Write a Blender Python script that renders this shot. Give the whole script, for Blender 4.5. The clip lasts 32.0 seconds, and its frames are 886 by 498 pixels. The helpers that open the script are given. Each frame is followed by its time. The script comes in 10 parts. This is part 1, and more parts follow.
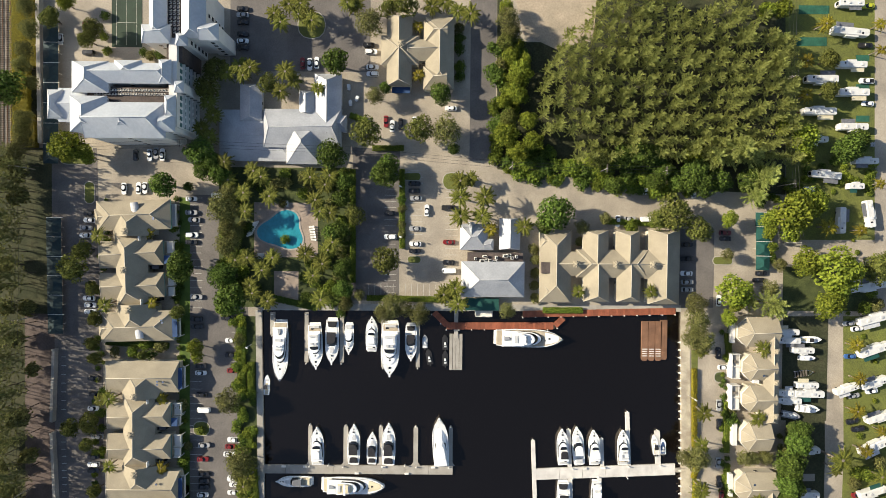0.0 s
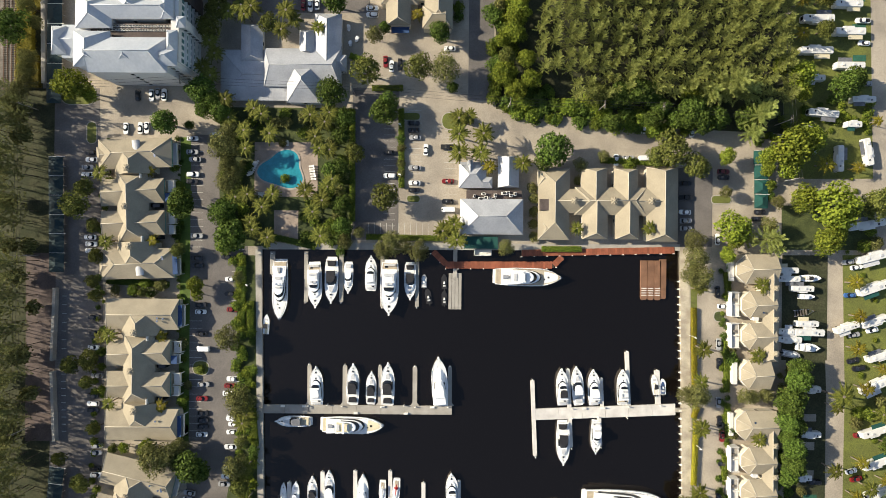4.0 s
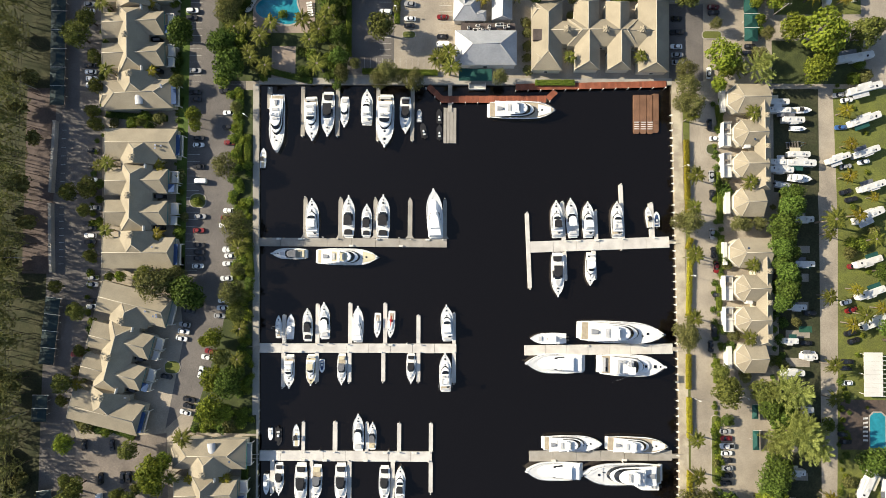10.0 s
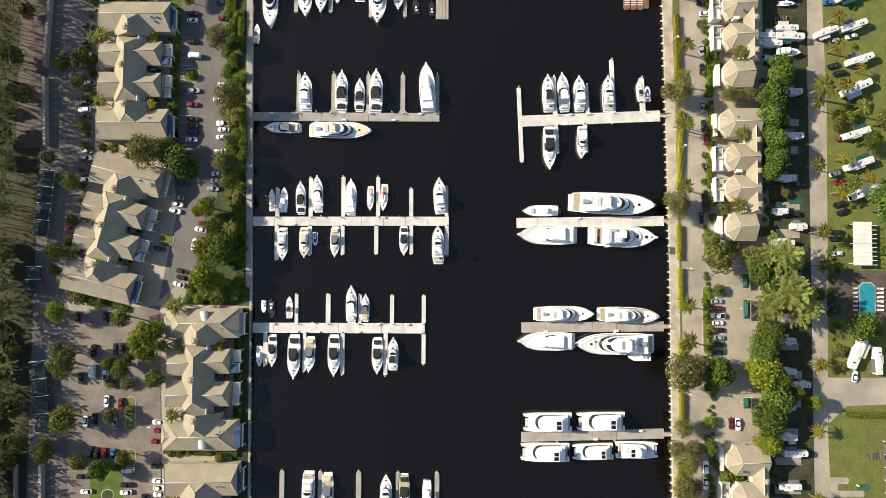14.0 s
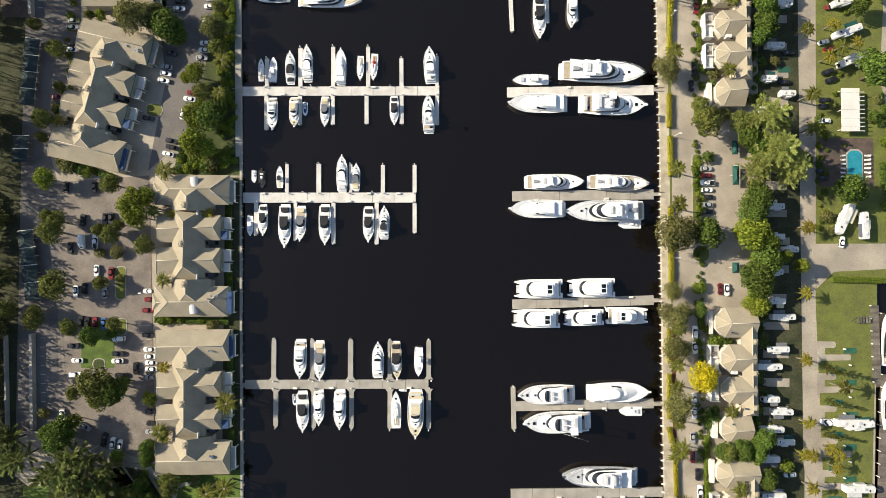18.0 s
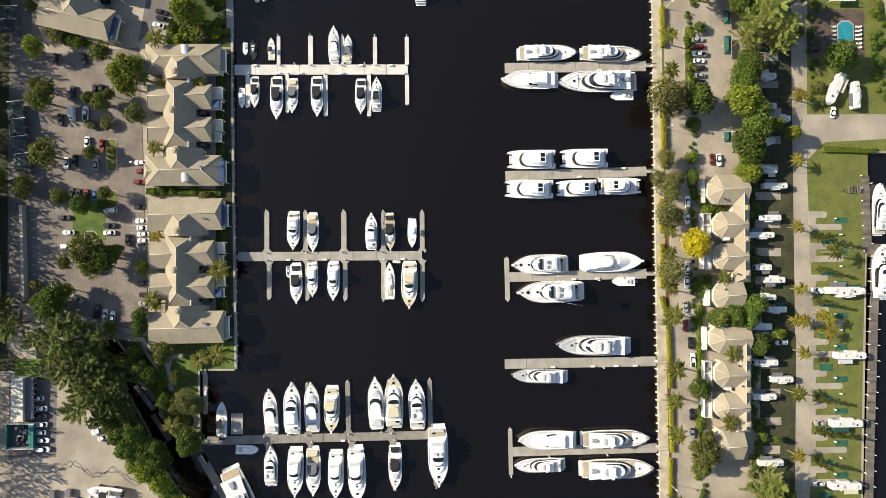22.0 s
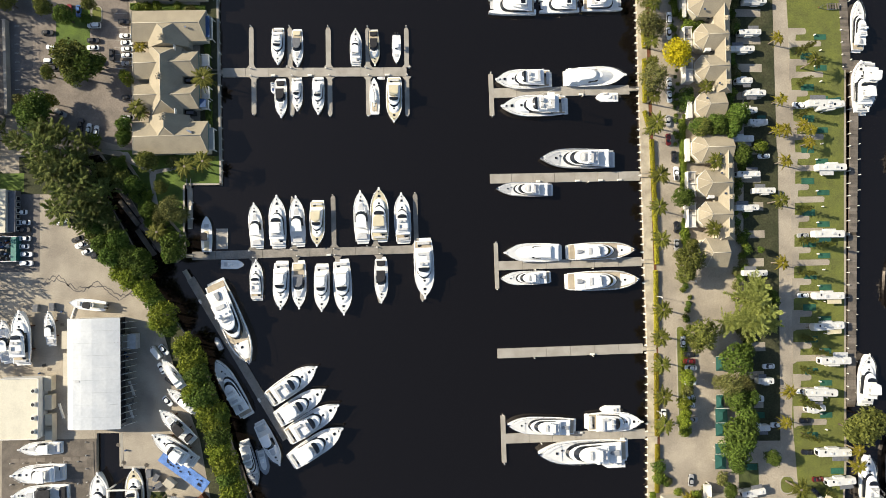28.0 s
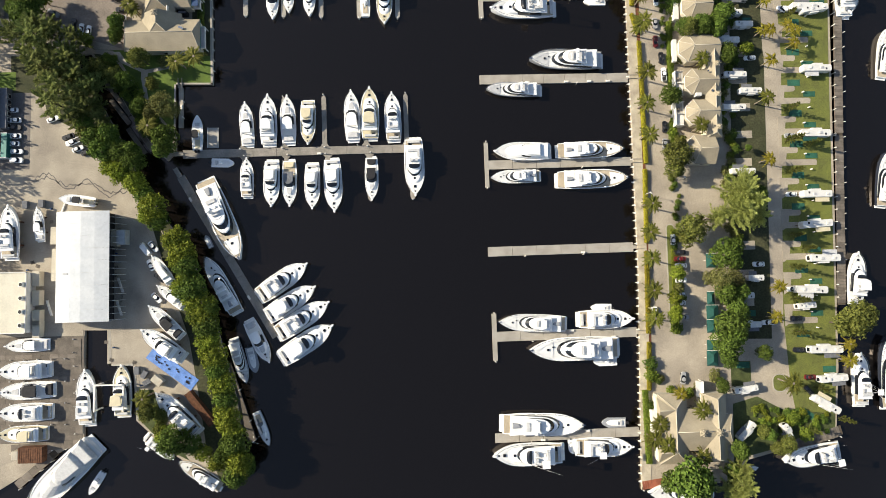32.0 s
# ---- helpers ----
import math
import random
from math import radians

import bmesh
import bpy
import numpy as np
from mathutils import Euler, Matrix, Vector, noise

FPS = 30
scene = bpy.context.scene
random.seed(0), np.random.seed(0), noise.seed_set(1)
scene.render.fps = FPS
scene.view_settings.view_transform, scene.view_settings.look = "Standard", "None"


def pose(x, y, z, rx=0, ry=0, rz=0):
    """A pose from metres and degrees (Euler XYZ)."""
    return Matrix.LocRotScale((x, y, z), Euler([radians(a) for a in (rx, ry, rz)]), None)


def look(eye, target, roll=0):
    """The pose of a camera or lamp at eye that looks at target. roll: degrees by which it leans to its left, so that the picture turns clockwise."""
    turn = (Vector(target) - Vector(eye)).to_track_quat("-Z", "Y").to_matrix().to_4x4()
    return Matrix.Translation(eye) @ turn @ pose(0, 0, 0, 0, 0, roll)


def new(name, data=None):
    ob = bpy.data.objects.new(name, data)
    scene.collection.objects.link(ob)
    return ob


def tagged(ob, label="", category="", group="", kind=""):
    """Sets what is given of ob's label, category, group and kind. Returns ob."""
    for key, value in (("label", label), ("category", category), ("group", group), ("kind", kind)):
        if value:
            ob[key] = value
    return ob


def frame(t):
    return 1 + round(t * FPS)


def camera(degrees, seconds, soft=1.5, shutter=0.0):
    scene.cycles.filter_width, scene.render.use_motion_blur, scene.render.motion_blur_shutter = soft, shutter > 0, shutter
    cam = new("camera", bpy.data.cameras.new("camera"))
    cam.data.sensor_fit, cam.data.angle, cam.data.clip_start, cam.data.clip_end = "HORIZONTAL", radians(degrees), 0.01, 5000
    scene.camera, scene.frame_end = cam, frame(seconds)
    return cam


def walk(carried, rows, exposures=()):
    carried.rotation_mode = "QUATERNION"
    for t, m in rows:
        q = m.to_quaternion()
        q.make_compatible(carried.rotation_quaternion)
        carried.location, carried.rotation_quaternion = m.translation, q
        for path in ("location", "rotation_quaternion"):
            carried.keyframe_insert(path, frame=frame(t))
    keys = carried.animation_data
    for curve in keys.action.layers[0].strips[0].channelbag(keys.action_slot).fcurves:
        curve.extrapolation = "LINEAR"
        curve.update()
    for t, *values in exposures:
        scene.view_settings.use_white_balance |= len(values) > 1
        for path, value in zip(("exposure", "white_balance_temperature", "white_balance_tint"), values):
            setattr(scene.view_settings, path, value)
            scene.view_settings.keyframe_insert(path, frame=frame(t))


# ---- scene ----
cam = camera(78.7, 32.0, 0.45)
PATH = [
    (0.0, -0.00, -0.00, 213.95, -1.03, -0.10, 0.54),
    (0.5, 0.05, -2.48, 214.01, -0.92, -0.08, 0.55),
    (1.0, 0.10, -5.07, 214.06, -0.81, -0.07, 0.55),
    (1.5, 0.23, -8.06, 214.19, -0.70, -0.07, 0.55),
    (2.0, 0.39, -11.26, 214.34, -0.59, -0.04, 0.54),
    (2.5, 0.59, -14.87, 214.55, -0.46, 0.01, 0.54),
    (4.5, 1.75, -32.37, 215.20, 0.04, 0.17, 0.48),
    (5.0, 1.90, -37.38, 215.43, 0.13, 0.18, 0.45),
    (5.5, 2.11, -42.65, 215.57, 0.23, 0.16, 0.43),
    (6.0, 2.17, -48.25, 215.69, 0.35, 0.15, 0.43),
    (6.5, 2.30, -54.14, 215.89, 0.49, 0.14, 0.44),
    (7.0, 2.45, -60.43, 216.02, 0.66, 0.13, 0.45),
    (7.5, 2.69, -66.87, 216.11, 0.84, 0.13, 0.46),
    (8.0, 2.97, -73.51, 216.12, 1.03, 0.14, 0.47),
    (8.5, 3.32, -80.19, 216.03, 1.21, 0.16, 0.47),
    (9.0, 3.70, -86.89, 215.97, 1.37, 0.20, 0.47),
    (9.5, 4.14, -93.71, 215.96, 1.52, 0.23, 0.48),
    (10.0, 4.55, -100.52, 215.99, 1.67, 0.25, 0.49),
    (10.5, 4.95, -107.32, 215.92, 1.82, 0.24, 0.50),
    (11.0, 5.27, -114.11, 215.80, 1.96, 0.23, 0.50),
    (11.5, 5.60, -120.78, 215.69, 2.07, 0.20, 0.50),
    (12.0, 5.90, -127.26, 215.54, 2.17, 0.17, 0.48),
    (12.5, 6.22, -133.72, 215.39, 2.21, 0.15, 0.45),
    (13.0, 6.52, -140.11, 215.35, 2.22, 0.12, 0.44),
    (13.5, 6.79, -146.50, 215.40, 2.19, 0.09, 0.43),
    (14.0, 7.02, -152.90, 215.44, 2.16, 0.02, 0.39),
    (14.5, 7.13, -159.27, 215.35, 2.10, -0.03, 0.34),
    (16.5, 8.11, -184.27, 214.95, 1.83, -0.33, 0.22),
    (17.0, 8.35, -190.25, 214.64, 1.72, -0.40, 0.17),
    (17.5, 8.58, -196.07, 214.27, 1.55, -0.46, 0.12),
    (18.0, 8.71, -201.78, 214.06, 1.37, -0.54, 0.07),
    (18.5, 8.87, -207.35, 214.01, 1.19, -0.65, 0.01),
    (19.0, 8.96, -213.06, 214.03, 1.02, -0.74, -0.03),
    (19.5, 9.08, -218.79, 213.93, 0.90, -0.78, -0.06),
    (20.0, 9.26, -224.78, 213.71, 0.83, -0.81, -0.09),
    (20.5, 9.39, -230.99, 213.49, 0.80, -0.82, -0.13),
    (21.0, 9.47, -237.39, 213.30, 0.82, -0.87, -0.19),
    (21.5, 9.51, -243.92, 213.18, 0.87, -0.94, -0.25),
    (22.0, 9.55, -250.70, 212.97, 0.93, -1.01, -0.29),
    (22.5, 9.56, -257.23, 212.77, 1.00, -1.08, -0.32),
    (23.0, 9.61, -263.80, 212.69, 1.05, -1.14, -0.36),
    (23.5, 9.72, -270.15, 212.59, 1.09, -1.20, -0.39),
    (24.0, 9.97, -276.51, 212.54, 1.10, -1.26, -0.43),
    (24.5, 10.25, -282.52, 212.42, 1.10, -1.32, -0.47),
    (25.0, 10.45, -288.55, 212.30, 1.09, -1.39, -0.52),
    (25.5, 10.71, -294.71, 212.22, 1.12, -1.44, -0.56),
    (27.5, 12.15, -319.38, 212.12, 1.49, -1.57, -0.75),
    (28.0, 12.52, -325.99, 212.09, 1.64, -1.59, -0.81),
    (28.5, 12.82, -332.57, 211.97, 1.84, -1.62, -0.86),
    (29.0, 13.11, -339.11, 211.80, 2.05, -1.65, -0.91),
    (29.5, 13.38, -345.32, 211.61, 2.27, -1.69, -0.94),
    (30.0, 13.62, -351.53, 211.40, 2.47, -1.73, -0.96),
    (30.5, 13.88, -357.44, 211.18, 2.65, -1.78, -0.98),
    (31.0, 14.07, -363.13, 210.97, 2.83, -1.82, -1.01),
    (31.5, 14.21, -367.94, 210.87, 3.03, -1.85, -1.03),
    (32.0, 14.44, -371.65, 210.71, 3.27, -1.89, -1.06),
]
walk(cam, [(t, pose(x, y, z, rx, ry, rz)) for t, x, y, z, rx, ry, rz in PATH])

# light: a low morning sun and a clear sky
SUN_UP, SUN_FROM = 28.0, 166.5  # elevation; bearing from +x, counter-clockwise
world = bpy.data.worlds.new("sky")
scene.world = world
world.use_nodes = True
wn = world.node_tree.nodes
sky = wn.new("ShaderNodeTexSky")
sky.sky_type, sky.sun_disc = "NISHITA", False
sky.sun_elevation, sky.sun_rotation = radians(SUN_UP), radians(90 - SUN_FROM)
world.node_tree.links.new(sky.outputs[0], wn["Background"].inputs[0])
wn["Background"].inputs[1].default_value = 0.088
sun_data = bpy.data.lights.new("sun", "SUN")
sun_data.energy, sun_data.angle, sun_data.color = 5.0, radians(0.6), (1.0, 0.9, 0.71)
sun = new("sun", sun_data)
sun.matrix_basis = look((0, 0, 0), (-math.cos(radians(SUN_FROM)), -math.sin(radians(SUN_FROM)), -math.tan(radians(SUN_UP))))
scene.view_settings.exposure = 0.75


# ---- materials ----
def mat(name, colour, rough=0.75, metal=0.0, var=0.25, size=6.0, grain=0.5, bump=0.15, other=None, rand=0.0, lines=0.0, spec=0.4):
    """A surface with stains of the given size (m), a fine grain, an optional second colour and change from piece to piece."""
    m = bpy.data.materials.new(name)
    m.use_nodes = True
    nt = m.node_tree
    b = nt.nodes["Principled BSDF"]
    b.inputs["Roughness"].default_value, b.inputs["Metallic"].default_value = rough, metal
    b.inputs["Specular IOR Level"].default_value = spec
    geo = nt.nodes.new("ShaderNodeNewGeometry")
    big, fine = nt.nodes.new("ShaderNodeTexNoise"), nt.nodes.new("ShaderNodeTexNoise")
    big.inputs["Scale"].default_value, big.inputs["Detail"].default_value = 1.0 / size, 5
    fine.inputs["Scale"].default_value, fine.inputs["Detail"].default_value = 1.0 / grain, 3
    for n in (big, fine):
        nt.links.new(geo.outputs["Position"], n.inputs["Vector"])
    c2 = other or tuple(v * (1 - var * 1.6) for v in colour)
    ramp = nt.nodes.new("ShaderNodeValToRGB")
    ramp.color_ramp.elements[0].position, ramp.color_ramp.elements[1].position = 0.34, 0.64
    ramp.color_ramp.elements[0].color, ramp.color_ramp.elements[1].color = (*c2, 1), (*colour, 1)
    nt.links.new(big.outputs["Fac"], ramp.inputs["Fac"])
    hsv = nt.nodes.new("ShaderNodeHueSaturation")
    nt.links.new(ramp.outputs["Color"], hsv.inputs["Color"])
    val = nt.nodes.new("ShaderNodeMapRange")
    val.inputs["To Min"].default_value, val.inputs["To Max"].default_value = 1 - var, 1 + var
    val.inputs["From Min"].default_value, val.inputs["From Max"].default_value = 0.25, 0.75
    nt.links.new(fine.outputs["Fac"], val.inputs["Value"])
    last = val.outputs["Result"]
    if rand:
        info = nt.nodes.new("ShaderNodeObjectInfo")
        r = nt.nodes.new("ShaderNodeMapRange")
        r.inputs["To Min"].default_value, r.inputs["To Max"].default_value = 1 - rand, 1 + rand
        nt.links.new(info.outputs["Random"], r.inputs["Value"])
        mul = nt.nodes.new("ShaderNodeMath")
        mul.operation = "MULTIPLY"
        nt.links.new(last, mul.inputs[0])
        nt.links.new(r.outputs["Result"], mul.inputs[1])
        last = mul.outputs[0]
    nt.links.new(last, hsv.inputs["Value"])
    nt.links.new(hsv.outputs["Color"], b.inputs["Base Color"])
    if bump:
        bn = nt.nodes.new("ShaderNodeBump")
        bn.inputs["Strength"].default_value, bn.inputs["Distance"].default_value = bump, grain * 0.3
        nt.links.new(fine.outputs["Fac"], bn.inputs["Height"])
        nt.links.new(bn.outputs["Normal"], b.inputs["Normal"])
    return m


ASPHALT = mat("asphalt", (0.165, 0.148, 0.135), 0.9, var=0.24, size=10, grain=0.35, other=(0.115, 0.104, 0.097))
TAN_ASPHALT = mat("old_asphalt", (0.40, 0.345, 0.27), 0.9, var=0.2, size=11, grain=0.35, other=(0.275, 0.238, 0.19))
CONCRETE = mat("concrete", (0.40, 0.37, 0.32), 0.88, var=0.12, size=5, grain=0.4, other=(0.31, 0.285, 0.245))
DOCK = mat("dock_concrete", (0.37, 0.342, 0.30), 0.85, var=0.13, size=4, grain=0.3, other=(0.285, 0.262, 0.225))
DOCK_PALE = mat("pale_dock_concrete", (0.66, 0.63, 0.58), 0.85, var=0.08, size=4, grain=0.3, other=(0.52, 0.49, 0.45))
GRASS = mat("grass", (0.14, 0.155, 0.032), 0.95, var=0.4, size=5, grain=0.35, other=(0.105, 0.115, 0.03), bump=0.5)
LAWN = mat("watered_lawn", (0.105, 0.16, 0.026), 0.95, var=0.3, size=4, grain=0.4, other=(0.065, 0.1, 0.02), bump=0.5)
# soil and litter with the shade over them mixed into the colour
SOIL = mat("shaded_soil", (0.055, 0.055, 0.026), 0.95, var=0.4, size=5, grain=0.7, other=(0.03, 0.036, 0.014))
GRAVEL = mat("gravel_ballast", (0.24, 0.205, 0.17), 0.95, var=0.3, size=3, grain=0.35, bump=0.6)
SAND = mat("bare_sandy_ground", (0.42, 0.34, 0.25), 0.95, var=0.16, size=9, grain=0.7, other=(0.31, 0.26, 0.19))
PAVER = mat("pool_pavers", (0.34, 0.27, 0.215), 0.85, var=0.15, size=4, grain=0.4)
MULCH = mat("red_mulch", (0.17, 0.065, 0.03), 0.95, var=0.35, size=2, grain=0.3)
PAINT_LINE = mat("road_paint", (0.6, 0.58, 0.52), 0.8, var=0.2, size=1, grain=0.3)
GREEN_PAD = mat("green_carpet_pad", (0.025, 0.11, 0.07), 0.95, var=0.2, size=3, grain=0.4)
COURT = mat("court_green", (0.035, 0.055, 0.036), 0.9, var=0.12, size=6, grain=0.5)
SHINGLE = mat("tan_shingles", (0.34, 0.292, 0.21), 0.9, var=0.16, size=5, grain=0.3, other=(0.275, 0.237, 0.172), rand=0.05, bump=0.6)
RIDGE = mat("ridge_cap", (0.5, 0.45, 0.36), 0.85, var=0.1)
METAL_ROOF = mat("pale_metal_roof", (0.45, 0.455, 0.465), 0.5, 0.1, var=0.1, size=6, grain=0.6, other=(0.355, 0.36, 0.375), bump=0.05)
WHITE_METAL = mat("white_metal_roof", (0.5, 0.52, 0.54), 0.5, 0.05, var=0.06, size=8, grain=1.0, other=(0.42, 0.445, 0.48), bump=0.05)
STUCCO = mat("white_stucco", (0.68, 0.66, 0.62), 0.85, var=0.06, size=4, grain=0.3)
CREAM = mat("cream_wall", (0.55, 0.5, 0.4), 0.85, var=0.08, size=4, grain=0.3)
TEAL = mat("teal_metal", (0.03, 0.17, 0.15), 0.5, 0.1, var=0.12, size=3, grain=0.5)
GREEN_AWNING = mat("green_canvas", (0.012, 0.075, 0.062), 0.8, var=0.15, size=2, grain=0.4)
BLUE_CANVAS = mat("blue_canvas", (0.03, 0.07, 0.17), 0.8, var=0.15, size=2, grain=0.4)
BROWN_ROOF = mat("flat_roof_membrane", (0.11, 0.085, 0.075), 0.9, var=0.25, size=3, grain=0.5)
RED_DECK = mat("red_wood_decking", (0.30, 0.095, 0.05), 0.8, var=0.16, size=3, grain=0.35, rand=0.2)
BROWN_DECK = mat("brown_wood_decking", (0.23, 0.12, 0.07), 0.8, var=0.18, size=3, grain=0.35, rand=0.2)
OLD_WOOD = mat("grey_old_wood", (0.17, 0.145, 0.12), 0.9, var=0.2, size=3, grain=0.35, rand=0.3)
PILE_WHITE = mat("white_pile_cap", (0.75, 0.72, 0.66), 0.6, var=0.08)
PILE_WOOD = mat("dark_timber", (0.09, 0.07, 0.05), 0.9, var=0.25)
GEL = mat("white_gelcoat", (0.86, 0.86, 0.85), 0.22, var=0.025, size=3, grain=0.6, bump=0.0, spec=0.5)
DECK_WHITE = mat("nonskid_deck", (0.80, 0.79, 0.76), 0.6, var=0.05, size=2, grain=0.3)
DECK_CREAM = mat("cream_deck", (0.62, 0.55, 0.38), 0.6, var=0.06, size=2, grain=0.3)
TEAK = mat("teak", (0.48, 0.405, 0.30), 0.7, var=0.14, size=1.5, grain=0.25)
GLASS_DARK = mat("tinted_glass", (0.012, 0.014, 0.018), 0.08, var=0.1, bump=0.0, spec=0.6)
CANVAS_BLACK = mat("black_canvas", (0.022, 0.022, 0.026), 0.85, var=0.2, size=1, grain=0.3)
CANVAS_GREY = mat("grey_canvas", (0.16, 0.165, 0.18), 0.85, var=0.15, size=1, grain=0.3)
HULL_NAVY = mat("dark_hull", (0.03, 0.035, 0.05), 0.2, var=0.05, bump=0.0)
HULL_GREY = mat("grey_hull", (0.33, 0.34, 0.36), 0.3, var=0.08, bump=0.0)
CUSHION = mat("grey_cushion", (0.55, 0.55, 0.55), 0.8, var=0.1, size=1, grain=0.3)
STEEL = mat("stainless_steel", (0.6, 0.6, 0.6), 0.25, 1.0, var=0.05, bump=0.0)
RUBBER = mat("black_rubber", (0.02, 0.02, 0.02), 0.7, var=0.1)
HYPALON = mat("grey_tube", (0.3, 0.31, 0.33), 0.6, var=0.08)
RED_PAINT = mat("red_paint", (0.42, 0.02, 0.02), 0.3, var=0.05, bump=0.0)
BARK = mat("bark", (0.13, 0.1, 0.075), 0.95, var=0.3, size=1, grain=0.2, bump=0.5)
PALM_BARK = mat("palm_bark", (0.24, 0.2, 0.155), 0.95, var=0.2, size=1, grain=0.2, bump=0.4)
RUST = mat("rusty_iron", (0.16, 0.07, 0.035), 0.85, 0.2, var=0.3, size=1, grain=0.3)


def leaf(name, a, b, rand=0.22):
    """Leaves: two greens mixed clump by clump, a little light let through."""
    m = bpy.data.materials.new(name)
    m.use_nodes = True
    nt = m.node_tree
    p = nt.nodes["Principled BSDF"]
    p.inputs["Roughness"].default_value, p.inputs["Specular IOR Level"].default_value = 0.7, 0.12
    geo, info = nt.nodes.new("ShaderNodeNewGeometry"), nt.nodes.new("ShaderNodeObjectInfo")
    mix = nt.nodes.new("ShaderNodeMix")
    mix.data_type = "RGBA"
    mix.inputs["A"].default_value = (*(v * 0.78 for v in a), 1)
    mix.inputs["B"].default_value = (*(v * 1.12 for v in b), 1)
    nt.links.new(geo.outputs["Random Per Island"], mix.inputs["Factor"])
    hsv = nt.nodes.new("ShaderNodeHueSaturation")
    for src, dst, lo, hi in (("Random", "Value", 1 - rand, 1 + rand), ("Random", "Hue", 0.492, 0.508)):
        r = nt.nodes.new("ShaderNodeMapRange")
        r.inputs["To Min"].default_value, r.inputs["To Max"].default_value = lo, hi
        nt.links.new(info.outputs[src], r.inputs["Value"])
        nt.links.new(r.outputs["Result"], hsv.inputs[dst])
    nt.links.new(mix.outputs["Result"], hsv.inputs["Color"])
    nt.links.new(hsv.outputs["Color"], p.inputs["Base Color"])
    tr = nt.nodes.new("ShaderNodeBsdfTranslucent")
    nt.links.new(hsv.outputs["Color"], tr.inputs["Color"])
    add = nt.nodes.new("ShaderNodeMixShader")
    add.inputs[0].default_value = 0.25
    nt.links.new(p.outputs[0], add.inputs[1])
    nt.links.new(tr.outputs[0], add.inputs[2])
    nt.links.new(add.outputs[0], nt.nodes["Material Output"].inputs[0])
    return m


LEAF_OAK = leaf("oak_leaves", (0.07, 0.085, 0.02), (0.18, 0.19, 0.045))
LEAF_GREY = leaf("grey_green_leaves", (0.085, 0.092, 0.028), (0.205, 0.2, 0.068))
LEAF_FICUS = leaf("ficus_leaves", (0.045, 0.075, 0.014), (0.125, 0.18, 0.032))
LEAF_LIME = leaf("lime_leaves", (0.1, 0.14, 0.017), (0.25, 0.285, 0.035))
LEAF_GOLD = leaf("golden_leaves", (0.35, 0.315, 0.012), (0.62, 0.54, 0.02), 0.06)
LEAF_PINE = leaf("casuarina_needles", (0.15, 0.18, 0.043), (0.42, 0.45, 0.13))
LEAF_PALM = leaf("palm_fronds", (0.06, 0.075, 0.013), (0.19, 0.19, 0.035))
LEAF_YPALM = leaf("yellow_palm_fronds", (0.1, 0.09, 0.012), (0.30, 0.25, 0.03))
LEAF_HEDGE = leaf("hedge_leaves", (0.075, 0.12, 0.016), (0.2, 0.245, 0.035))
LEAF_YHEDGE = leaf("yellow_hedge_leaves", (0.19, 0.175, 0.02), (0.38, 0.33, 0.03))
LEAF_WOOD = leaf("wood_needles", (0.08, 0.094, 0.03), (0.215, 0.222, 0.078))
LEAF_DPINE = leaf("dark_casuarina_needles", (0.075, 0.105, 0.026), (0.22, 0.25, 0.07))

# water: nearly black, still, with a faint ripple
WATER = bpy.data.materials.new("dark_still_water")
WATER.use_nodes = True
_n, _l = WATER.node_tree.nodes, WATER.node_tree.links
_n["Principled BSDF"].inputs["Base Color"].default_value = (0.0055, 0.0043, 0.0038, 1)
_n["Principled BSDF"].inputs["Roughness"].default_value = 0.12
_n["Principled BSDF"].inputs["IOR"].default_value = 1.38
_n["Principled BSDF"].inputs["Specular IOR Level"].default_value = 1.0
_n["Principled BSDF"].inputs["Specular Tint"].default_value = (1.0, 0.87, 0.78, 1)
_w, _b = _n.new("ShaderNodeTexNoise"), _n.new("ShaderNodeBump")
_w.inputs["Scale"].default_value, _w.inputs["Detail"].default_value = 0.6, 4
_b.inputs["Strength"].default_value, _b.inputs["Distance"].default_value = 0.12, 0.2
_g = _n.new("ShaderNodeNewGeometry")
_l.new(_g.outputs["Position"], _w.inputs["Vector"])
_l.new(_w.outputs["Fac"], _b.inputs["Height"])
_l.new(_b.outputs["Normal"], _n["Principled BSDF"].inputs["Normal"])
POOL_WATER = mat("pool_water", (0.03, 0.27, 0.34), 0.06, var=0.12, size=3, grain=1.0, bump=0.05, spec=0.5)


# ---- building helpers ----
LAND = 1.2  # height of the land over the water
rng = random.Random(7)


def to_mesh(name, bm, material):
    me = bpy.data.meshes.new(name)
    bm.to_mesh(me)
    bm.free()
    for m in material if isinstance(material, (list, tuple)) else [material]:
        me.materials.append(m)
    return me


def part(name, data, material=None, parent=None, label="", at=None):
    """ONE mesh object: from a bmesh with its material, or from a finished mesh."""
    me = to_mesh(name, data, material) if isinstance(data, bmesh.types.BMesh) else data
    ob = new(name, me)
    if parent is not None:
        ob.parent = parent
    if at is not None:
        ob.matrix_basis = at if isinstance(at, Matrix) else Matrix.Translation(at)
    return tagged(ob, label)


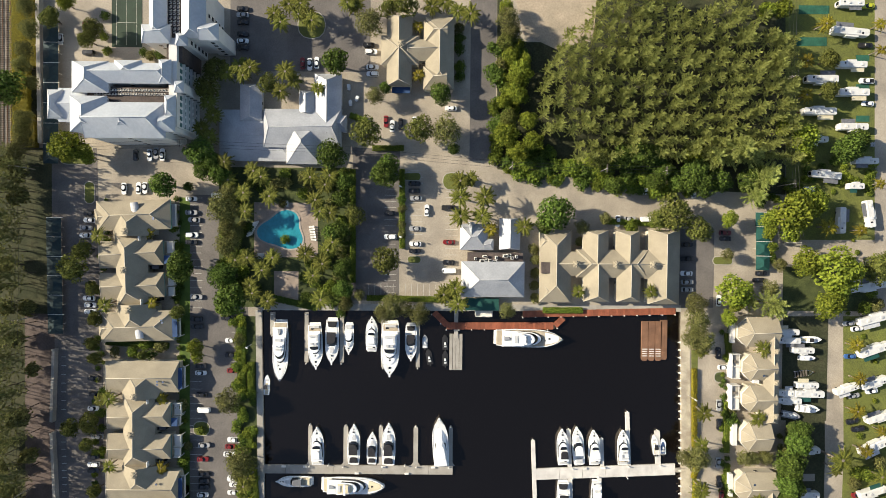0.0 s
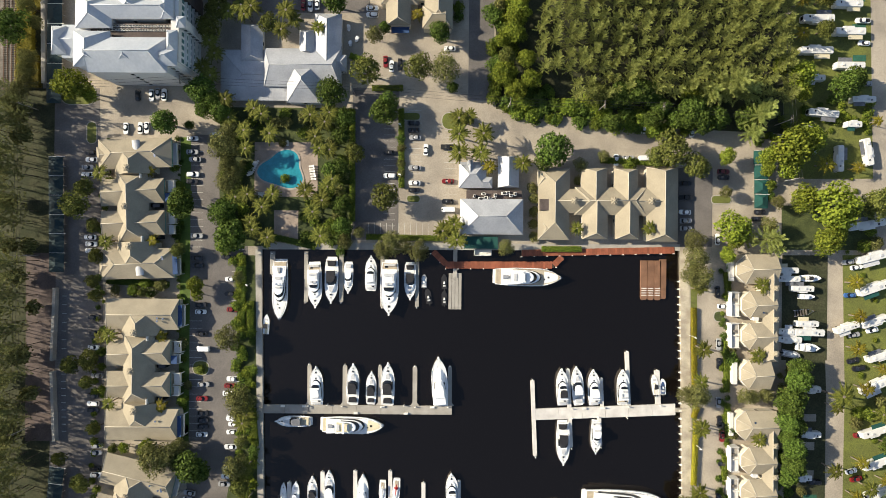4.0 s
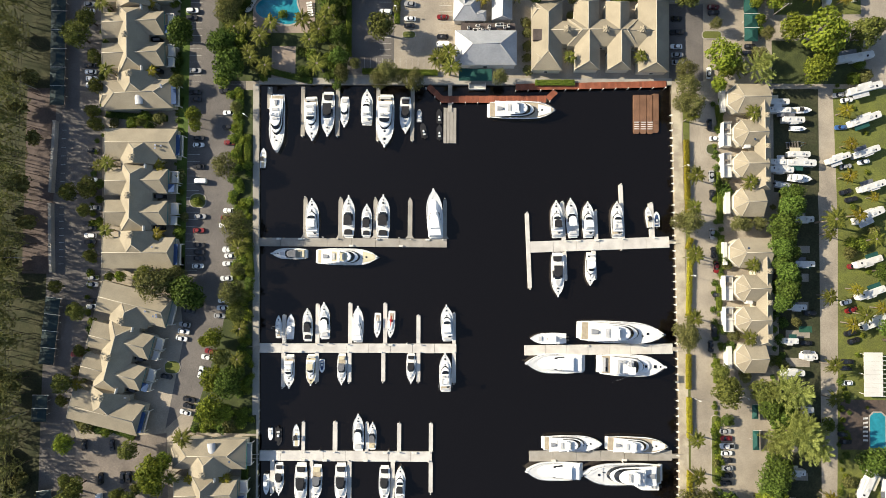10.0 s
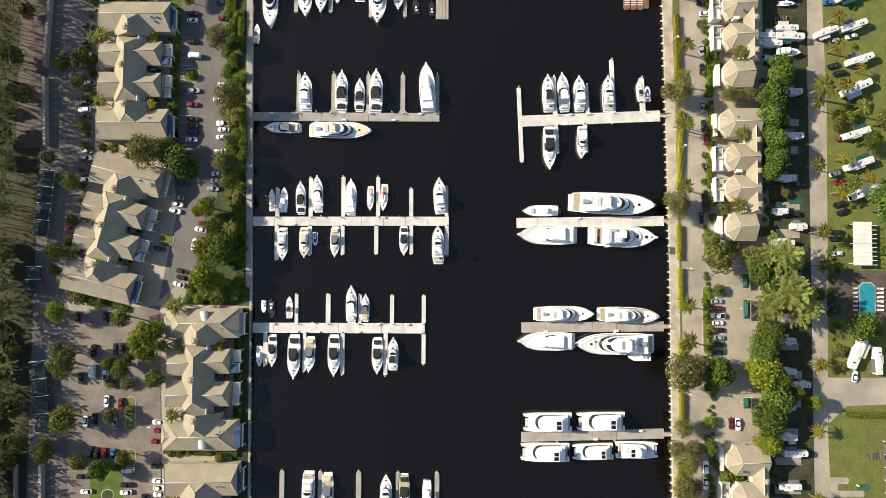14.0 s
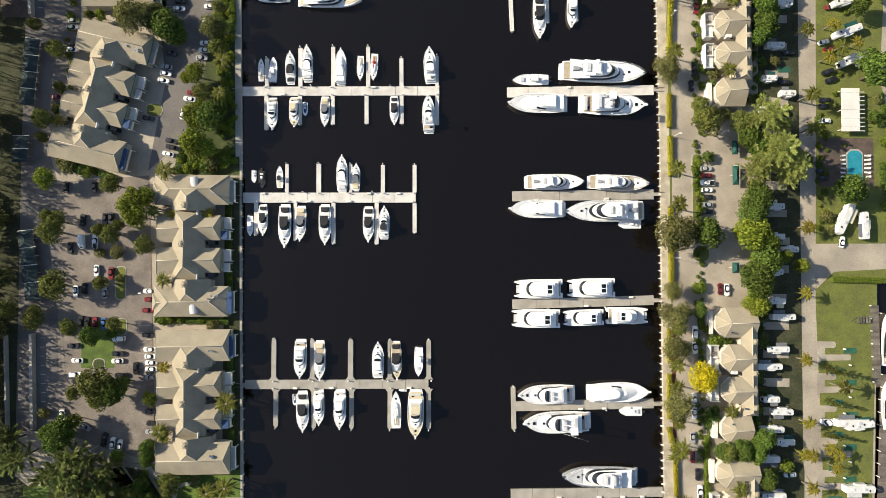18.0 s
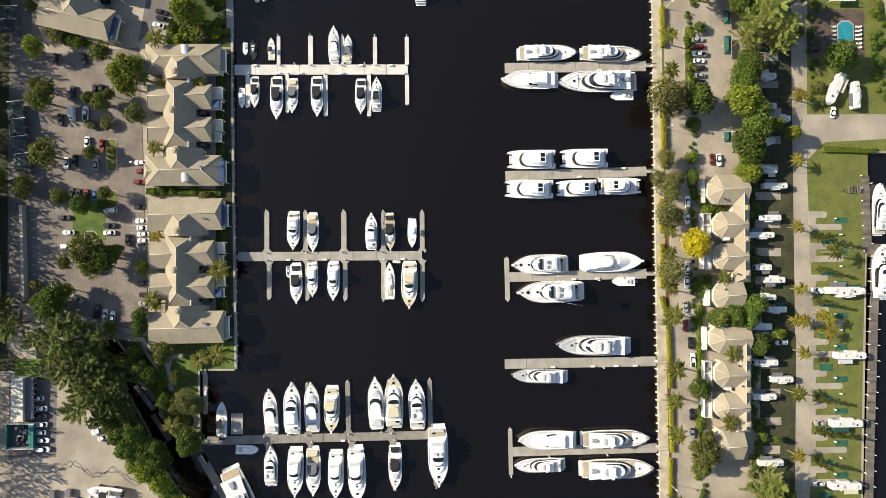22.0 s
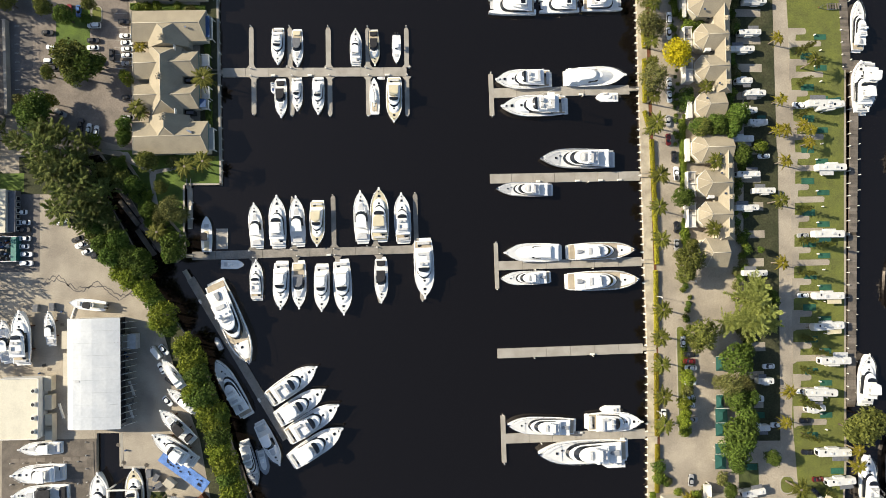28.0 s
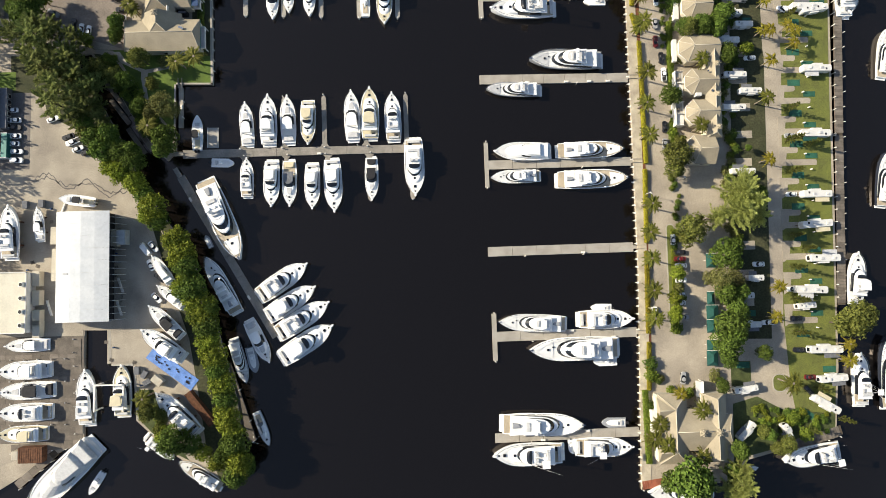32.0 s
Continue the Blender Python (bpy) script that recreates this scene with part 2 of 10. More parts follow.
def box(bm, x0, y0, z0, x1, y1, z1, taper=0.0, turn=None):
    """A block; taper draws its top in."""
    pts = [(x0, y0, z0), (x1, y0, z0), (x1, y1, z0), (x0, y1, z0)]
    pts += [(x0 + taper, y0 + taper, z1), (x1 - taper, y0 + taper, z1), (x1 - taper, y1 - taper, z1), (x0 + taper, y1 - taper, z1)]
    v = [bm.verts.new(turn @ Vector(p) if turn else p) for p in pts]
    for f in ((3, 2, 1, 0), (4, 5, 6, 7), (0, 1, 5, 4), (1, 2, 6, 5), (2, 3, 7, 6), (3, 0, 4, 7)):
        bm.faces.new([v[i] for i in f])
    return bm


def boxed(*a, **k):
    return box(bmesh.new(), *a, **k)


def loft(bm, rings, cap=True, closed=True, smooth=False):
    """Skin over rings of points of equal number."""
    vs = [[bm.verts.new(p) for p in r] for r in rings]
    n = len(vs[0])
    for a, b in zip(vs, vs[1:]):
        for i in range(n if closed else n - 1):
            f = bm.faces.new((a[i], a[(i + 1) % n], b[(i + 1) % n], b[i]))
            f.smooth = smooth
    if cap:
        bm.faces.new(vs[0][::-1])
        bm.faces.new(vs[-1])
    return bm


def tube(bm, p, q, r0, r1=None, n=6):
    p, q = Vector(p), Vector(q)
    z = (q - p).normalized()
    x = z.orthogonal().normalized()
    y = z.cross(x)
    r1 = r0 if r1 is None else r1
    ring = lambda c, r: [c + (x * math.cos(a) + y * math.sin(a)) * r for a in (2 * math.pi * k / n for k in range(n))]
    return loft(bm, [ring(p, r0), ring(q, r1)], smooth=True)


def slab(bm, outline, z0, z1):
    """A flat plate of any plan, top face at z1."""
    top = [bm.verts.new((x, y, z1)) for x, y in outline]
    low = [bm.verts.new((x, y, z0)) for x, y in outline]
    n = len(outline)
    bm.faces.new(top)
    for i in range(n):
        bm.faces.new((low[i], low[(i + 1) % n], top[(i + 1) % n], top[i]))
    bmesh.ops.recalc_face_normals(bm, faces=bm.faces)
    return bm


def kit(name, label, category, parts, group=""):
    """A thing to be placed many times: parts are (name, mesh, place, parent's index or None, label)."""
    return dict(name=name, label=label, category=category, parts=parts, group=group)


def put(k, m, label=""):
    root = new(k["name"])
    root.empty_display_size = 0.5
    root.matrix_basis = m
    tagged(root, label or k["label"], k["category"], k["group"])
    made = []
    for name, me, at, up, lab in k["parts"]:
        made.append(part(name, me, None, root if up is None else made[up], lab, at))
    return root


def at(x, y, z, heading=0.0, s=1.0, sy=None, sz=None):
    return pose(x, y, z, 0, 0, heading) @ Matrix.Diagonal((s, sy or s, sz or s, 1))


def setting(name, bm, material, label, category="ground"):
    return tagged(part(name, bm, material), label, category, kind="structure")


def patch(name, x, y, w, d, material, label, lift=0.03, turn=0.0, category="ground"):
    """A flat surface laid on the ground."""
    ob = setting(name, boxed(-w / 2, -d / 2, -0.2, w / 2, d / 2, lift), material, label, category)
    ob.matrix_basis = pose(x, y, LAND, 0, 0, turn)
    return ob


# ---- water and ground ----
setting("water", boxed(-700, -1100, -3.0, 800, 600, 0.0), WATER, "black still harbour water", "water")

# the shore: basin, canal and river, corner by corner
SHORE = [
    (-70.9, -28.6), (-0.3, -28.1), (94.6, -27.7), (95.6, -74.4), (97.0, -151.8), (97.4, -272.0), (98.2, -369.7), (96.2, -453.7),
    (108.0, -454.5), (132.5, -451.0), (137.4, -443.7), (173.8, -435.0), (176.3, -408.9), (180.7, -284.0), (182.9, -209.8),
    (209.1, -209.8), (219.2, -558.7), (-156.9, -541.3), (-147.7, -448.6), (-113.8, -428.1), (-114.2, -388.3), (-105.4, -388.5), (-105.0, -401.8),
    (-96.0, -402.0), (-94.5, -422.4), (-82.2, -434.1), (-62.4, -447.6), (-53.0, -443.3), (-57.7, -413.9), (-66.2, -384.0), (-76.2, -358.0),
    (-85.3, -345.9), (-93.9, -333.7), (-101.6, -316.1), (-111.5, -298.3), (-120.4, -282.6), (-114.0, -281.5), (-106.1, -291.6), (-98.1, -305.7), (-90.3, -317.5), (-84.2, -324.0), (-81.0, -320.7), (-81.1, -312.3), (-81.1, -294.0), (-67.0, -294.1), (-68.1, -219.4),
]


def ground_mesh():
    bm = bmesh.new()
    rim = [bm.verts.new((x, y, LAND)) for x, y in ((-650, 550), (750, 550), (750, -1050), (-650, -1050))]
    inner = [bm.verts.new((x, y, LAND)) for x, y in SHORE]
    edges = [bm.edges.new((r[i], r[(i + 1) % len(r)])) for r in (rim, inner) for i in range(len(r))]
    bmesh.ops.triangle_fill(bm, use_beauty=True, edges=edges, normal=(0, 0, 1))
    low = [bm.verts.new((v.co.x, v.co.y, -2.5)) for v in inner]
    for i in range(len(inner)):
        j = (i + 1) % len(inner)
        bm.faces.new((inner[i], inner[j], low[j], low[i]))
    bmesh.ops.recalc_face_normals(bm, faces=bm.faces)
    return bm


setting("ground", ground_mesh(), TAN_ASPHALT, "worn tan-grey asphalt ground round the marina")


def seawall(name, pts, width, label, category="seawall", material=None):
    """A concrete cap along the shore, on the land side."""
    bm = bmesh.new()
    for (x0, y0), (x1, y1) in zip(pts, pts[1:]):
        d = Vector((x1 - x0, y1 - y0, 0))
        t = Matrix.Translation((x0, y0, 0)) @ d.to_track_quat("X", "Z").to_matrix().to_4x4()
        box(bm, 0, min(0, width), -1.5, d.length, max(0, width), LAND + 0.12, turn=t)
    return setting(name, bm, material or CONCRETE, label, category)


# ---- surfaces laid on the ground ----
# low greenery; its dark greens include the shade of plants above
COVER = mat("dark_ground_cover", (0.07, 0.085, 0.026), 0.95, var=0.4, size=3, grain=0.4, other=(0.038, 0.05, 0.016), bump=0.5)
WALK = mat("tan_walk", (0.52, 0.46, 0.345), 0.9, var=0.12, size=4, grain=0.4, other=(0.33, 0.28, 0.215))
YARD = mat("yard_concrete", (0.385, 0.338, 0.268), 0.9, var=0.18, size=9, grain=0.4, other=(0.255, 0.222, 0.18))
DARK_DECK = mat("dark_decking", (0.12, 0.085, 0.065), 0.85, var=0.2, size=2, grain=0.4, other=(0.07, 0.055, 0.045))
BROWN_PAVING = mat("brown_paving", (0.225, 0.19, 0.16), 0.9, var=0.2, size=6, grain=0.5, other=(0.15, 0.128, 0.11))
def area(name, pts, material, label, lift=0.03, category="ground"):
    """A flat surface of any plan."""
    return setting(name, slab(bmesh.new(), pts, LAND - 0.1, LAND + lift), material, label, category)


area("road_west", [(-155.9, 34.4), (-135.6, 34.6), (-133.5, -49.5), (-132.5, -103.1), (-133.6, -114.4), (-143.9, -159.6), (-139.8, -173.0), (-138.4, -267.6), (-156.8, -267.6), (-156.1, -159.6), (-161.7, -98.7), (-162.5, -49.8), (-154.0, -40.7)], ASPHALT, "dark grey asphalt road beside the wood", 0.03, "road")
area("parking_lot_west", [(-100.6, 16.5), (-77.1, 16.8), (-76.0, -40.0), (-79.7, -98.2), (-82.8, -130.0), (-90.7, -152.6), (-105.4, -166.1), (-98.9, -130.1), (-102.8, -98.4), (-99.4, -40.2)], ASPHALT, "grey asphalt car park", 0.03, "car park")
patch("parking_lot_middle", -26.0, 5.5, 18.4, 60.0, ASPHALT, "grey asphalt car park with painted bays", 0.03, 0, "car park")
patch("parking_lot_north", -56.1, 83.3, 54.7, 36.3, ASPHALT, "dark asphalt car park", 0.03, 0, "car park")
patch("road_north", 15.5, 66.7, 10.1, 71.4, ASPHALT, "grey asphalt road", 0.03, 0, "road")
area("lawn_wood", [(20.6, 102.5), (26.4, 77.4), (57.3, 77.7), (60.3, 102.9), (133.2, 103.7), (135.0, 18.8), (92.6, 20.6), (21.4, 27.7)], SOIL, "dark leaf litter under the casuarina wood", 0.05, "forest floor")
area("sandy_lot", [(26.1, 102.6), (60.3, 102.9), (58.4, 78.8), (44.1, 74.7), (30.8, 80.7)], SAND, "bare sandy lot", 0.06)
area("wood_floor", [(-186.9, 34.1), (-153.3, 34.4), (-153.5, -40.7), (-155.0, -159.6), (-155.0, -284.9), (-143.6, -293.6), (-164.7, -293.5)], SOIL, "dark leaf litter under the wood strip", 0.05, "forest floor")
patch("bank_north", -162.4, 67.4, 8.5, 66.2, SOIL, "rough grass bank beside the railway", 0.05, 0, "grass")
patch("garden_pool", -61.6, 0.1, 52.2, 54.9, COVER, "planted garden beds round the pool", 0.05, 0, "garden")
# shadows of hedges and trees are painted in by the darker cover
area("lawn_hedge_west", [(-81.4, -31.1), (-72.9, -31.0), (-70.9, -98.2), (-70.2, -152.5), (-69.3, -167.8), (-96.0, -167.4), (-84.4, -130.0), (-78.8, -98.2)], COVER, "green lawn strip behind the sea wall", 0.06, "lawn")
area("lawn_point_west", [(-112.9, -279.9), (-67.5, -281.7), (-67.4, -293.6), (-81.1, -293.6), (-81.7, -313.0), (-91.8, -300.6), (-105.4, -280.4)], LAWN, "green lawn beside the basin", 0.05, "lawn")
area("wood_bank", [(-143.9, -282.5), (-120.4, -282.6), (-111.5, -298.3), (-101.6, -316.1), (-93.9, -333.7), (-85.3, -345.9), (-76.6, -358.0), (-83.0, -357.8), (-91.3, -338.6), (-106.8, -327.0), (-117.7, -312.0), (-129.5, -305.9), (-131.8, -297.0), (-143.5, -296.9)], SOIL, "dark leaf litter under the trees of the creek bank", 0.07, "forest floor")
patch("parking_lot_condo", 100.4, -10.5, 13.7, 31.1, ASPHALT, "grey asphalt car park beside the apartment house", 0.05, 0, "car park")
area("paving_courtyard", [(-140.8, -170.7), (-104.9, -167.9), (-102.8, -219.4), (-101.0, -280.6), (-100.7, -280.0), (-122.7, -273.6), (-138.4, -267.6)], BROWN_PAVING, "brown-grey asphalt court between the town houses", 0.04, "car park")
patch("lawn_courtyard", -123.8, -234.1, 12.9, 18.2, LAWN, "green lawn with a round flower bed", 0.06, 0, "lawn")
patch("lawn_houses_west", -101.2, -45.0, 4.1, 120.9, LAWN, "narrow lawn beside the town houses", 0.05, 0, "lawn")
patch("lawn_houses_west_2", -103.0, -100.6, 7.3, 4.5, LAWN, "narrow lawn beside the town houses", 0.05, 0, "lawn")
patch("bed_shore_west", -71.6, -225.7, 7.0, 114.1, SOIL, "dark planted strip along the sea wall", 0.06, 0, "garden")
area("lawn_camp_north", [(132.7, 103.7), (168.1, 104.0), (170.6, 1.4), (135.8, 1.0)], GRASS, "green lawn of the camping park", 0.04, "lawn")
# dark material here paints in the shade of the row houses and trees
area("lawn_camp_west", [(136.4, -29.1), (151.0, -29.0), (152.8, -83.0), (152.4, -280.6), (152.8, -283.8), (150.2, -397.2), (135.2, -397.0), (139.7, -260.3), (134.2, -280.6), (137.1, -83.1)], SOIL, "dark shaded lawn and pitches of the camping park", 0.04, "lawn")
area("lawn_camp_east", [(158.8, -28.9), (191.9, -28.6), (185.3, -128.7), (204.5, -209.1), (182.9, -209.1), (179.7, -284.0), (175.5, -406.7), (173.4, -433.9), (160.2, -436.8), (156.8, -417.2), (155.2, -388.6), (160.0, -283.9), (158.2, -216.7), (159.4, -151.6), (160.2, -83.0)], GRASS, "sunny lawn and pitches of the camping park", 0.04, "lawn")
# likewise darker than grass, for the shade that lies here
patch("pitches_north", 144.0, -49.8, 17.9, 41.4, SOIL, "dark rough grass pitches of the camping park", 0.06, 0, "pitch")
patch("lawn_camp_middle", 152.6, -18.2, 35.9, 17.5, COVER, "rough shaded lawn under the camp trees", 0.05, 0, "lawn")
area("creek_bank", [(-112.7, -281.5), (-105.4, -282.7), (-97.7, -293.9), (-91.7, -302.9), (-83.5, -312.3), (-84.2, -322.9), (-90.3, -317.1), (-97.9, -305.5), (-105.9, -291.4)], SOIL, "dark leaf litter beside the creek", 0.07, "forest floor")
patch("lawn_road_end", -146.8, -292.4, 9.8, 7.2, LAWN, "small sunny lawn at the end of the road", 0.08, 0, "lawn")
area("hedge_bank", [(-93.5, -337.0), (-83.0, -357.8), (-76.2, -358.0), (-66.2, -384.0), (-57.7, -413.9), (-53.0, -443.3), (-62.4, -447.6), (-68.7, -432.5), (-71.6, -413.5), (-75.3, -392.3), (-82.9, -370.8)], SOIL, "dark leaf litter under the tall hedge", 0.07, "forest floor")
area("lawn_point_east", [(133.3, -422.0), (143.1, -419.4), (153.0, -424.7), (173.9, -426.8), (173.0, -434.1), (137.9, -442.2), (132.6, -448.9)], COVER, "rough shrubby lawn round the last pitches", 0.06, "lawn")
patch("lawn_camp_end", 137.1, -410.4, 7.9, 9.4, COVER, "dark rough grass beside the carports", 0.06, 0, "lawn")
area("bank_hoist", [(-93.8, -410.9), (-88.3, -411.0), (-83.2, -425.8), (-74.9, -437.5), (-82.3, -433.7), (-93.6, -421.8)], COVER, "weedy bank beside the hoist slip", 0.08, "grass")
area("camp_turn", [(156.8, -194.4), (201.9, -194.2), (201.7, -203.6), (165.6, -205.5), (158.7, -212.2)], TAN_ASPHALT, "grey-tan camp road turning to the canal", 0.07, "road")
area("road_camp", [(168.1, 104.0), (179.6, 104.1), (182.4, -8.6), (137.8, -9.0), (137.6, -1.8), (170.6, -1.5)], TAN_ASPHALT, "tan asphalt camp road", 0.07, "road")
area("yard_floor", [(-164.7, -295.7), (-136.1, -295.9), (-131.7, -303.7), (-115.5, -313.7), (-97.1, -334.8), (-87.2, -362.1), (-76.3, -392.3), (-67.7, -422.0), (-82.3, -425.8), (-93.6, -420.3), (-95.1, -401.4), (-105.6, -401.1), (-105.8, -387.8), (-114.6, -387.6), (-114.3, -427.0), (-156.0, -442.2)], YARD, "stained concrete floor of the boat yard", 0.05, "yard")
patch("parking_lot_yard", -145.0, -311.8, 18.1, 29.8, ASPHALT, "dark asphalt car park beside the yard", 0.07, 0, "car park")
patch("dry_dock_deck", -131.8, -409.9, 35.1, 39.2, OLD_WOOD, "weathered plank floor between the yard's boats", 0.09, 0, "deck")
area("bed_east", [(98.7, -31.0), (101.6, -31.0), (101.6, -97.1), (101.4, -218.0), (100.0, -218.0), (100.2, -97.2)], GRASS, "narrow green bed along the sea-wall path", 0.05, "flower bed")
area("bed_east_2", [(100.4, -222.0), (102.4, -222.0), (102.6, -330.0), (102.2, -396.2), (101.6, -415.8), (99.6, -415.7), (100.4, -396.1), (101.2, -330.0)], MULCH, "red mulch bed along the sea-wall path", 0.05, "flower bed")
area("path_point", [(-105.4, -280.9), (-102.8, -280.9), (-99.9, -285.4), (-92.8, -288.1), (-83.7, -286.4), (-83.7, -287.7), (-91.9, -289.5), (-92.7, -293.9), (-91.1, -301.8), (-92.6, -301.7), (-94.5, -291.7), (-94.5, -289.0), (-102.1, -285.4)], CONCRETE, "winding pale concrete path", 0.09, "path")
patch("court", -123.8, 87.4, 11.9, 27.0, COURT, "green tennis court with white lines", 0.06, 0, "court")
for x, y, w, d in ((-127.9, 87.8, 0.1, 26.3), (-123.9, 87.9, 0.1, 26.3), (-120.0, 87.9, 0.1, 26.3), (-124.0, 83.4, 7.9, 0.1)):
    patch("court_line", x, y, w, d, PAINT_LINE, "white line of the tennis court", 0.07, 0, "court line")
patch("deck_pool", -61.4, 3.1, 25.0, 21.5, PAVER, "tan paved terrace round the pool", 0.08, 0, "terrace")
patch("deck_pool_south", -61.2, -20.3, 9.6, 14.4, PAVER, "tan paved terrace", 0.08, 0, "terrace")

# brown paving, its colour lowered to hold the shade on it
patch("service_yard", -158.3, -68.1, 11.7, 74.6, mat("dark_brown_paving", (0.12, 0.09, 0.08), 0.9, var=0.2, size=4, grain=0.5), "dark brown paved strip behind the boundary wall", 0.07, 0, "yard")
# railway
patch("railway_bed", -171.6, 69.2, 9.3, 71.2, GRAVEL, "brown gravel railway bed", 0.12, 0, "railway")
x, y, w, d = -171.2, 69.2, 4.9, 71.3
rail = tagged(new("railway_track"), "two parallel railway tracks on gravel", "railway track")
rail.matrix_basis = pose(x, y, LAND + 0.12)
for tx in (-w * 0.32, w * 0.32):
    for s in (-0.72, 0.72):
        part("rail", boxed(tx + s - 0.05, -d / 2, 0.12, tx + s + 0.05, d / 2, 0.3), RUST, rail)
    bm = bmesh.new()
    for k in range(int(d / 0.7)):
        box(bm, tx - 1.25, -d / 2 + 0.7 * k, 0, tx + 1.25, -d / 2 + 0.7 * k + 0.26, 0.14)
    tagged(part("sleepers", bm, PILE_WOOD, rail), kind="stuff")


def bays(label, x, y, n, gap, length, turn=0.0, material=PAINT_LINE):
    """A row of painted bay lines."""
    bm = bmesh.new()
    for k in range(n + 1):
        box(bm, -0.06, 0, 0, 0.06, length, 0.045, turn=Matrix.Translation((k * gap, 0, 0)))
    ob = setting("bay_lines", bm, material, label, "road marking")
    ob.matrix_basis = pose(x, y, LAND + 0.002, 0, 0, turn)
    return ob


LINES = "white painted parking bay lines"
bays(LINES, -28.7, -22.9, 12, 2.4, 5.2)
bays(LINES, -35.2, -16.4, 14, 2.4, 4.6, 90)
bays(LINES, -18.1, -21.3, 20, 2.4, 4.6, 90)
bays(LINES, -7.8, -8.2, 14, 2.5, 5.0, 90)
bays(LINES, 6.3, -16.1, 14, 2.5, 5.0, 90)
bays(LINES, -94.3, -27.9, 16, 2.7, 5.0, 90)
bays(LINES, -94.2, -103.6, 16, 2.9, 5.0, 90)
bays(LINES, -77.7, -49.0, 12, 2.9, 5.0, 90)
bays(LINES, -103.4, -248.3, 8, 2.7, 4.6, 90)
bays(LINES, -115.7, -325.2, 8, 3.2, 5.0, 125)
bays(LINES, 98.8, -19.2, 9, 2.8, 4.8, 90)
bays(LINES, 117.6, -185.8, 9, 2.8, 4.8, 90)
bays(LINES, 117.1, -389.5, 12, 2.7, 4.8, 90)

# kerbed islands
def island(label, x, y, w, d, turn=0.0, inside=None):
    r = tagged(new("kerb_island"), label, "kerb island", "kerb islands of the car parks")
    r.matrix_basis = pose(x, y, LAND, 0, 0, turn)
    def ring(w, d, c=0.9):
        out = []
        for cx, cy, a0 in ((w / 2, d / 2, 0), (-w / 2, d / 2, 90), (-w / 2, -d / 2, 180), (w / 2, -d / 2, 270)):
            q = min(w, d) * 0.42
            out += [(cx - math.copysign(q, cx) + q * math.cos(radians(a0 + a)), cy - math.copysign(q, cy) + q * math.sin(radians(a0 + a))) for a in (0, 30, 60, 90)]
        return out
    part("kerb", slab(bmesh.new(), ring(w, d), -0.2, 0.14), CONCRETE, r)
    part("planting", slab(bmesh.new(), ring(w - 0.7, d - 0.7), 0.0, 0.19), inside or GRASS, r)


for x, y, w, d in ((-138.5, 17.0, 4.3, 8.9), (-11.9, 24.5, 7.2, 3.4), (-10.9, -8.1, 5.7, 3.2), (4.9, 22.8, 10.0, 7.1), (-51.7, 83.2, 11.0, 10.7), (110.7, -7.4, 8.1, 3.6), (-144.0, 32.3, 14.4, 8.8), (-94.5, -75.8, 6.8, 6.0), (-103.2, -142.0, 6.6, 5.5), (-115.3, -210.2, 4.2, 13.4), (-114.7, -227.2, 4.1, 6.9)):
    island("planted island with a pale kerb", x, y, w, d)
for x, y, w, d in ((111.4, -172.2, 4.0, 27.3), (111.4, -372.9, 3.5, 42.9), (112.9, -198.4, 7.0, 7.0), (152.3, -414.4, 5.7, 7.0)):
    island("mulched island with a pale kerb and shrubs", x, y, w, d, 0, GRASS)
for x, y, w, d in ((-123.3, -241.7, 5.0, 4.4), (110.3, -53.5, 4.6, 4.5)):
    island("round flower bed with a pale rim", x, y, w, d, 0, COVER)

# kidney-shaped pool
def pool(label, x, y, outline, rim=0.7):
    r = tagged(new("swimming_pool"), label, "swimming pool")
    r.matrix_basis = pose(x, y, LAND)
    big = [((px * (1 + rim / math.hypot(px, py))), (py * (1 + rim / math.hypot(px, py)))) for px, py in outline]
    part("coping", slab(bmesh.new(), big, -0.2, 0.22), CONCRETE, r)
    part("pool_water", slab(bmesh.new(), outline, -0.1, 0.23), POOL_WATER, r, "clear turquoise pool water")
    return r


def wavy(a, b, wob, phase):
    return [((a + wob * math.cos(3 * t + phase)) * math.cos(t), (b + wob * 0.6 * math.cos(3 * t + phase)) * math.sin(t)) for t in (2 * math.pi * k / 40 for k in range(40))]


pool("kidney-shaped turquoise swimming pool with a pale rim", -62.8, 2.9, wavy(8.4, 7.2, 1.7, 2.6))
x, y, w, d = 171.2, -161.9, 22.0, 19.4
patch("deck_camp_pool", x, y, w, d, DARK_DECK, "weathered plank terrace round the camp pool", 0.1, 0, "terrace")
x, y, w, d = 174.6, -164.2, 6.0, 13.9
pool("rectangular turquoise camp swimming pool", x, y, [(-w / 2, -d / 2), (w / 2, -d / 2), (w / 2, d / 2 - 1.5), (w / 2 - 1.5, d / 2), (-w / 2 + 1.5, d / 2), (-w / 2, d / 2 - 1.5)], 0.6)

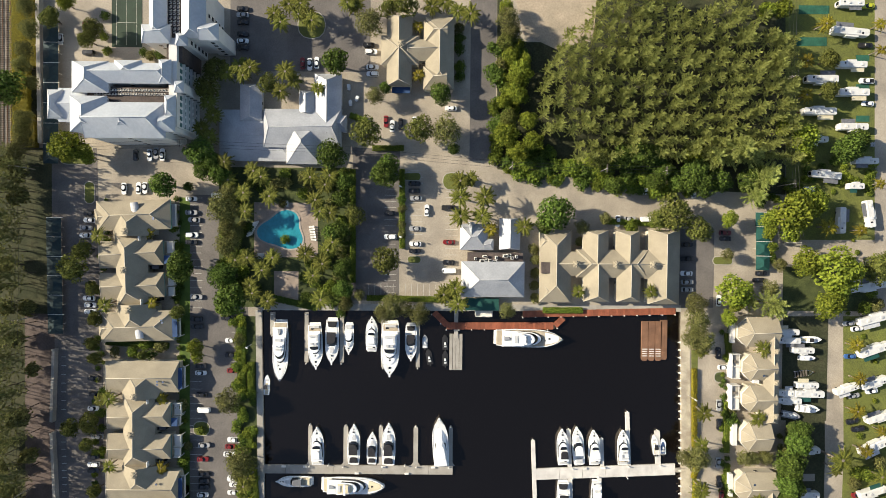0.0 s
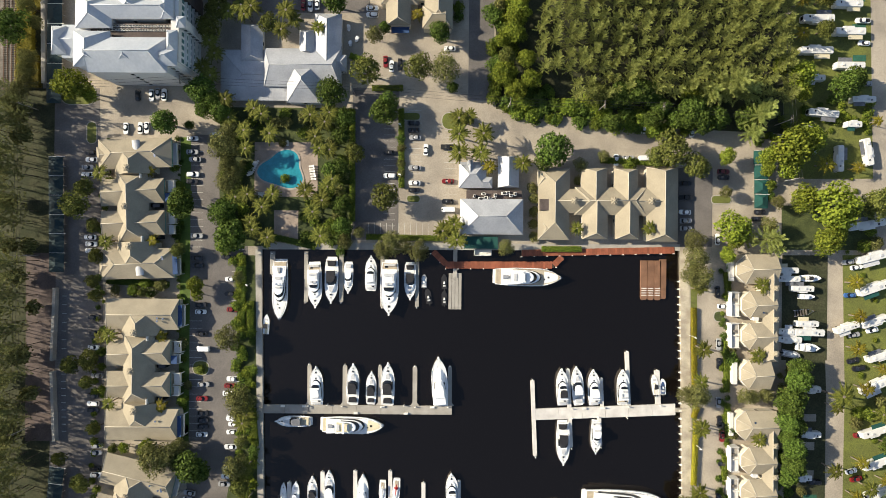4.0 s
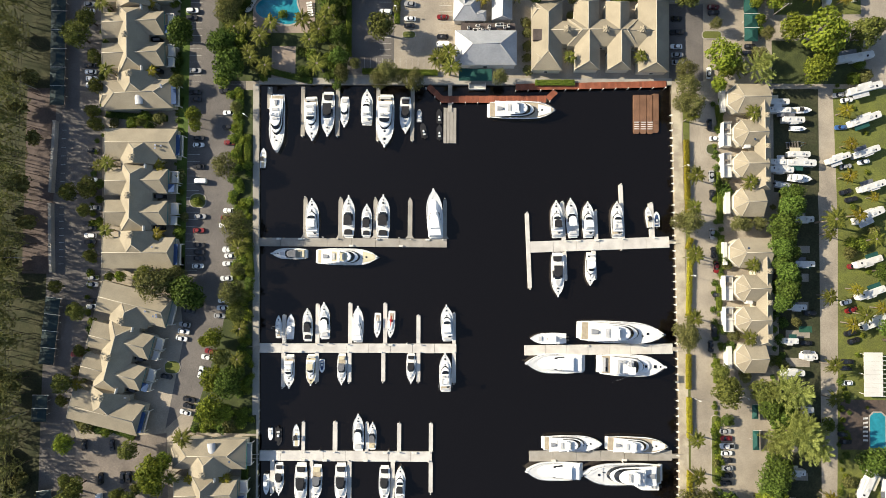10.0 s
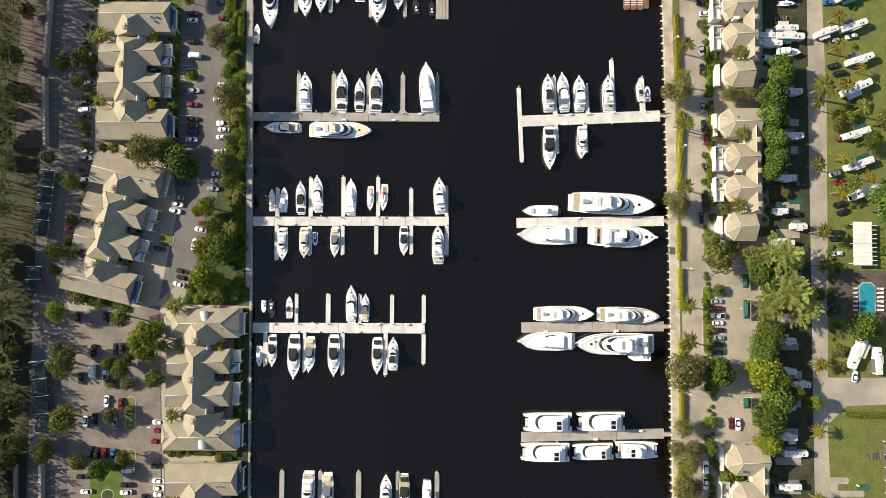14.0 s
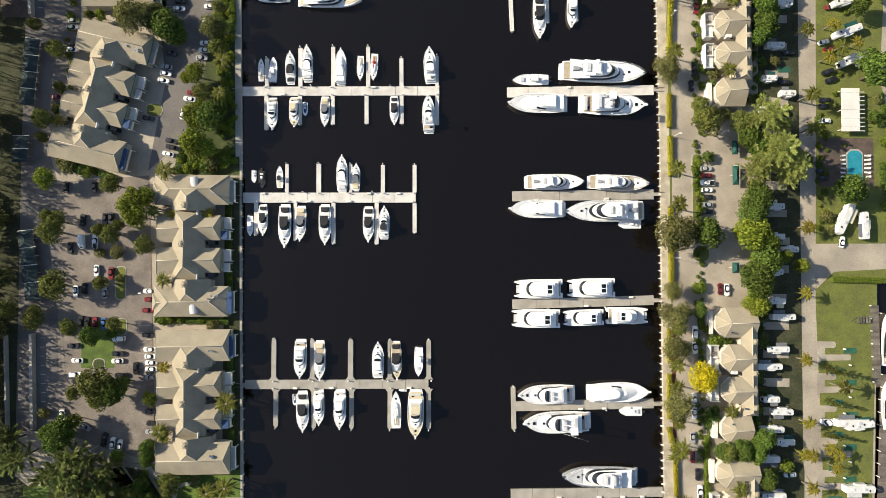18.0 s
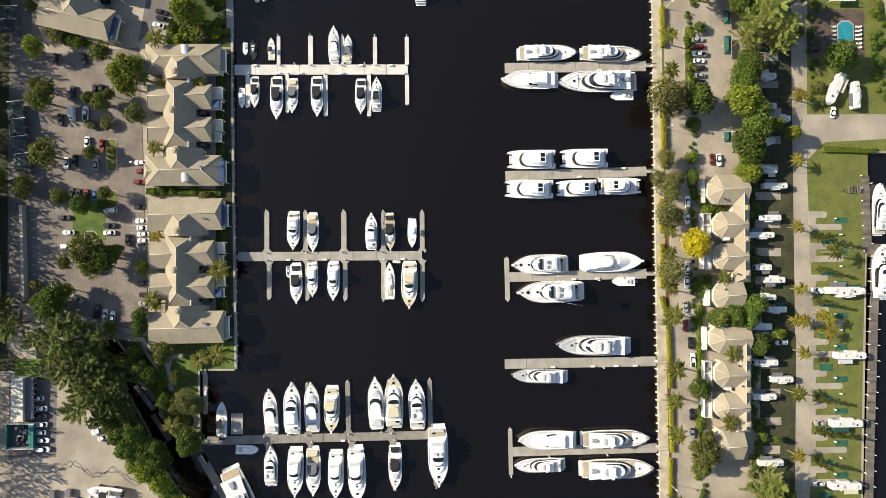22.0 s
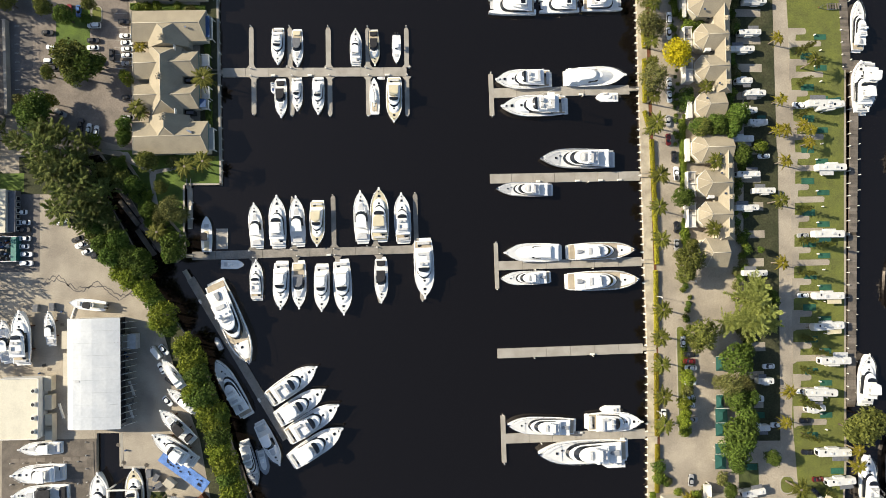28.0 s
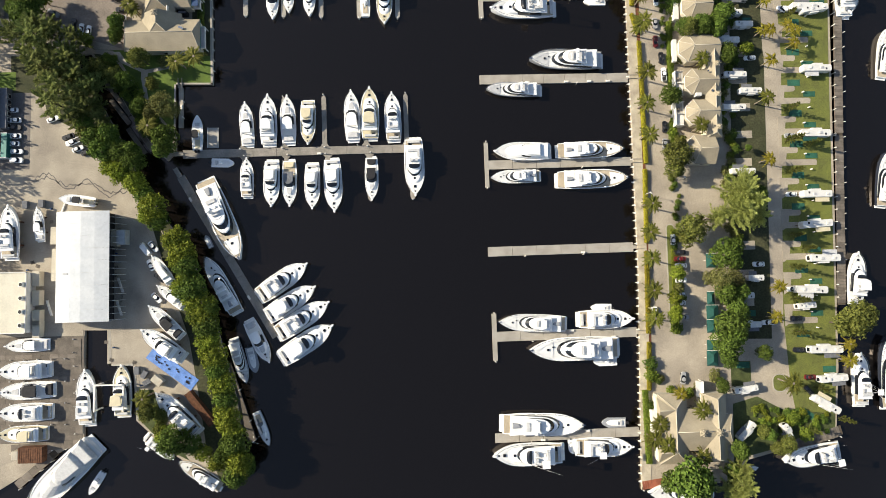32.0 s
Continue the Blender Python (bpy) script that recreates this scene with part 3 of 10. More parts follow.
# green pads of the pitches
for k, (x, y) in enumerate(((143.9, 78.7), (144.6, 91.1), (164.7, 48.9), (164.1, 72.5), (164.4, 61.1), (166.8, -294.1), (171.7, -301.0), (165.2, -307.7), (170.8, -325.3), (172.7, -274.7), (163.9, -344.7), (162.9, -356.4), (168.6, -379.1), (169.7, -387.2), (171.8, -236.6), (171.5, -250.0), (138.0, -407.2), (172.5, -409.5), (163.3, -426.9), (141.6, -387.1), (146.8, -99.6), (146.9, -124.8))):
    if x > 160 and -390 < y < -230:
        continue
    patch("green_pad", x, y, 12.0 if k < 2 else 5.2, 3.4 if k < 2 else 2.4, GREEN_PAD, "green carpet pad beside a pitch", 0.1, -35 if k == 18 else 0, "ground pad")
for k in range(27):  # concrete pitches west of the camp road
    f = (k + 0.5) / 27
    patch("pitch", 144.5 - 4.8 * f, -87.7 - 300.5 * f, rng.uniform(8.0, 11.5), rng.uniform(2.8, 3.5), YARD, "worn concrete camping pitch", 0.07, rng.uniform(-2, 2), "pitch")


def pitch_rows():
    """The corner of each pair of drives on the canal lawn."""
    for k in range(-1, 12):
        y = -246.8 - 12.58 * k
        yield 158.9 + 0.018 * (y + 246.8), y


for x, y in pitch_rows():  # drives in pairs with an apron, and two carpet pads each
    w, v = 7.2 + rng.uniform(-0.5, 0.5), 14.2 + rng.uniform(-1.5, 0.8)
    area("pitch", [(x - 0.6, y + 1.3), (x + w - 0.6, y + 1.2), (x + w, y + 0.5), (x + w, y - 0.7), (x + w - 0.7, y - 1.3), (x + 2.6, y - 1.4), (x + 2.3, y - 3.9), (x + v - 0.6, y - 3.9), (x + v, y - 4.6), (x + v - 0.3, y - 6.2), (x + 1.0, y - 6.4), (x - 0.6, y - 7.4)], YARD, "worn concrete drive of two camping pitches", 0.07, "pitch")
    patch("green_pad", x + 6.6 + rng.uniform(-0.3, 0.3), y - 10.3, 5.2, 2.6, GREEN_PAD, "green carpet pad beside a pitch", 0.1, 0, "ground pad")
    patch("green_pad", x + 12.7 + rng.uniform(-0.3, 0.3), y - 2.4, 5.0, 2.2, GREEN_PAD, "green carpet pad beside a pitch", 0.1, 0, "ground pad")

# tarred crack across the yard floor
bm = bmesh.new()
wander = random.Random(5)
(x0, y0), (x1, y1) = (-133.8, -330.6), (-99.2, -337.0)
for side in range(2):
    px, py = x0, y0
    for k in range(40):
        qx, qy = x0 + (x1 - x0) * (k + 1) / 40, y0 + (y1 - y0) * (k + 1) / 40 + wander.gauss(0, 0.4) + 1.6 * math.sin(k * 0.35) + side * 1.2
        d = Vector((qx - px, qy - py, 0))
        box(bm, 0, -0.13, 0, d.length, 0.13 + wander.random() * 0.25, 0.012, turn=Matrix.Translation((px, py, LAND + 0.05)) @ d.to_track_quat("X", "Z").to_matrix().to_4x4())
        px, py = qx, qy
setting("floor_crack", bm, ASPHALT, "dark tarred crack across the yard floor", "floor crack")


# ---- docks ----
PILE = to_mesh("pile", loft(bmesh.new(), [[(r * math.cos(k * math.pi / 4), r * math.sin(k * math.pi / 4), z) for k in range(8)] for r, z in ((0.2, -2), (0.18, 1.9), (0.24, 1.9), (0.03, 2.15))]), PILE_WHITE)
POWER_POST = to_mesh("power_post", box(boxed(-0.22, -0.18, 0, 0.22, 0.18, 1.0, 0.03), -0.26, -0.22, 1.0, 0.26, 0.22, 1.12, 0.08), PILE_WHITE)
DOCK_BOX = to_mesh("dock_box", box(boxed(-0.8, -0.35, 0, 0.8, 0.35, 0.5), -0.84, -0.38, 0.5, 0.84, 0.38, 0.62, 0.1), PILE_WHITE)
DOCK_TOP = 0.65


def pier(label, x0, y0, x1, y1, width, up=(), down=(), post=None, flared=True, deck=None):
    """A floating concrete pier from shore (x0, y0) to its end, with fingers: (way along, length, width)."""
    root = tagged(new("pier"), label, "pier", "floating piers of the marina")
    d = Vector((x1 - x0, y1 - y0, 0))
    root.matrix_basis = Matrix.Translation((x0, y0, 0)) @ d.to_track_quat("X", "Z").to_matrix().to_4x4()
    length, h = d.length, width / 2
    n = max(2, round(length / 9))
    for k in range(n):  # the pontoons that make up the walkway
        part("pontoon", boxed(length * k / n + 0.015, -h, -0.5, length * (k + 1) / n - 0.015, h, DOCK_TOP, 0.04), deck or DOCK, root)
    sides = [(1, f) for f in up] + [(-1, f) for f in down]
    for s, (a, ln, w) in sides:
        bm = bmesh.new()
        tip = [(a - w / 2, s * (h + 0.05)), (a - w / 2, s * (h + ln - w / 2)), (a - w * 0.3, s * (h + ln)), (a + w * 0.3, s * (h + ln)), (a + w / 2, s * (h + ln - w / 2)), (a + w / 2, s * (h + 0.05))]
        if not flared:
            tip = [tip[0], (tip[1][0], tip[2][1]), (tip[4][0], tip[3][1]), tip[5]]
        slab(bm, tip, -0.5, DOCK_TOP - 0.03)
        for e in (-1, 1) if flared else ():  # corner gussets
            slab(bm, [(a + e * w / 2, s * (h + 0.05)), (a + e * (w / 2 + 0.9), s * (h + 0.05)), (a + e * w / 2, s * (h + 1.2))], -0.2, DOCK_TOP - 0.05)
        part("finger", bm, deck or DOCK, root)
        part("pile", PILE, None, root, "", (a, s * (h + ln + 0.25), 0))
        part("power_post", POWER_POST, None, root, "", (a + rng.uniform(-1, 1), s * (h - 0.35), DOCK_TOP))
    if post:  # the cross-piece at the outer end
        a, b, w = post
        part("end_float", boxed(length - 0.05, a, -0.5, length + w, b, DOCK_TOP - 0.02, 0.04), deck or DOCK, root)
        part("pile", PILE, None, root, "", (length + w / 2, a - 0.3, 0))
        part("pile", PILE, None, root, "", (length + w / 2, b + 0.3, 0))
    for k in range(1, n):
        if rng.random() < 0.5:
            part("dock_box", DOCK_BOX, None, root, "", (length * k / n + rng.uniform(-2, 2), rng.choice((-1, 1)) * (h - 0.45), DOCK_TOP))
    for k in range(2):
        part("pile", PILE, None, root, "", (length * (0.35 + 0.4 * k), h + 0.25, 0))
    # hinged gangway to the wall
    part("gangway", box(box(boxed(-3.6, -0.75, DOCK_TOP + 0.1, 0.3, 0.75, DOCK_TOP + 0.25), -3.6, 0.7, DOCK_TOP + 0.25, 0.3, 0.76, DOCK_TOP + 1.1), -3.6, -0.76, DOCK_TOP + 0.25, 0.3, -0.7, DOCK_TOP + 1.1), CONCRETE, root, "pale gangway with railings")
    return root


DOCK_OLD = mat("weathered_dock_concrete", (0.27, 0.245, 0.215), 0.9, var=0.2, size=3, grain=0.5, other=(0.2, 0.185, 0.16))
S = 0.2242  # metres per unit of the plan below
def fingers(base, *rows):
    return [((x - base) * S, ln * S, w * S) for x, ln, w in rows]


WEST = "floating pale concrete pier with finger docks for motor boats"
EAST = "long floating concrete pier on the yacht side"
pier(WEST, -70.9, -92.0, 5.1, -91.9, 15.5 * S, fingers(462, (548, 72, 7), (611, 71, 8), (673, 71, 7), (735, 70, 8), (797, 70, 7)))
pier(WEST, -69.1, -134.2, 9.2, -133.7, 16.5 * S, fingers(433, (477, 50, 7), (536, 69, 7), (594, 71, 7), (656, 71, 7), (715, 50, 7), (778, 54, 6)),
     fingers(433, (476, 60, 7), (535, 51, 7), (593, 51, 7), (653, 50, 7), (715, 50, 7), (778, 52, 7)), flared=False, deck=DOCK_PALE)
pier(WEST, -68.5, -176.5, -0.1, -176.3, 18 * S, fingers(433, (511, 50, 6), (567, 51, 8), (623, 50, 6), (680, 49, 7), (736, 49, 7)),
     fingers(433, (457, 56, 7), (526, 66, 6), (593, 72, 7), (669, 73, 7), (736, 53, 7)), flared=False, deck=DOCK_PALE)
pier(WEST, -66.8, -249.9, 5.1, -249.8, 16 * S, fingers(436, (486, 72, 8), (553, 71, 8), (620, 71, 9), (689, 70, 8), (757, 70, 8)),
     fingers(436, (490, 66, 8), (556, 68, 8), (622, 69, 8), (689, 70, 8), (757, 70, 8)))
pier(WEST, -78.6, -321.4, 11.4, -319.9, 14.5 * S, fingers(322, (425, 72, 7), (496, 88, 7), (566, 90, 8), (638, 90, 8), (709, 90, 8)),
     fingers(322, (427, 70, 7), (499, 70, 7), (571, 80, 8), (643, 82, 9), (717, 82, 9)), deck=DOCK_OLD)
pier(EAST, 93.7, -90.7, 38.3, -93.2, 20 * S, [(a * S, l * S, w * S) for a, l, w in ((135, 50, 7), (187, 50, 7))],
     [(a * S, l * S, w * S) for a, l, w in ((30, 60, 9), (82, 95, 7), (129, 50, 6), (187, 68, 7))], (-13.6, 16.4, 7 * S), flared=False, deck=DOCK_PALE)
pier(EAST, 94.9, -133.0, 36.2, -134.2, 18 * S, deck=DOCK_PALE)
pier(EAST, 94.5, -174.8, 38.2, -175.7, 18 * S)
pier(EAST, 94.2, -216.8, 38.2, -218.5, 17 * S)
pier(EAST, 93.8, -257.4, 39.4, -258.5, 17 * S, post=(-34 * S, 40 * S, 8 * S))
pier(EAST, 97.1, -292.0, 37.4, -292.6, 17 * S)
pier(EAST, 97.2, -326.0, 40.2, -326.9, 16 * S, post=(-40 * S, 40 * S, 7 * S))
pier(EAST, 96.7, -360.2, 39.2, -361.2, 17 * S)
pier(EAST, 96.8, -393.5, 41.9, -394.2, 17 * S, post=(-40 * S, 41 * S, 8 * S))
pier(EAST, 96.2, -431.8, 40.3, -432.8, 16 * S)
pier("long slanting concrete pier beside the boat yard", -79.4, -330.0, -42.8, -392.4, 14 * S, deck=DOCK_OLD)
pier("weathered narrow timber dock below the hedge", -61.5, -402.2, -51.7, -431.5, 14 * S, deck=OLD_WOOD)
pier("short concrete dock along the lawn's sea wall", -79.5, -295.1, -79.4, -311.0, 8 * S)
for n, (x, y, ln, w) in enumerate(((-66.7, -29.4, 9, 2), (-53.3, -29.3, 20, 1.6), (-39.3, -29.2, 20, 1.7), (-23.0, -29.0, 22, 1.6), (-9.2, -28.9, 22, 1.6))):
    d = tagged(new("finger_dock"), "narrow concrete finger dock at the north wall", "dock", "finger docks of the north wall")
    d.matrix_basis = pose(x, y, 0)
    part("deck", boxed(-w / 2, -ln, -0.4, w / 2, 0, DOCK_TOP, 0.04), DOCK, d)
    part("pile", PILE, None, d, "", (0, -ln - 0.3, 0))
    part("power_post", POWER_POST, None, d, "", (0, -0.8, DOCK_TOP))
d = tagged(new("floating_dock"), "wide pale floating dock with a gangway", "dock")
d.matrix_basis = pose(5.9, -44.6, 0)
for k in range(4):
    part("pontoon", boxed(-2.6 + 1.3 * k + 0.03, -7.2, -0.4, -1.3 + 1.3 * k - 0.03, 7.2, 0.6, 0.04), DOCK, d)
part("gangway", boxed(-0.8, 5.5, 0.7, 0.8, 16.5, 0.85), CONCRETE, d)

# ---- timber promenade on the north side ----
def boardwalk(label, x0, y0, x1, y1, width, material, z=1.0, plank=0.9, rail=False):
    root = tagged(new("boardwalk"), label, "boardwalk")
    d = Vector((x1 - x0, y1 - y0, 0))
    root.matrix_basis = Matrix.Translation((x0, y0, 0)) @ d.to_track_quat("X", "Z").to_matrix().to_4x4()
    n = int(d.length / plank)
    me = to_mesh("plank", boxed(-plank / 2 + 0.03, -width / 2, 0, plank / 2 - 0.03, width / 2, 0.12), material)
    for k in range(n):
        part("plank", me, None, root, "", (plank * (k + 0.5), rng.uniform(-0.05, 0.05), z))
    part("beam", boxed(0, -width / 2 + 0.2, z - 0.5, d.length, width / 2 - 0.2, z - 0.01), PILE_WOOD, root)
    for k in range(int(d.length / 5) + 1):
        part("pile", PILE, None, root, "", (5 * k, -width / 2 - 0.1, 0))
    return root


boardwalk("red-brown timber promenade over the water", 2.0, -34.2, 44.9, -33.8, 2.8, RED_DECK)
boardwalk("red-brown timber ramp of the promenade", -2.9, -28.8, 2.5, -34.1, 2.4, RED_DECK)
boardwalk("red-brown timber ramp of the promenade", 44.9, -33.8, 48.4, -30.4, 2.4, RED_DECK)
boardwalk("red-brown timber walk along the wall", 32.1, -29.2, 92.6, -27.5, 2.6, RED_DECK, 1.35)
boardwalk("orange-brown timber deck at the point", 96.5, -452.0, 107.3, -450.5, 3.2, RED_DECK, 1.25)
boardwalk("weathered grey plank walk beside the canal", 181.5, -218.8, 182.2, -251.0, 3.4, OLD_WOOD, 1.15, 1.2)
boardwalk("weathered grey plank walk beside the canal", 185.6, -246.0, 182.2, -316.6, 3.4, OLD_WOOD, 1.15, 1.2)
boardwalk("weathered grey plank walk beside the canal", 182.2, -316.6, 179.2, -384.6, 3.4, OLD_WOOD, 1.15, 1.2)
boardwalk("weathered grey plank walk beside the canal", 155.5, -438.8, 176.2, -433.3, 4.0, OLD_WOOD, 1.15, 1.2)
for n, (x, y, tip) in enumerate(((80.7, -39.2, 31), (83.4, -39.2, 30), (86.1, -39.2, 28), (88.3, -38.7, 31))):
    d = tagged(new("timber_raft"), "brown timber work raft with white tie racks", "raft", "rafts in the corner")
    d.matrix_basis = pose(x, y, 0)
    part("deck", slab(bmesh.new(), [(-1.25, 7.5), (1.25, 7.5), (1.25, -7.4), (0.8, -8.2), (-0.8, -8.2), (-1.25, -7.4)], -0.2, 0.7), BROWN_DECK, d)
    for k in range(4):
        part("slat", boxed(-1.0, -6.4 + 0.9 * k, 0.7, 1.0, -6.1 + 0.9 * k, 0.85), PILE_WHITE if n < 3 else BROWN_DECK, d)

# ---- sea walls ----
wall_w = seawall("seawall_west", [(-70.9, -28.6), (-68.7, -160.4)], -2.4, "grey concrete sea wall and walk on the west side")
seawall("seawall_west_2", [(-68.7, -160.4), (-68.1, -219.4), (-67.0, -294.1)], -0.8, "narrow dark-stained concrete sea wall under the houses")
seawall("seawall_north", [(-70.9, -28.6), (94.6, -27.7)], 2.6, "grey concrete sea wall on the north side")
wall_e = seawall("seawall_east", [(94.6, -27.7), (95.6, -74.4), (97.0, -151.8), (97.4, -272.0), (98.2, -369.7), (96.2, -453.7)], 3.6, "pale concrete sea wall and walk on the east side", material=WALK)
seawall("seawall_south", [(-67.0, -294.1), (-81.1, -294.0), (-81.1, -312.3)], -0.7, "grey concrete sea wall under the lawn")
seawall("seawall_point", [(96.2, -453.7), (108.0, -454.5)], 1.2, "grey concrete sea wall at the point")
PEG = to_mesh("batter_pile", slab(bmesh.new(), [(0.1, 0.5), (-1.1, 0.1), (-1.1, -0.1), (0.1, -0.5)], 0.6, LAND - 0.02), PILE_WHITE)
TIP = to_mesh("pile", tube(bmesh.new(), (0, 0, -1.5), (0, 0, 1.9), 0.16, 0.13, 6), PILE_WHITE)


def along(pts, step):
    for (x0, y0), (x1, y1) in zip(pts, pts[1:]):
        d = math.hypot(x1 - x0, y1 - y0)
        for k in range(int(d / step)):
            f = (k + 0.5) * step / d
            yield x0 + (x1 - x0) * f, y0 + (y1 - y0) * f


for x, y in along([(94.8, -38.4), (95.6, -74.4), (97.0, -151.8), (97.4, -272.0), (98.2, -369.7), (96.2, -452.5)], 3.05):
    part("batter_pile", PEG, None, wall_e, "", (x, y, 0))
for x, y in along([(-68.6, -152.5), (-67.9, -219.3), (-66.5, -294.1)], 4.2):
    part("pile", TIP, None, wall_w, "", (x, y, 0))
for x, y in along([(183.6, -218.8), (188.2, -246.0), (180.8, -384.6)], 6.2):
    ob = part("mooring_pile", TIP, None, None, "", (x + rng.uniform(-0.2, 0.2), y, 0))
    tagged(ob, "slim white mooring pile beside the plank walk", "mooring pile", "mooring piles of the canal")
for a in ((-146.0, -397.9, -116.1, -397.7, 1.6), (-145.8, -405.8, -115.9, -406.1, 1.6), (-145.6, -414.0, -115.3, -414.1, 1.6), (-145.4, -421.8, -115.6, -422.0, 1.6), (-116.6, -391.4, -115.3, -427.0, 2.6), (-140.0, -431.5, -114.4, -430.1, 3.0), (-137.6, -444.9, -123.6, -433.0, 3.0)):
    boardwalk("weathered grey plank dock of the boat yard", *a, OLD_WOOD, LAND + 0.1, 3.2)


# ---- boats: built along +x, bow at +x, 14 m long, waterline at 0 ----
BL = 14.0


def half_beam(u, full):
    """Half the beam, 0 at the stern to 1 at the bow."""
    taper = 1 - max(0.0, (u - 0.46) / 0.54) ** (full + 1.15)
    return max(0.03, taper) * (0.86 + 0.14 * min(1.0, u / 0.25))


def hull_mesh(beam, material, freeboard=1.35, full=2.1, cut=1.0):
    bm = bmesh.new()
    rings = []
    for k in range(15):
        u = k / 14
        b, x, s = half_beam(u, full) * beam / 2, (u - 0.5) * BL * cut, freeboard * (0.85 + 0.45 * u * u)
        rings.append([(x, -b, s), (x, -b * 0.93, s * 0.45), (x - 0.25 * u, -b * 0.72, -0.1), (x - 0.5 * u, 0, -0.5), (x - 0.25 * u, b * 0.72, -0.1), (x, b * 0.93, s * 0.45), (x, b, s), (x, b * 0.9, s + 0.02), (x, b * 0.9, s - 0.12), (x, -b * 0.9, s - 0.12), (x, -b * 0.9, s + 0.02)])
    return to_mesh("hull", loft(bm, rings), material)


def deck_mesh(beam, material, freeboard=1.35, full=2.1, u0=0.0, u1=0.97, inset=0.9, lift=-0.08, name="deck"):
    bm = bmesh.new()
    rings = []
    for k in range(13):
        u = u0 + (u1 - u0) * k / 12
        b, x, s = half_beam(u, full) * beam / 2 * inset, (u - 0.5) * BL, freeboard * (0.85 + 0.45 * u * u) + lift
        rings.append([(x, -b, s), (x, -b * 0.5, s + 0.06), (x, b * 0.5, s + 0.06), (x, b, s), (x, b, s - 0.15), (x, -b, s - 0.15)])
    return to_mesh(name, loft(bm, rings), material)


def shell(name, material, x0, x1, b0, b1, z0, z1, rake_f=0.8, rake_b=0.2, draw=0.12, round_f=0.35):
    """A deckhouse, roof or cushion: square aft, rounded ahead, its top drawn in."""
    def plan(xa, xb, ba, bb, z):
        pts = [(xa, -ba, z)]
        for k in range(9):
            a = -math.pi / 2 + math.pi * k / 8
            pts.append((xb - (xb - xa) * round_f * (1 - math.cos(a)), bb * math.sin(a) if abs(math.sin(a)) < 0.99 else bb * math.sin(a), z))
        pts.append((xa, ba, z))
        return pts
    h = z1 - z0
    rings = [plan(x0, x1, b0, b1, z0), plan(x0 + rake_b, x1 - rake_f, b0 - draw, b1 - draw, z1 - 0.06 * h), plan(x0 + rake_b + 0.1, x1 - rake_f - 0.12, b0 - draw - 0.1, b1 - draw - 0.1, z1)]
    return to_mesh(name, loft(bmesh.new(), rings), material)


def plain(name, material, *boxes):
    bm = bmesh.new()
    for b in boxes:
        box(bm, *b)
    return to_mesh(name, bm, material)


def rails(beam, full, freeboard, u0=0.45, pulpit=True):
    bm = bmesh.new()
    for s in (-1, 1):
        last = None
        for k in range(9):
            u = u0 + (0.985 - u0) * k / 8
            p = Vector(((u - 0.5) * BL, s * half_beam(u, full) * beam / 2 * 0.94, freeboard * (0.85 + 0.45 * u * u)))
            q = p + Vector((0, 0, 0.6))
            tube(bm, p, q, 0.025, n=4)
            if last:
                tube(bm, last, q, 0.03, n=4)
            last = q
    if pulpit:
        z = freeboard * 1.28
        box(bm, 6.5, -0.26, z, 7.25, 0.26, z + 0.1)
        box(bm, 7.15, -0.1, z - 0.1, 7.4, 0.1, z + 0.15)
        bm.faces.ensure_lookup_table()
        for f in bm.faces[-12:]:
            f.material_index = 1
    return to_mesh("bow_rail", bm, [STEEL, GEL])


P = lambda name, me, up=None, lab="", place=None: (name, me, place, up, lab)


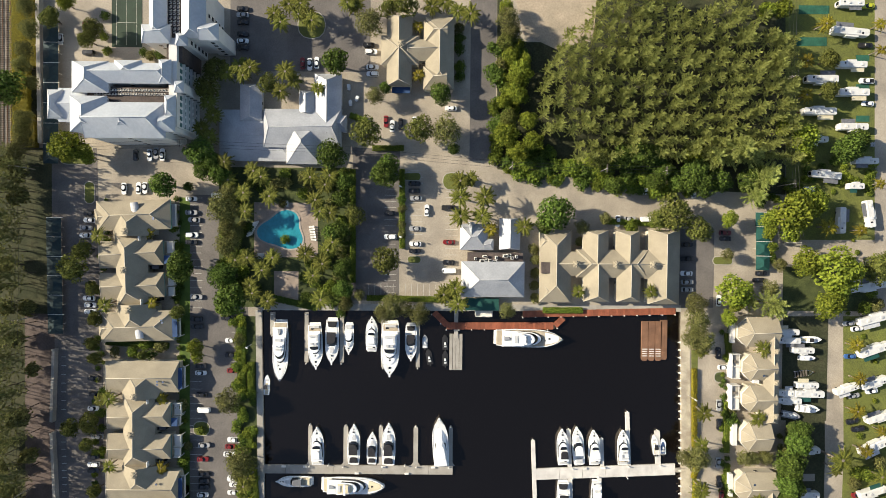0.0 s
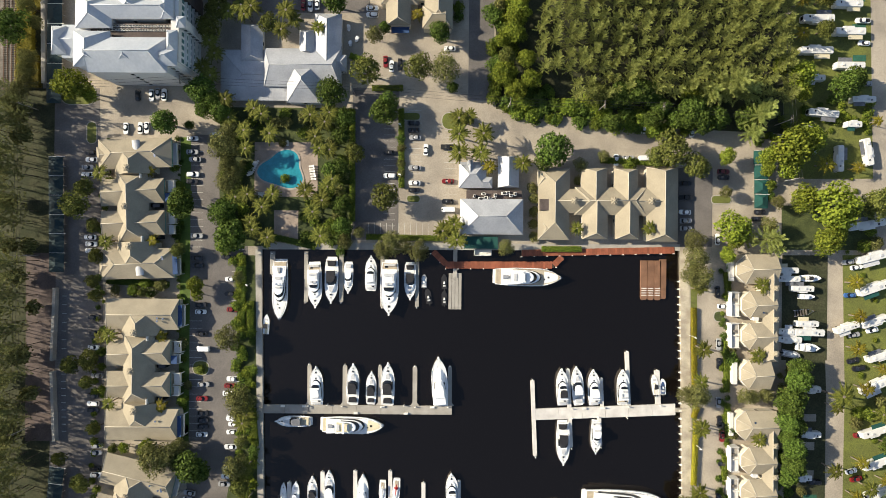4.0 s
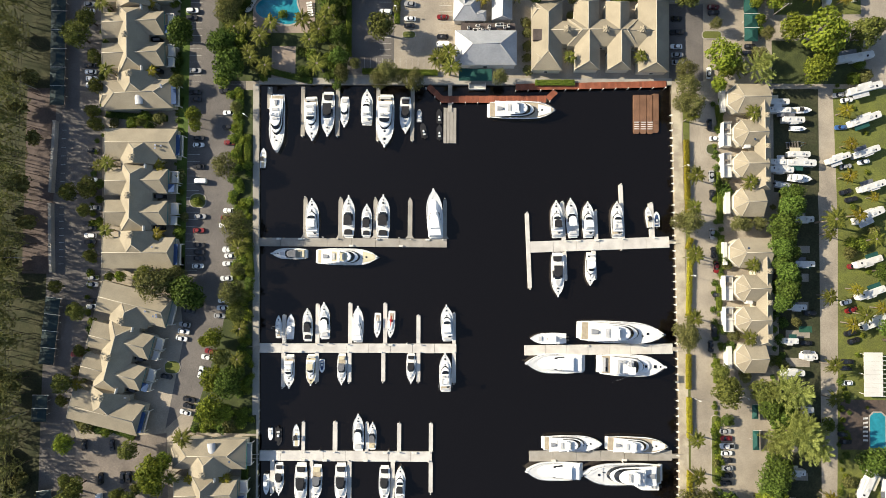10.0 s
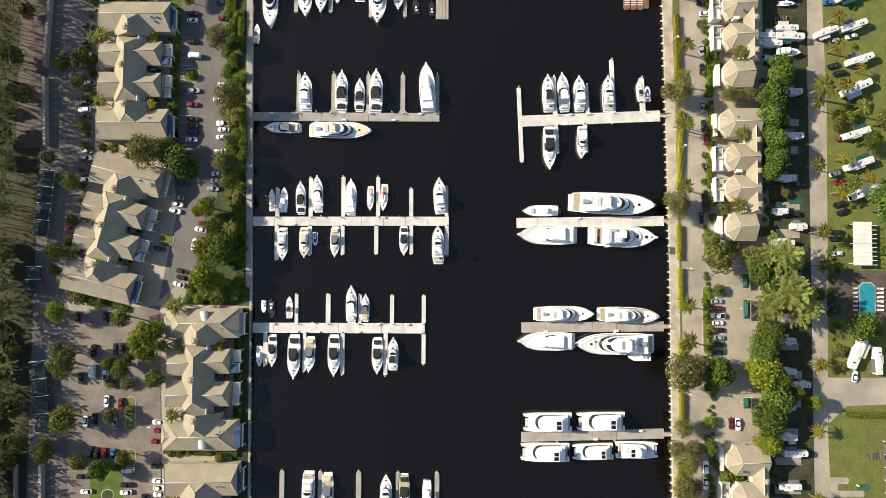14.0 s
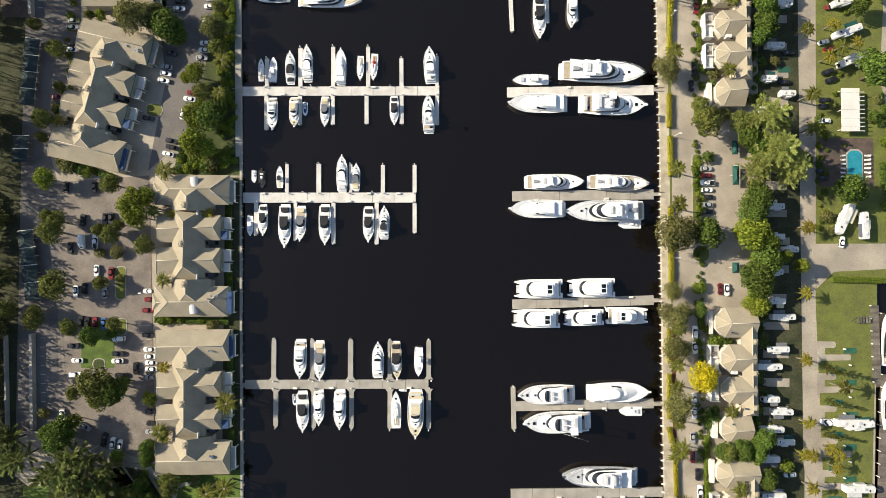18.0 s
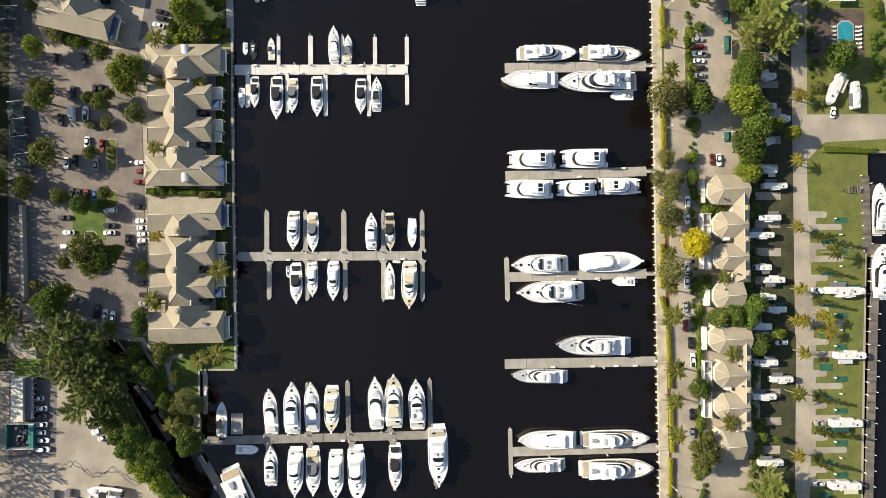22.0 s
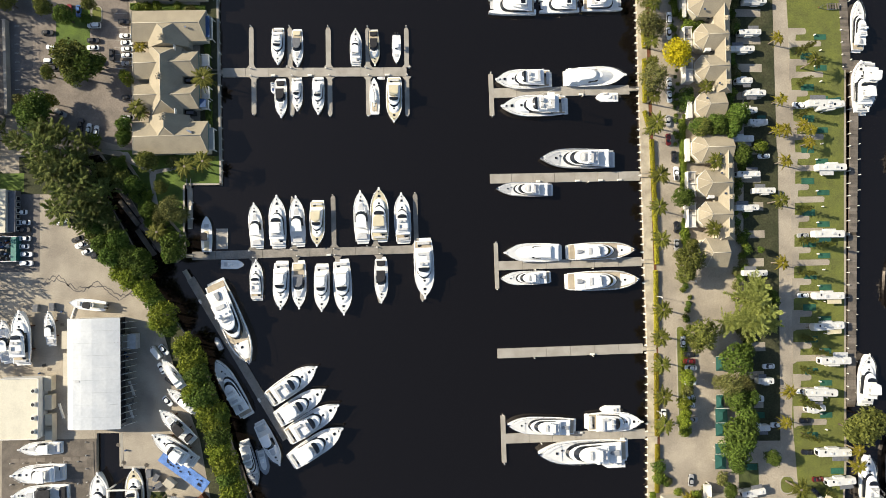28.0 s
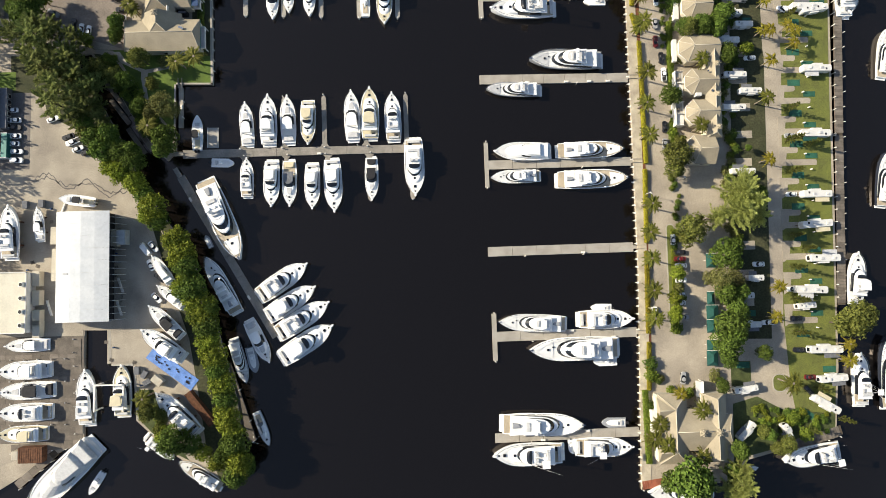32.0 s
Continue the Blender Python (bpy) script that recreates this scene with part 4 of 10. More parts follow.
def express(top, label, sole=DECK_WHITE, hull=GEL, beam=4.5, aft=CANVAS_BLACK, deck=DECK_WHITE):
    """An express cruiser: long foredeck, dark wrap windscreen, canvas or hardtop over the cockpit."""
    return kit("motor_cruiser", label, "motor boat", [
        P("hull", hull_mesh(beam, hull)), P("deck", deck_mesh(beam, deck)),
        P("cockpit", plain("cockpit", sole, (-6.6, -beam * 0.36, 1.1, -1.0, beam * 0.36, 1.2))),
        P("coachroof", shell("coachroof", GEL, -1.0, 4.6, beam * 0.37, beam * 0.36, 1.25, 1.95, 1.4, 0.0, 0.3, 0.55)),
        P("windscreen", shell("windscreen", GLASS_DARK, -1.6, 2.0, beam * 0.4, beam * 0.38, 1.5, 2.5, 1.3, 0.0, 0.2, 0.5)),
        P("hardtop", shell("hardtop", top, -3.3, 0.5, beam * 0.33, beam * 0.31, 2.9, 3.08, 0.3, 0.1, 0.05, 0.3)),
        P("top_post", plain("top_post", GEL, (-3.1, -beam * 0.34, 1.2, -2.8, -beam * 0.31, 2.92), (-3.1, beam * 0.31, 1.2, -2.8, beam * 0.34, 2.92))),
        P("aft_seat", shell("aft_seat", aft, -6.5, -4.6, beam * 0.34, beam * 0.3, 1.2, 1.75, 0.2, 0.1, 0.1, 0.2)),
        P("helm_seat", plain("helm_seat", CUSHION, (-2.4, -1.2, 1.2, -1.7, -0.3, 2.2), (-2.4, 0.3, 1.2, -1.7, 1.2, 2.2))),
        P("sun_pad", shell("sun_pad", CUSHION, 1.6, 3.6, 0.75, 0.7, 1.9, 2.02, 0.1, 0.1, 0.05, 0.25)),
        P("hatch", plain("hatch", GLASS_DARK, (4.1, -0.28, 1.76, 4.65, 0.28, 1.82), (0.9, -1.0, 1.93, 1.3, -0.6, 2.0), (0.9, 0.6, 1.93, 1.3, 1.0, 2.0), (5.3, -0.16, 1.66, 5.6, 0.16, 1.74))),
        P("swim_platform", shell("swim_platform", DECK_WHITE, -7.7, -6.9, beam * 0.36, beam * 0.38, 0.25, 0.4, 0.0, 0.0, 0.02, 0.02)),
        P("bow_rail", rails(beam, 2.1, 1.35))])


def flybridge(label, bimini=GEL, sole=DECK_WHITE, hull=GEL, beam=4.9, fly=DECK_WHITE, deck=DECK_WHITE, tower=False):
    """A flybridge yacht: full deckhouse, dark screen, open upper helm."""
    parts = [
        P("hull", hull_mesh(beam, hull, 1.6)), P("deck", deck_mesh(beam, deck, 1.6)),
        P("cockpit", plain("cockpit", sole, (-6.7, -beam * 0.38, 1.3, -3.9, beam * 0.38, 1.42))),
        P("saloon_glazing", shell("saloon_glazing", GLASS_DARK, -4.0, 3.2, beam * 0.40, beam * 0.36, 1.5, 2.75, 1.5, 0.0, 0.16, 0.42)),
        P("coachroof", shell("coachroof", GEL, 1.2, 5.0, beam * 0.35, beam * 0.33, 1.45, 2.1, 1.3, 0.0, 0.25, 0.6)),
        P("saloon_roof", shell("saloon_roof", GEL, -5.2, 2.0, beam * 0.42, beam * 0.36, 2.72, 2.95, 0.25, 0.1, 0.06, 0.35)),
        P("flybridge", shell("flybridge", GEL, -4.4, 0.9, beam * 0.36, beam * 0.33, 2.94, 3.5, 0.5, 0.1, 0.1, 0.4)),
        P("fly_floor", shell("fly_floor", fly, -4.2, -0.3, beam * 0.3, beam * 0.27, 3.45, 3.53, 0.1, 0.1, 0.02, 0.3)),
        P("fly_screen", shell("fly_screen", GLASS_DARK, -0.4, 0.75, beam * 0.29, beam * 0.27, 3.46, 3.85, 0.5, 0.1, 0.05, 0.5)),
        P("helm_seat", plain("helm_seat", CUSHION, (-1.6, -1.0, 3.5, -1.0, -0.2, 4.2), (-1.6, 0.2, 3.5, -1.0, 1.0, 4.2), (-6.6, -1.5, 1.42, -6.0, 1.5, 1.85))),
        P("sofa", plain("sofa", CUSHION, (-4.0, -1.4, 3.5, -3.4, 1.4, 3.95), (-3.4, 0.8, 3.5, -2.2, 1.4, 3.95))),
        P("hatch", plain("hatch", GLASS_DARK, (4.6, -0.3, 1.8, 5.2, 0.3, 1.98), (2.6, -0.25, 2.08, 3.1, 0.25, 2.16), (5.9, -0.18, 1.85, 6.25, 0.18, 2.0), (-6.2, -1.3, 1.42, -5.5, -0.5, 1.5))),
        P("swim_platform", shell("swim_platform", DECK_WHITE, -7.7, -6.9, beam * 0.38, beam * 0.4, 0.25, 0.4, 0.0, 0.0, 0.02, 0.02)),
        P("bow_rail", rails(beam, 2.1, 1.6))]
    if bimini:
        parts.append(P("hardtop", shell("hardtop", bimini, -3.6, -0.5, beam * 0.31, beam * 0.29, 5.0, 5.16, 0.2, 0.1, 0.05, 0.3)))
        parts.append(P("hardtop_frame", plain("hardtop_frame", GEL, (-3.4, -1.35, 3.4, -3.15, -1.2, 5.02), (-3.4, 1.2, 3.4, -3.15, 1.35, 5.02), (-1.0, -1.3, 3.4, -0.85, -1.2, 5.02), (-1.0, 1.2, 3.4, -0.85, 1.3, 5.02))))
    if tower:
        bm = bmesh.new()
        for sx, sy in ((-3.2, -1.3), (-3.2, 1.3), (-0.9, -1.3), (-0.9, 1.3)):
            tube(bm, (sx, sy, 3.4), (-2.0 + sx * 0.12, sy * 0.5, 8.4), 0.05, n=5)
        parts.append(P("tuna_tower", to_mesh("tuna_tower", bm, STEEL)))
        parts.append(P("tower_top", plain("tower_top", GEL, (-3.0, -0.75, 8.3, -1.5, 0.75, 8.42))))
        bm = bmesh.new()
        for s in (-1, 1):
            tube(bm, (-1.0, s * beam * 0.42, 2.9), (-5.8, s * beam * 0.6, 6.4), 0.022, 0.01, n=5)
        parts.append(P("outrigger", to_mesh("outrigger", bm, GEL)))
    return kit("flybridge_yacht", label, "yacht", parts)


def mega(label, sole=TEAK, hull=GEL, beam=3.75, deck=DECK_WHITE, dinghy=True):
    """A large motor yacht with stacked decks; slimmer for its length."""
    parts = [
        P("hull", hull_mesh(beam, hull, 1.3, 2.4)), P("deck", deck_mesh(beam, deck, 1.3, 2.4)),
        P("foredeck", deck_mesh(beam, sole if sole is not TEAK else DECK_WHITE, 1.3, 2.4, 0.74, 0.94, 0.72, -0.0, "foredeck")),
        P("aft_deck", plain("aft_deck", sole, (-6.8, -beam * 0.38, 1.08, -4.9, beam * 0.38, 1.2))),
        P("main_glazing", shell("main_glazing", GLASS_DARK, -5.0, 3.0, beam * 0.42, beam * 0.38, 1.2, 2.05, 0.9, 0.0, 0.08, 0.36)),
        P("main_roof", shell("main_roof", GEL, -5.9, 2.4, beam * 0.45, beam * 0.38, 2.02, 2.16, 0.15, 0.1, 0.04, 0.36)),
        P("wheelhouse", shell("wheelhouse", GLASS_DARK, -2.6, 1.7, beam * 0.35, beam * 0.33, 2.15, 2.85, 0.8, 0.0, 0.08, 0.42)),
        P("upper_roof", shell("upper_roof", GEL, -3.7, 1.0, beam * 0.38, beam * 0.33, 2.83, 2.97, 0.15, 0.1, 0.04, 0.4)),
        P("sundeck", shell("sundeck", DECK_WHITE if sole is TEAK else sole, -3.4, 0.1, beam * 0.3, beam * 0.27, 2.97, 3.02, 0.05, 0.05, 0.02, 0.3)),
        P("sun_lounge", plain("sun_lounge", CUSHION, (-3.3, -0.7, 3.0, -2.7, 0.7, 3.2), (-1.0, -0.65, 3.0, -0.6, 0.65, 3.3))),
        P("radar_arch", plain("radar_arch", GEL, (-1.9, -1.15, 3.0, -1.5, -0.95, 3.75), (-1.9, 0.95, 3.0, -1.5, 1.15, 3.75), (-1.95, -1.15, 3.7, -1.45, 1.15, 3.85))),
        P("radar_dome", plain("radar_dome", GEL, (-1.9, -0.7, 3.85, -1.5, -0.3, 4.1), (-1.85, 0.35, 3.85, -1.55, 0.65, 4.05))),
        P("hatch", plain("hatch", GLASS_DARK, (4.0, -0.18, 1.58, 4.35, 0.18, 1.64), (3.2, -0.5, 1.5, 3.5, -0.3, 1.56))),
        P("boat_deck", plain("boat_deck", DECK_WHITE, (-5.7, -1.2, 2.16, -3.9, 1.2, 2.2))),
        P("swim_platform", shell("swim_platform", DECK_WHITE, -7.5, -6.9, beam * 0.38, beam * 0.4, 0.2, 0.32, 0.0, 0.0, 0.02, 0.02)),
        P("bow_rail", rails(beam, 2.4, 1.3, 0.3, False)), P("anchor", plain("anchor", STEEL, (6.5, -0.1, 1.66, 7.15, 0.1, 1.75)))]
    if dinghy:
        parts.append(P("tender", shell("tender", HYPALON, -5.5, -4.05, 0.45, 0.4, 2.2, 2.5, 0.2, 0.05, 0.08, 0.5), 13))
    return kit("motor_yacht", label, "yacht", parts)


def covered(label, material=GEL, beam=4.7):
    return kit("covered_yacht", label, "yacht", [
        P("hull", hull_mesh(beam, GEL, 1.6)), P("deck", deck_mesh(beam, DECK_WHITE, 1.6)),
        P("saloon_glazing", shell("saloon_glazing", GLASS_DARK, -2.0, 2.2, beam * 0.38, beam * 0.34, 1.5, 2.5, 1.5, 0.0, 0.16, 0.42)),
        P("boat_cover", shell("boat_cover", material, -6.6, 4.8, beam * 0.46, beam * 0.38, 1.65, 2.7, 3.2, 0.3, 0.5, 0.5)),
        P("cover_hump", shell("cover_hump", material, -4.6, 0.9, beam * 0.36, beam * 0.32, 2.6, 3.4, 1.2, 0.4, 0.35, 0.45)),
        P("swim_platform", shell("swim_platform", DECK_WHITE, -7.6, -6.9, beam * 0.38, beam * 0.4, 0.25, 0.4, 0.0, 0.0, 0.02, 0.02)),
        P("bow_rail", rails(beam, 2.1, 1.6))])


def console(label, top=GEL, inside=DECK_WHITE, beam=4.4):
    """An open boat with a T-top and outboards."""
    return kit("open_motor_boat", label, "motor boat", [
        P("hull", hull_mesh(beam, GEL, 1.4)), P("deck", deck_mesh(beam, inside, 1.3, 2.1, 0.02, 0.93, 0.78)),
        P("console", shell("console", GEL, -1.6, 0.4, 0.8, 0.7, 1.2, 2.6, 0.5, 0.1, 0.1, 0.4)),
        P("screen", shell("screen", GLASS_DARK, -0.6, 0.6, 0.7, 0.62, 2.5, 3.1, 0.6, 0.1, 0.1, 0.5)),
        P("hardtop", shell("hardtop", top, -2.6, 0.6, 1.35, 1.25, 4.0, 4.15, 0.2, 0.1, 0.05, 0.25)),
        P("top_post", plain("top_post", STEEL, *[(a, b, 1.2, a + 0.09, b + 0.09, 4.0) for a in (-2.2, 0.1) for b in (-1.1, 1.0)])),
        P("seat", plain("seat", CUSHION, (-2.8, -0.8, 1.3, -2.0, 0.8, 2.1), (2.6, -0.9, 1.3, 3.9, 0.9, 1.75))),
        P("outboard", plain("outboard", RUBBER, (-7.9, -0.9, 0.6, -7.0, -0.35, 2.0))), P("outboard", plain("outboard", RUBBER, (-7.9, 0.35, 0.6, -7.0, 0.9, 2.0)))])


def sailboat(label, canvas, beam=3.9, hull=GEL):
    bm = bmesh.new()
    tube(bm, (1.2, 0, 1.4), (1.2, 0, 15.5), 0.13, 0.09)
    boom = tube(bmesh.new(), (1.1, 0, 3.0), (-4.6, 0, 3.0), 0.1)
    wires = bmesh.new()
    for q in ((6.9, 0, 1.9), (-6.6, 0, 1.5), (1.0, beam * 0.45, 1.5), (1.0, -beam * 0.45, 1.5)):
        tube(wires, (1.2, 0, 15.3), q, 0.025, n=3)
    return kit("sailing_boat", label, "sailing boat", [
        P("hull", hull_mesh(beam, hull, 1.3, 1.8)), P("deck", deck_mesh(beam, DECK_WHITE, 1.3, 1.8)),
        P("coachroof", shell("coachroof", GEL, -1.8, 3.6, beam * 0.28, beam * 0.24, 1.2, 1.85, 1.0, 0.1, 0.2, 0.5)),
        P("cockpit", plain("cockpit", TEAK, (-5.8, -beam * 0.24, 1.15, -1.9, beam * 0.24, 1.28))),
        P("mast", to_mesh("mast", bm, STEEL)), P("boom", to_mesh("boom", boom, STEEL)),
        P("sail_cover", shell("sail_cover", canvas, -4.6, 0.9, 0.32, 0.3, 2.85, 3.35, 0.3, 0.1, 0.1, 0.2)),
        P("dodger", shell("dodger", canvas, -2.7, -1.2, beam * 0.27, beam * 0.24, 1.7, 2.5, 0.6, 0.1, 0.15, 0.4)),
        P("rigging", to_mesh("rigging", wires, STEEL)), P("hatch", plain("hatch", GLASS_DARK, (3.9, -0.35, 1.42, 4.6, 0.35, 1.5)))])


def dinghy(label, tubes=HYPALON, inner=DECK_WHITE):
    bm = bmesh.new()
    slab(bm, [(-6.5, 2.6), (-6.5, -2.6), (3.5, -2.6), (6.2, -1.2), (7.0, 0), (6.2, 1.2), (3.5, 2.6)], -0.2, 1.1)
    return kit("dinghy", label, "dinghy", [
        P("inflatable_body", to_mesh("inflatable_body", bm, tubes)), P("floor", shell("floor", inner, -6.0, 4.6, 1.7, 1.6, 1.05, 1.25, 0.1, 0.1, 0.02, 0.4)),
        P("console", shell("console", GEL, -1.8, 0.6, 0.9, 0.8, 1.2, 2.6, 0.6, 0.1, 0.1, 0.4)),
        P("seat", plain("seat", CUSHION, (-4.2, -1.2, 1.2, -2.8, 1.2, 2.0))), P("outboard", plain("outboard", RUBBER, (-7.8, -0.6, 0.6, -6.4, 0.6, 2.4)))])


def catamaran(label):
    b = 5.6
    def one(s):
        rows = [[((u - 0.5) * 14, s * b * 0.36 - w, 1.6), ((u - 0.5) * 14, s * b * 0.36 - w * 0.6, -0.3), ((u - 0.5) * 14, s * b * 0.36 + w * 0.6, -0.3), ((u - 0.5) * 14, s * b * 0.36 + w, 1.6)]
                for u, w in ((0, 0.75), (0.3, 0.8), (0.7, 0.78), (0.9, 0.55), (1.0, 0.2))]
        return to_mesh("hull", loft(bmesh.new(), rows), GEL)
    return kit("power_catamaran", label, "catamaran", [
        P("hull", one(-1)), P("hull", one(1)), P("bridge_deck", plain("bridge_deck", DECK_WHITE, (-6.4, -b * 0.45, 1.3, 5.6, b * 0.45, 1.7))),
        P("saloon_glazing", shell("saloon_glazing", GLASS_DARK, -4.2, 3.75, b * 0.4, b * 0.38, 1.65, 2.9, 1.1, 0.0, 0.15, 0.25)),
        P("saloon_roof", shell("saloon_roof", GEL, -5.6, 3.1, b * 0.42, b * 0.38, 2.85, 3.1, 0.2, 0.1, 0.08, 0.25)),
        P("flybridge", shell("flybridge", GEL, -4.6, 1.2, b * 0.33, b * 0.3, 3.05, 3.7, 0.5, 0.1, 0.12, 0.35)),
        P("fly_floor", shell("fly_floor", CUSHION, -4.2, -1.9, b * 0.25, b * 0.25, 3.66, 3.75, 0.1, 0.1, 0.02, 0.2)),
        P("hardtop", shell("hardtop", GEL, -3.6, 0.6, b * 0.28, b * 0.27, 5.2, 5.38, 0.2, 0.1, 0.05, 0.25)),
        P("top_post", plain("top_post", GEL, *[(a, c, 3.6, a + 0.12, c + 0.12, 5.2) for a in (-3.3, 0.0) for c in (-1.3, 1.2)])),
        P("solar_panel", plain("solar_panel", GLASS_DARK, (-3.2, -1.2, 5.38, -1.9, -0.1, 5.42))), P("solar_panel", plain("solar_panel", GLASS_DARK, (-3.2, 0.1, 5.38, -1.9, 1.2, 5.42))),
        P("cockpit", plain("cockpit", TEAK, (-6.3, -b * 0.4, 1.7, -4.3, b * 0.4, 1.75))), P("net", plain("net", CUSHION, (5.6, -1.2, 1.4, 6.6, 1.2, 1.46)))])


FLEET = {
    "ed": express(CANVAS_BLACK, "white express cruiser with a black canvas top at its berth"),
    "ew": express(GEL, "white express cruiser with a white hardtop at its berth", DECK_WHITE, aft=CUSHION),
    "et": express(CANVAS_GREY, "white express cruiser with grey canvas and teak cockpit", TEAK, aft=DECK_CREAM),
    "en": express(CANVAS_BLACK, "dark-hulled cruiser with black canvas at its berth", TEAK, HULL_NAVY, deck=DECK_CREAM),
    "fw": flybridge("white flybridge yacht with a white hardtop at its berth"),
    "fo": flybridge("white flybridge yacht with an open upper deck at its berth", None, TEAK),
    "fd": flybridge("white flybridge yacht with a dark bimini at its berth", CANVAS_BLACK, DECK_WHITE),
    "fy": flybridge("cream and white flybridge yacht at its berth", DECK_CREAM, DECK_CREAM, deck=DECK_CREAM, fly=DECK_CREAM),
    "ft": flybridge("white sport-fishing yacht with a tall steel tower", None, TEAK, tower=True, beam=4.7),
    "mw": mega("long white motor yacht with stacked decks"),
    "mt": mega("long white motor yacht with teak decks", TEAK, deck=TEAK),
    "my": mega("long white motor yacht with a cream foredeck", DECK_CREAM),
    "mg": mega("long pale-grey motor yacht with dark glass", CUSHION, HULL_GREY, deck=DECK_WHITE, dinghy=False),
    "mn": mega("long dark-hulled motor yacht with white decks", TEAK, HULL_NAVY),
    "cw": covered("white yacht under a white fitted cover"),
    "cg": covered("yacht under a slack pale-grey cover", CUSHION),
    "oc": console("small open white motor boat with a T-top"),
    "od": console("small open motor boat with a dark canvas top", CANVAS_BLACK, DECK_CREAM),
    "sw": sailboat("white sailing boat with pale canvas", DECK_WHITE),
    "sr": sailboat("white sailing boat with red canvas", RED_PAINT),
    "sg": sailboat("weathered grey sailing boat", CANVAS_GREY, hull=HULL_GREY),
    "dg": dinghy("grey inflatable dinghy with outboard"),
    "dd": dinghy("small boat under a dark cover", CANVAS_BLACK, CANVAS_BLACK),
    "db": dinghy("small white and blue runabout", GEL, BLUE_CANVAS),
    "dw": dinghy("small white tender with outboard", GEL, DECK_WHITE),
    "ct": catamaran("wide white power catamaran beside the pier"),
}


def moor(group, rows, z=0.0, cradle=False):
    """Boats at berth: middle, heading, length, kind."""
    for x, y, heading, ln, k in rows:
        s = ln / (15.6 if k[0] in "ef" else 14.8)
        FLEET[k]["group"] = group
        wide = s * min(1.35, max(1.0, (11.0 / max(ln, 5)) ** 0.35)) if k[0] in "ef" else s
        if cradle:
            z = LAND + 0.05 + 1.5 * 0.95 * s
        root = put(FLEET[k], at(x, y, z, heading + rng.uniform(-0.8, 0.8), s, wide * rng.uniform(0.97, 1.04), s * 0.95))
        if cradle:
            for q in (-0.25, 0.2):
                part("cradle", CRADLE, None, root, "rusty steel yard stand", (q * 14, 0, 0))


CRADLE = plain("cradle", RUST, (-0.15, -1.6, -1.5, 0.15, 1.6, -0.4), (-0.2, -1.9, -1.5, 0.2, -1.6, 0.7), (-0.2, 1.6, -1.5, 0.2, 1.9, 0.7))


moor("boats along the north wall", [(-63.2, -44.7, -90, 24.4, "mw"), (-49.5, -42.7, -88, 19.0, "fo"), (-43.0, -40.8, -90, 19.2, "ed"), (-36.4, -39.7, -91, 13.2, "ew"), (-27.4, -37.5, 90, 14.7, "fw"), (-20.0, -43.5, -90, 22.8, "fo"), (-11.9, -40.9, -90, 15.7, "ed"), (-6.4, -40.7, 91, 5.8, "dg"), (-4.7, -46.7, 100, 6.8, "dd"), (1.6, -40.9, 91, 6.5, "dd"), (1.7, -47.4, 91, 6.5, "dd"), (-68.9, -58.3, 87, 8.5, "od"), (34.7, -38.6, -1, 27.4, "mt")])
moor("boats of the first west pier", [(-48.6, -82.3, 91, 16.7, "fw"), (-34.2, -81.5, 90, 17.6, "ed"), (-27.0, -83.0, 90, 14.0, "ed"), (-20.4, -81.4, 90, 18.5, "ed"), (0.1, -80.3, 94, 20.3, "cw"), (-57.8, -96.6, 179, 15.2, "et"), (-34.0, -97.7, -1, 25.8, "my")])
moor("boats of the second west pier", [(-61.5, -125.7, 91, 9.5, "sw"), (-56.7, -125.6, 89, 10.6, "oc"), (-49.9, -124.6, 91, 13.8, "ed"), (-43.2, -122.9, 92, 15.4, "ew"), (-29.9, -124.2, 90, 14.5, "cw"), (-22.2, -124.8, -91, 10.4, "sw"), (-16.8, -124.4, -93, 11.4, "sr"), (5.4, -123.4, 92, 15.2, "fw"), (-56.8, -143.4, -89, 13.7, "fo"), (-48.2, -142.7, -90, 12.8, "fy"), (-36.1, -142.4, -90, 12.8, "et"), (-8.7, -141.8, -90, 12.4, "ed"), (4.9, -142.8, 91, 16.2, "ft"), (-44.1, -141.0, -89, 5.9, "db")])
moor("boats of the third west pier", [(-60.9, -169.0, -89, 7.8, "dd"), (-64.1, -168.0, -89, 5.4, "dw"), (-53.8, -168.3, 91, 9.2, "od"), (-29.2, -166.7, 90, 15.5, "ew"), (-23.7, -168.1, 90, 11.6, "et"), (-65.3, -187.6, -89, 8.5, "oc"), (-60.2, -185.5, -90, 13.1, "ed"), (-51.5, -187.9, -90, 18.0, "ed"), (-45.4, -186.9, -91, 14.7, "et"), (-35.8, -187.3, -89, 16.9, "ed"), (-18.7, -187.2, -90, 14.9, "ed"), (-12.5, -186.1, 90, 13.8, "fd")])
moor("boats of the fourth west pier", [(-45.0, -239.9, -91, 15.8, "fo"), (-37.5, -240.6, -89, 16.2, "et"), (-14.7, -240.0, 90, 15.1, "fw"), (-7.5, -240.6, -88, 15.6, "en"), (1.2, -240.9, -91, 12.1, "oc"), (-44.0, -260.5, -89, 16.6, "ed"), (-37.7, -258.9, -89, 14.4, "fw"), (-29.5, -259.6, -90, 16.1, "fw"), (-7.6, -259.6, 90, 15.3, "sw"), (0.1, -261.4, -91, 19.4, "fy"), (-47.3, -255.9, -89, 4.8, "db"), (-5.0, -252.1, -180, 3.5, "dw")])
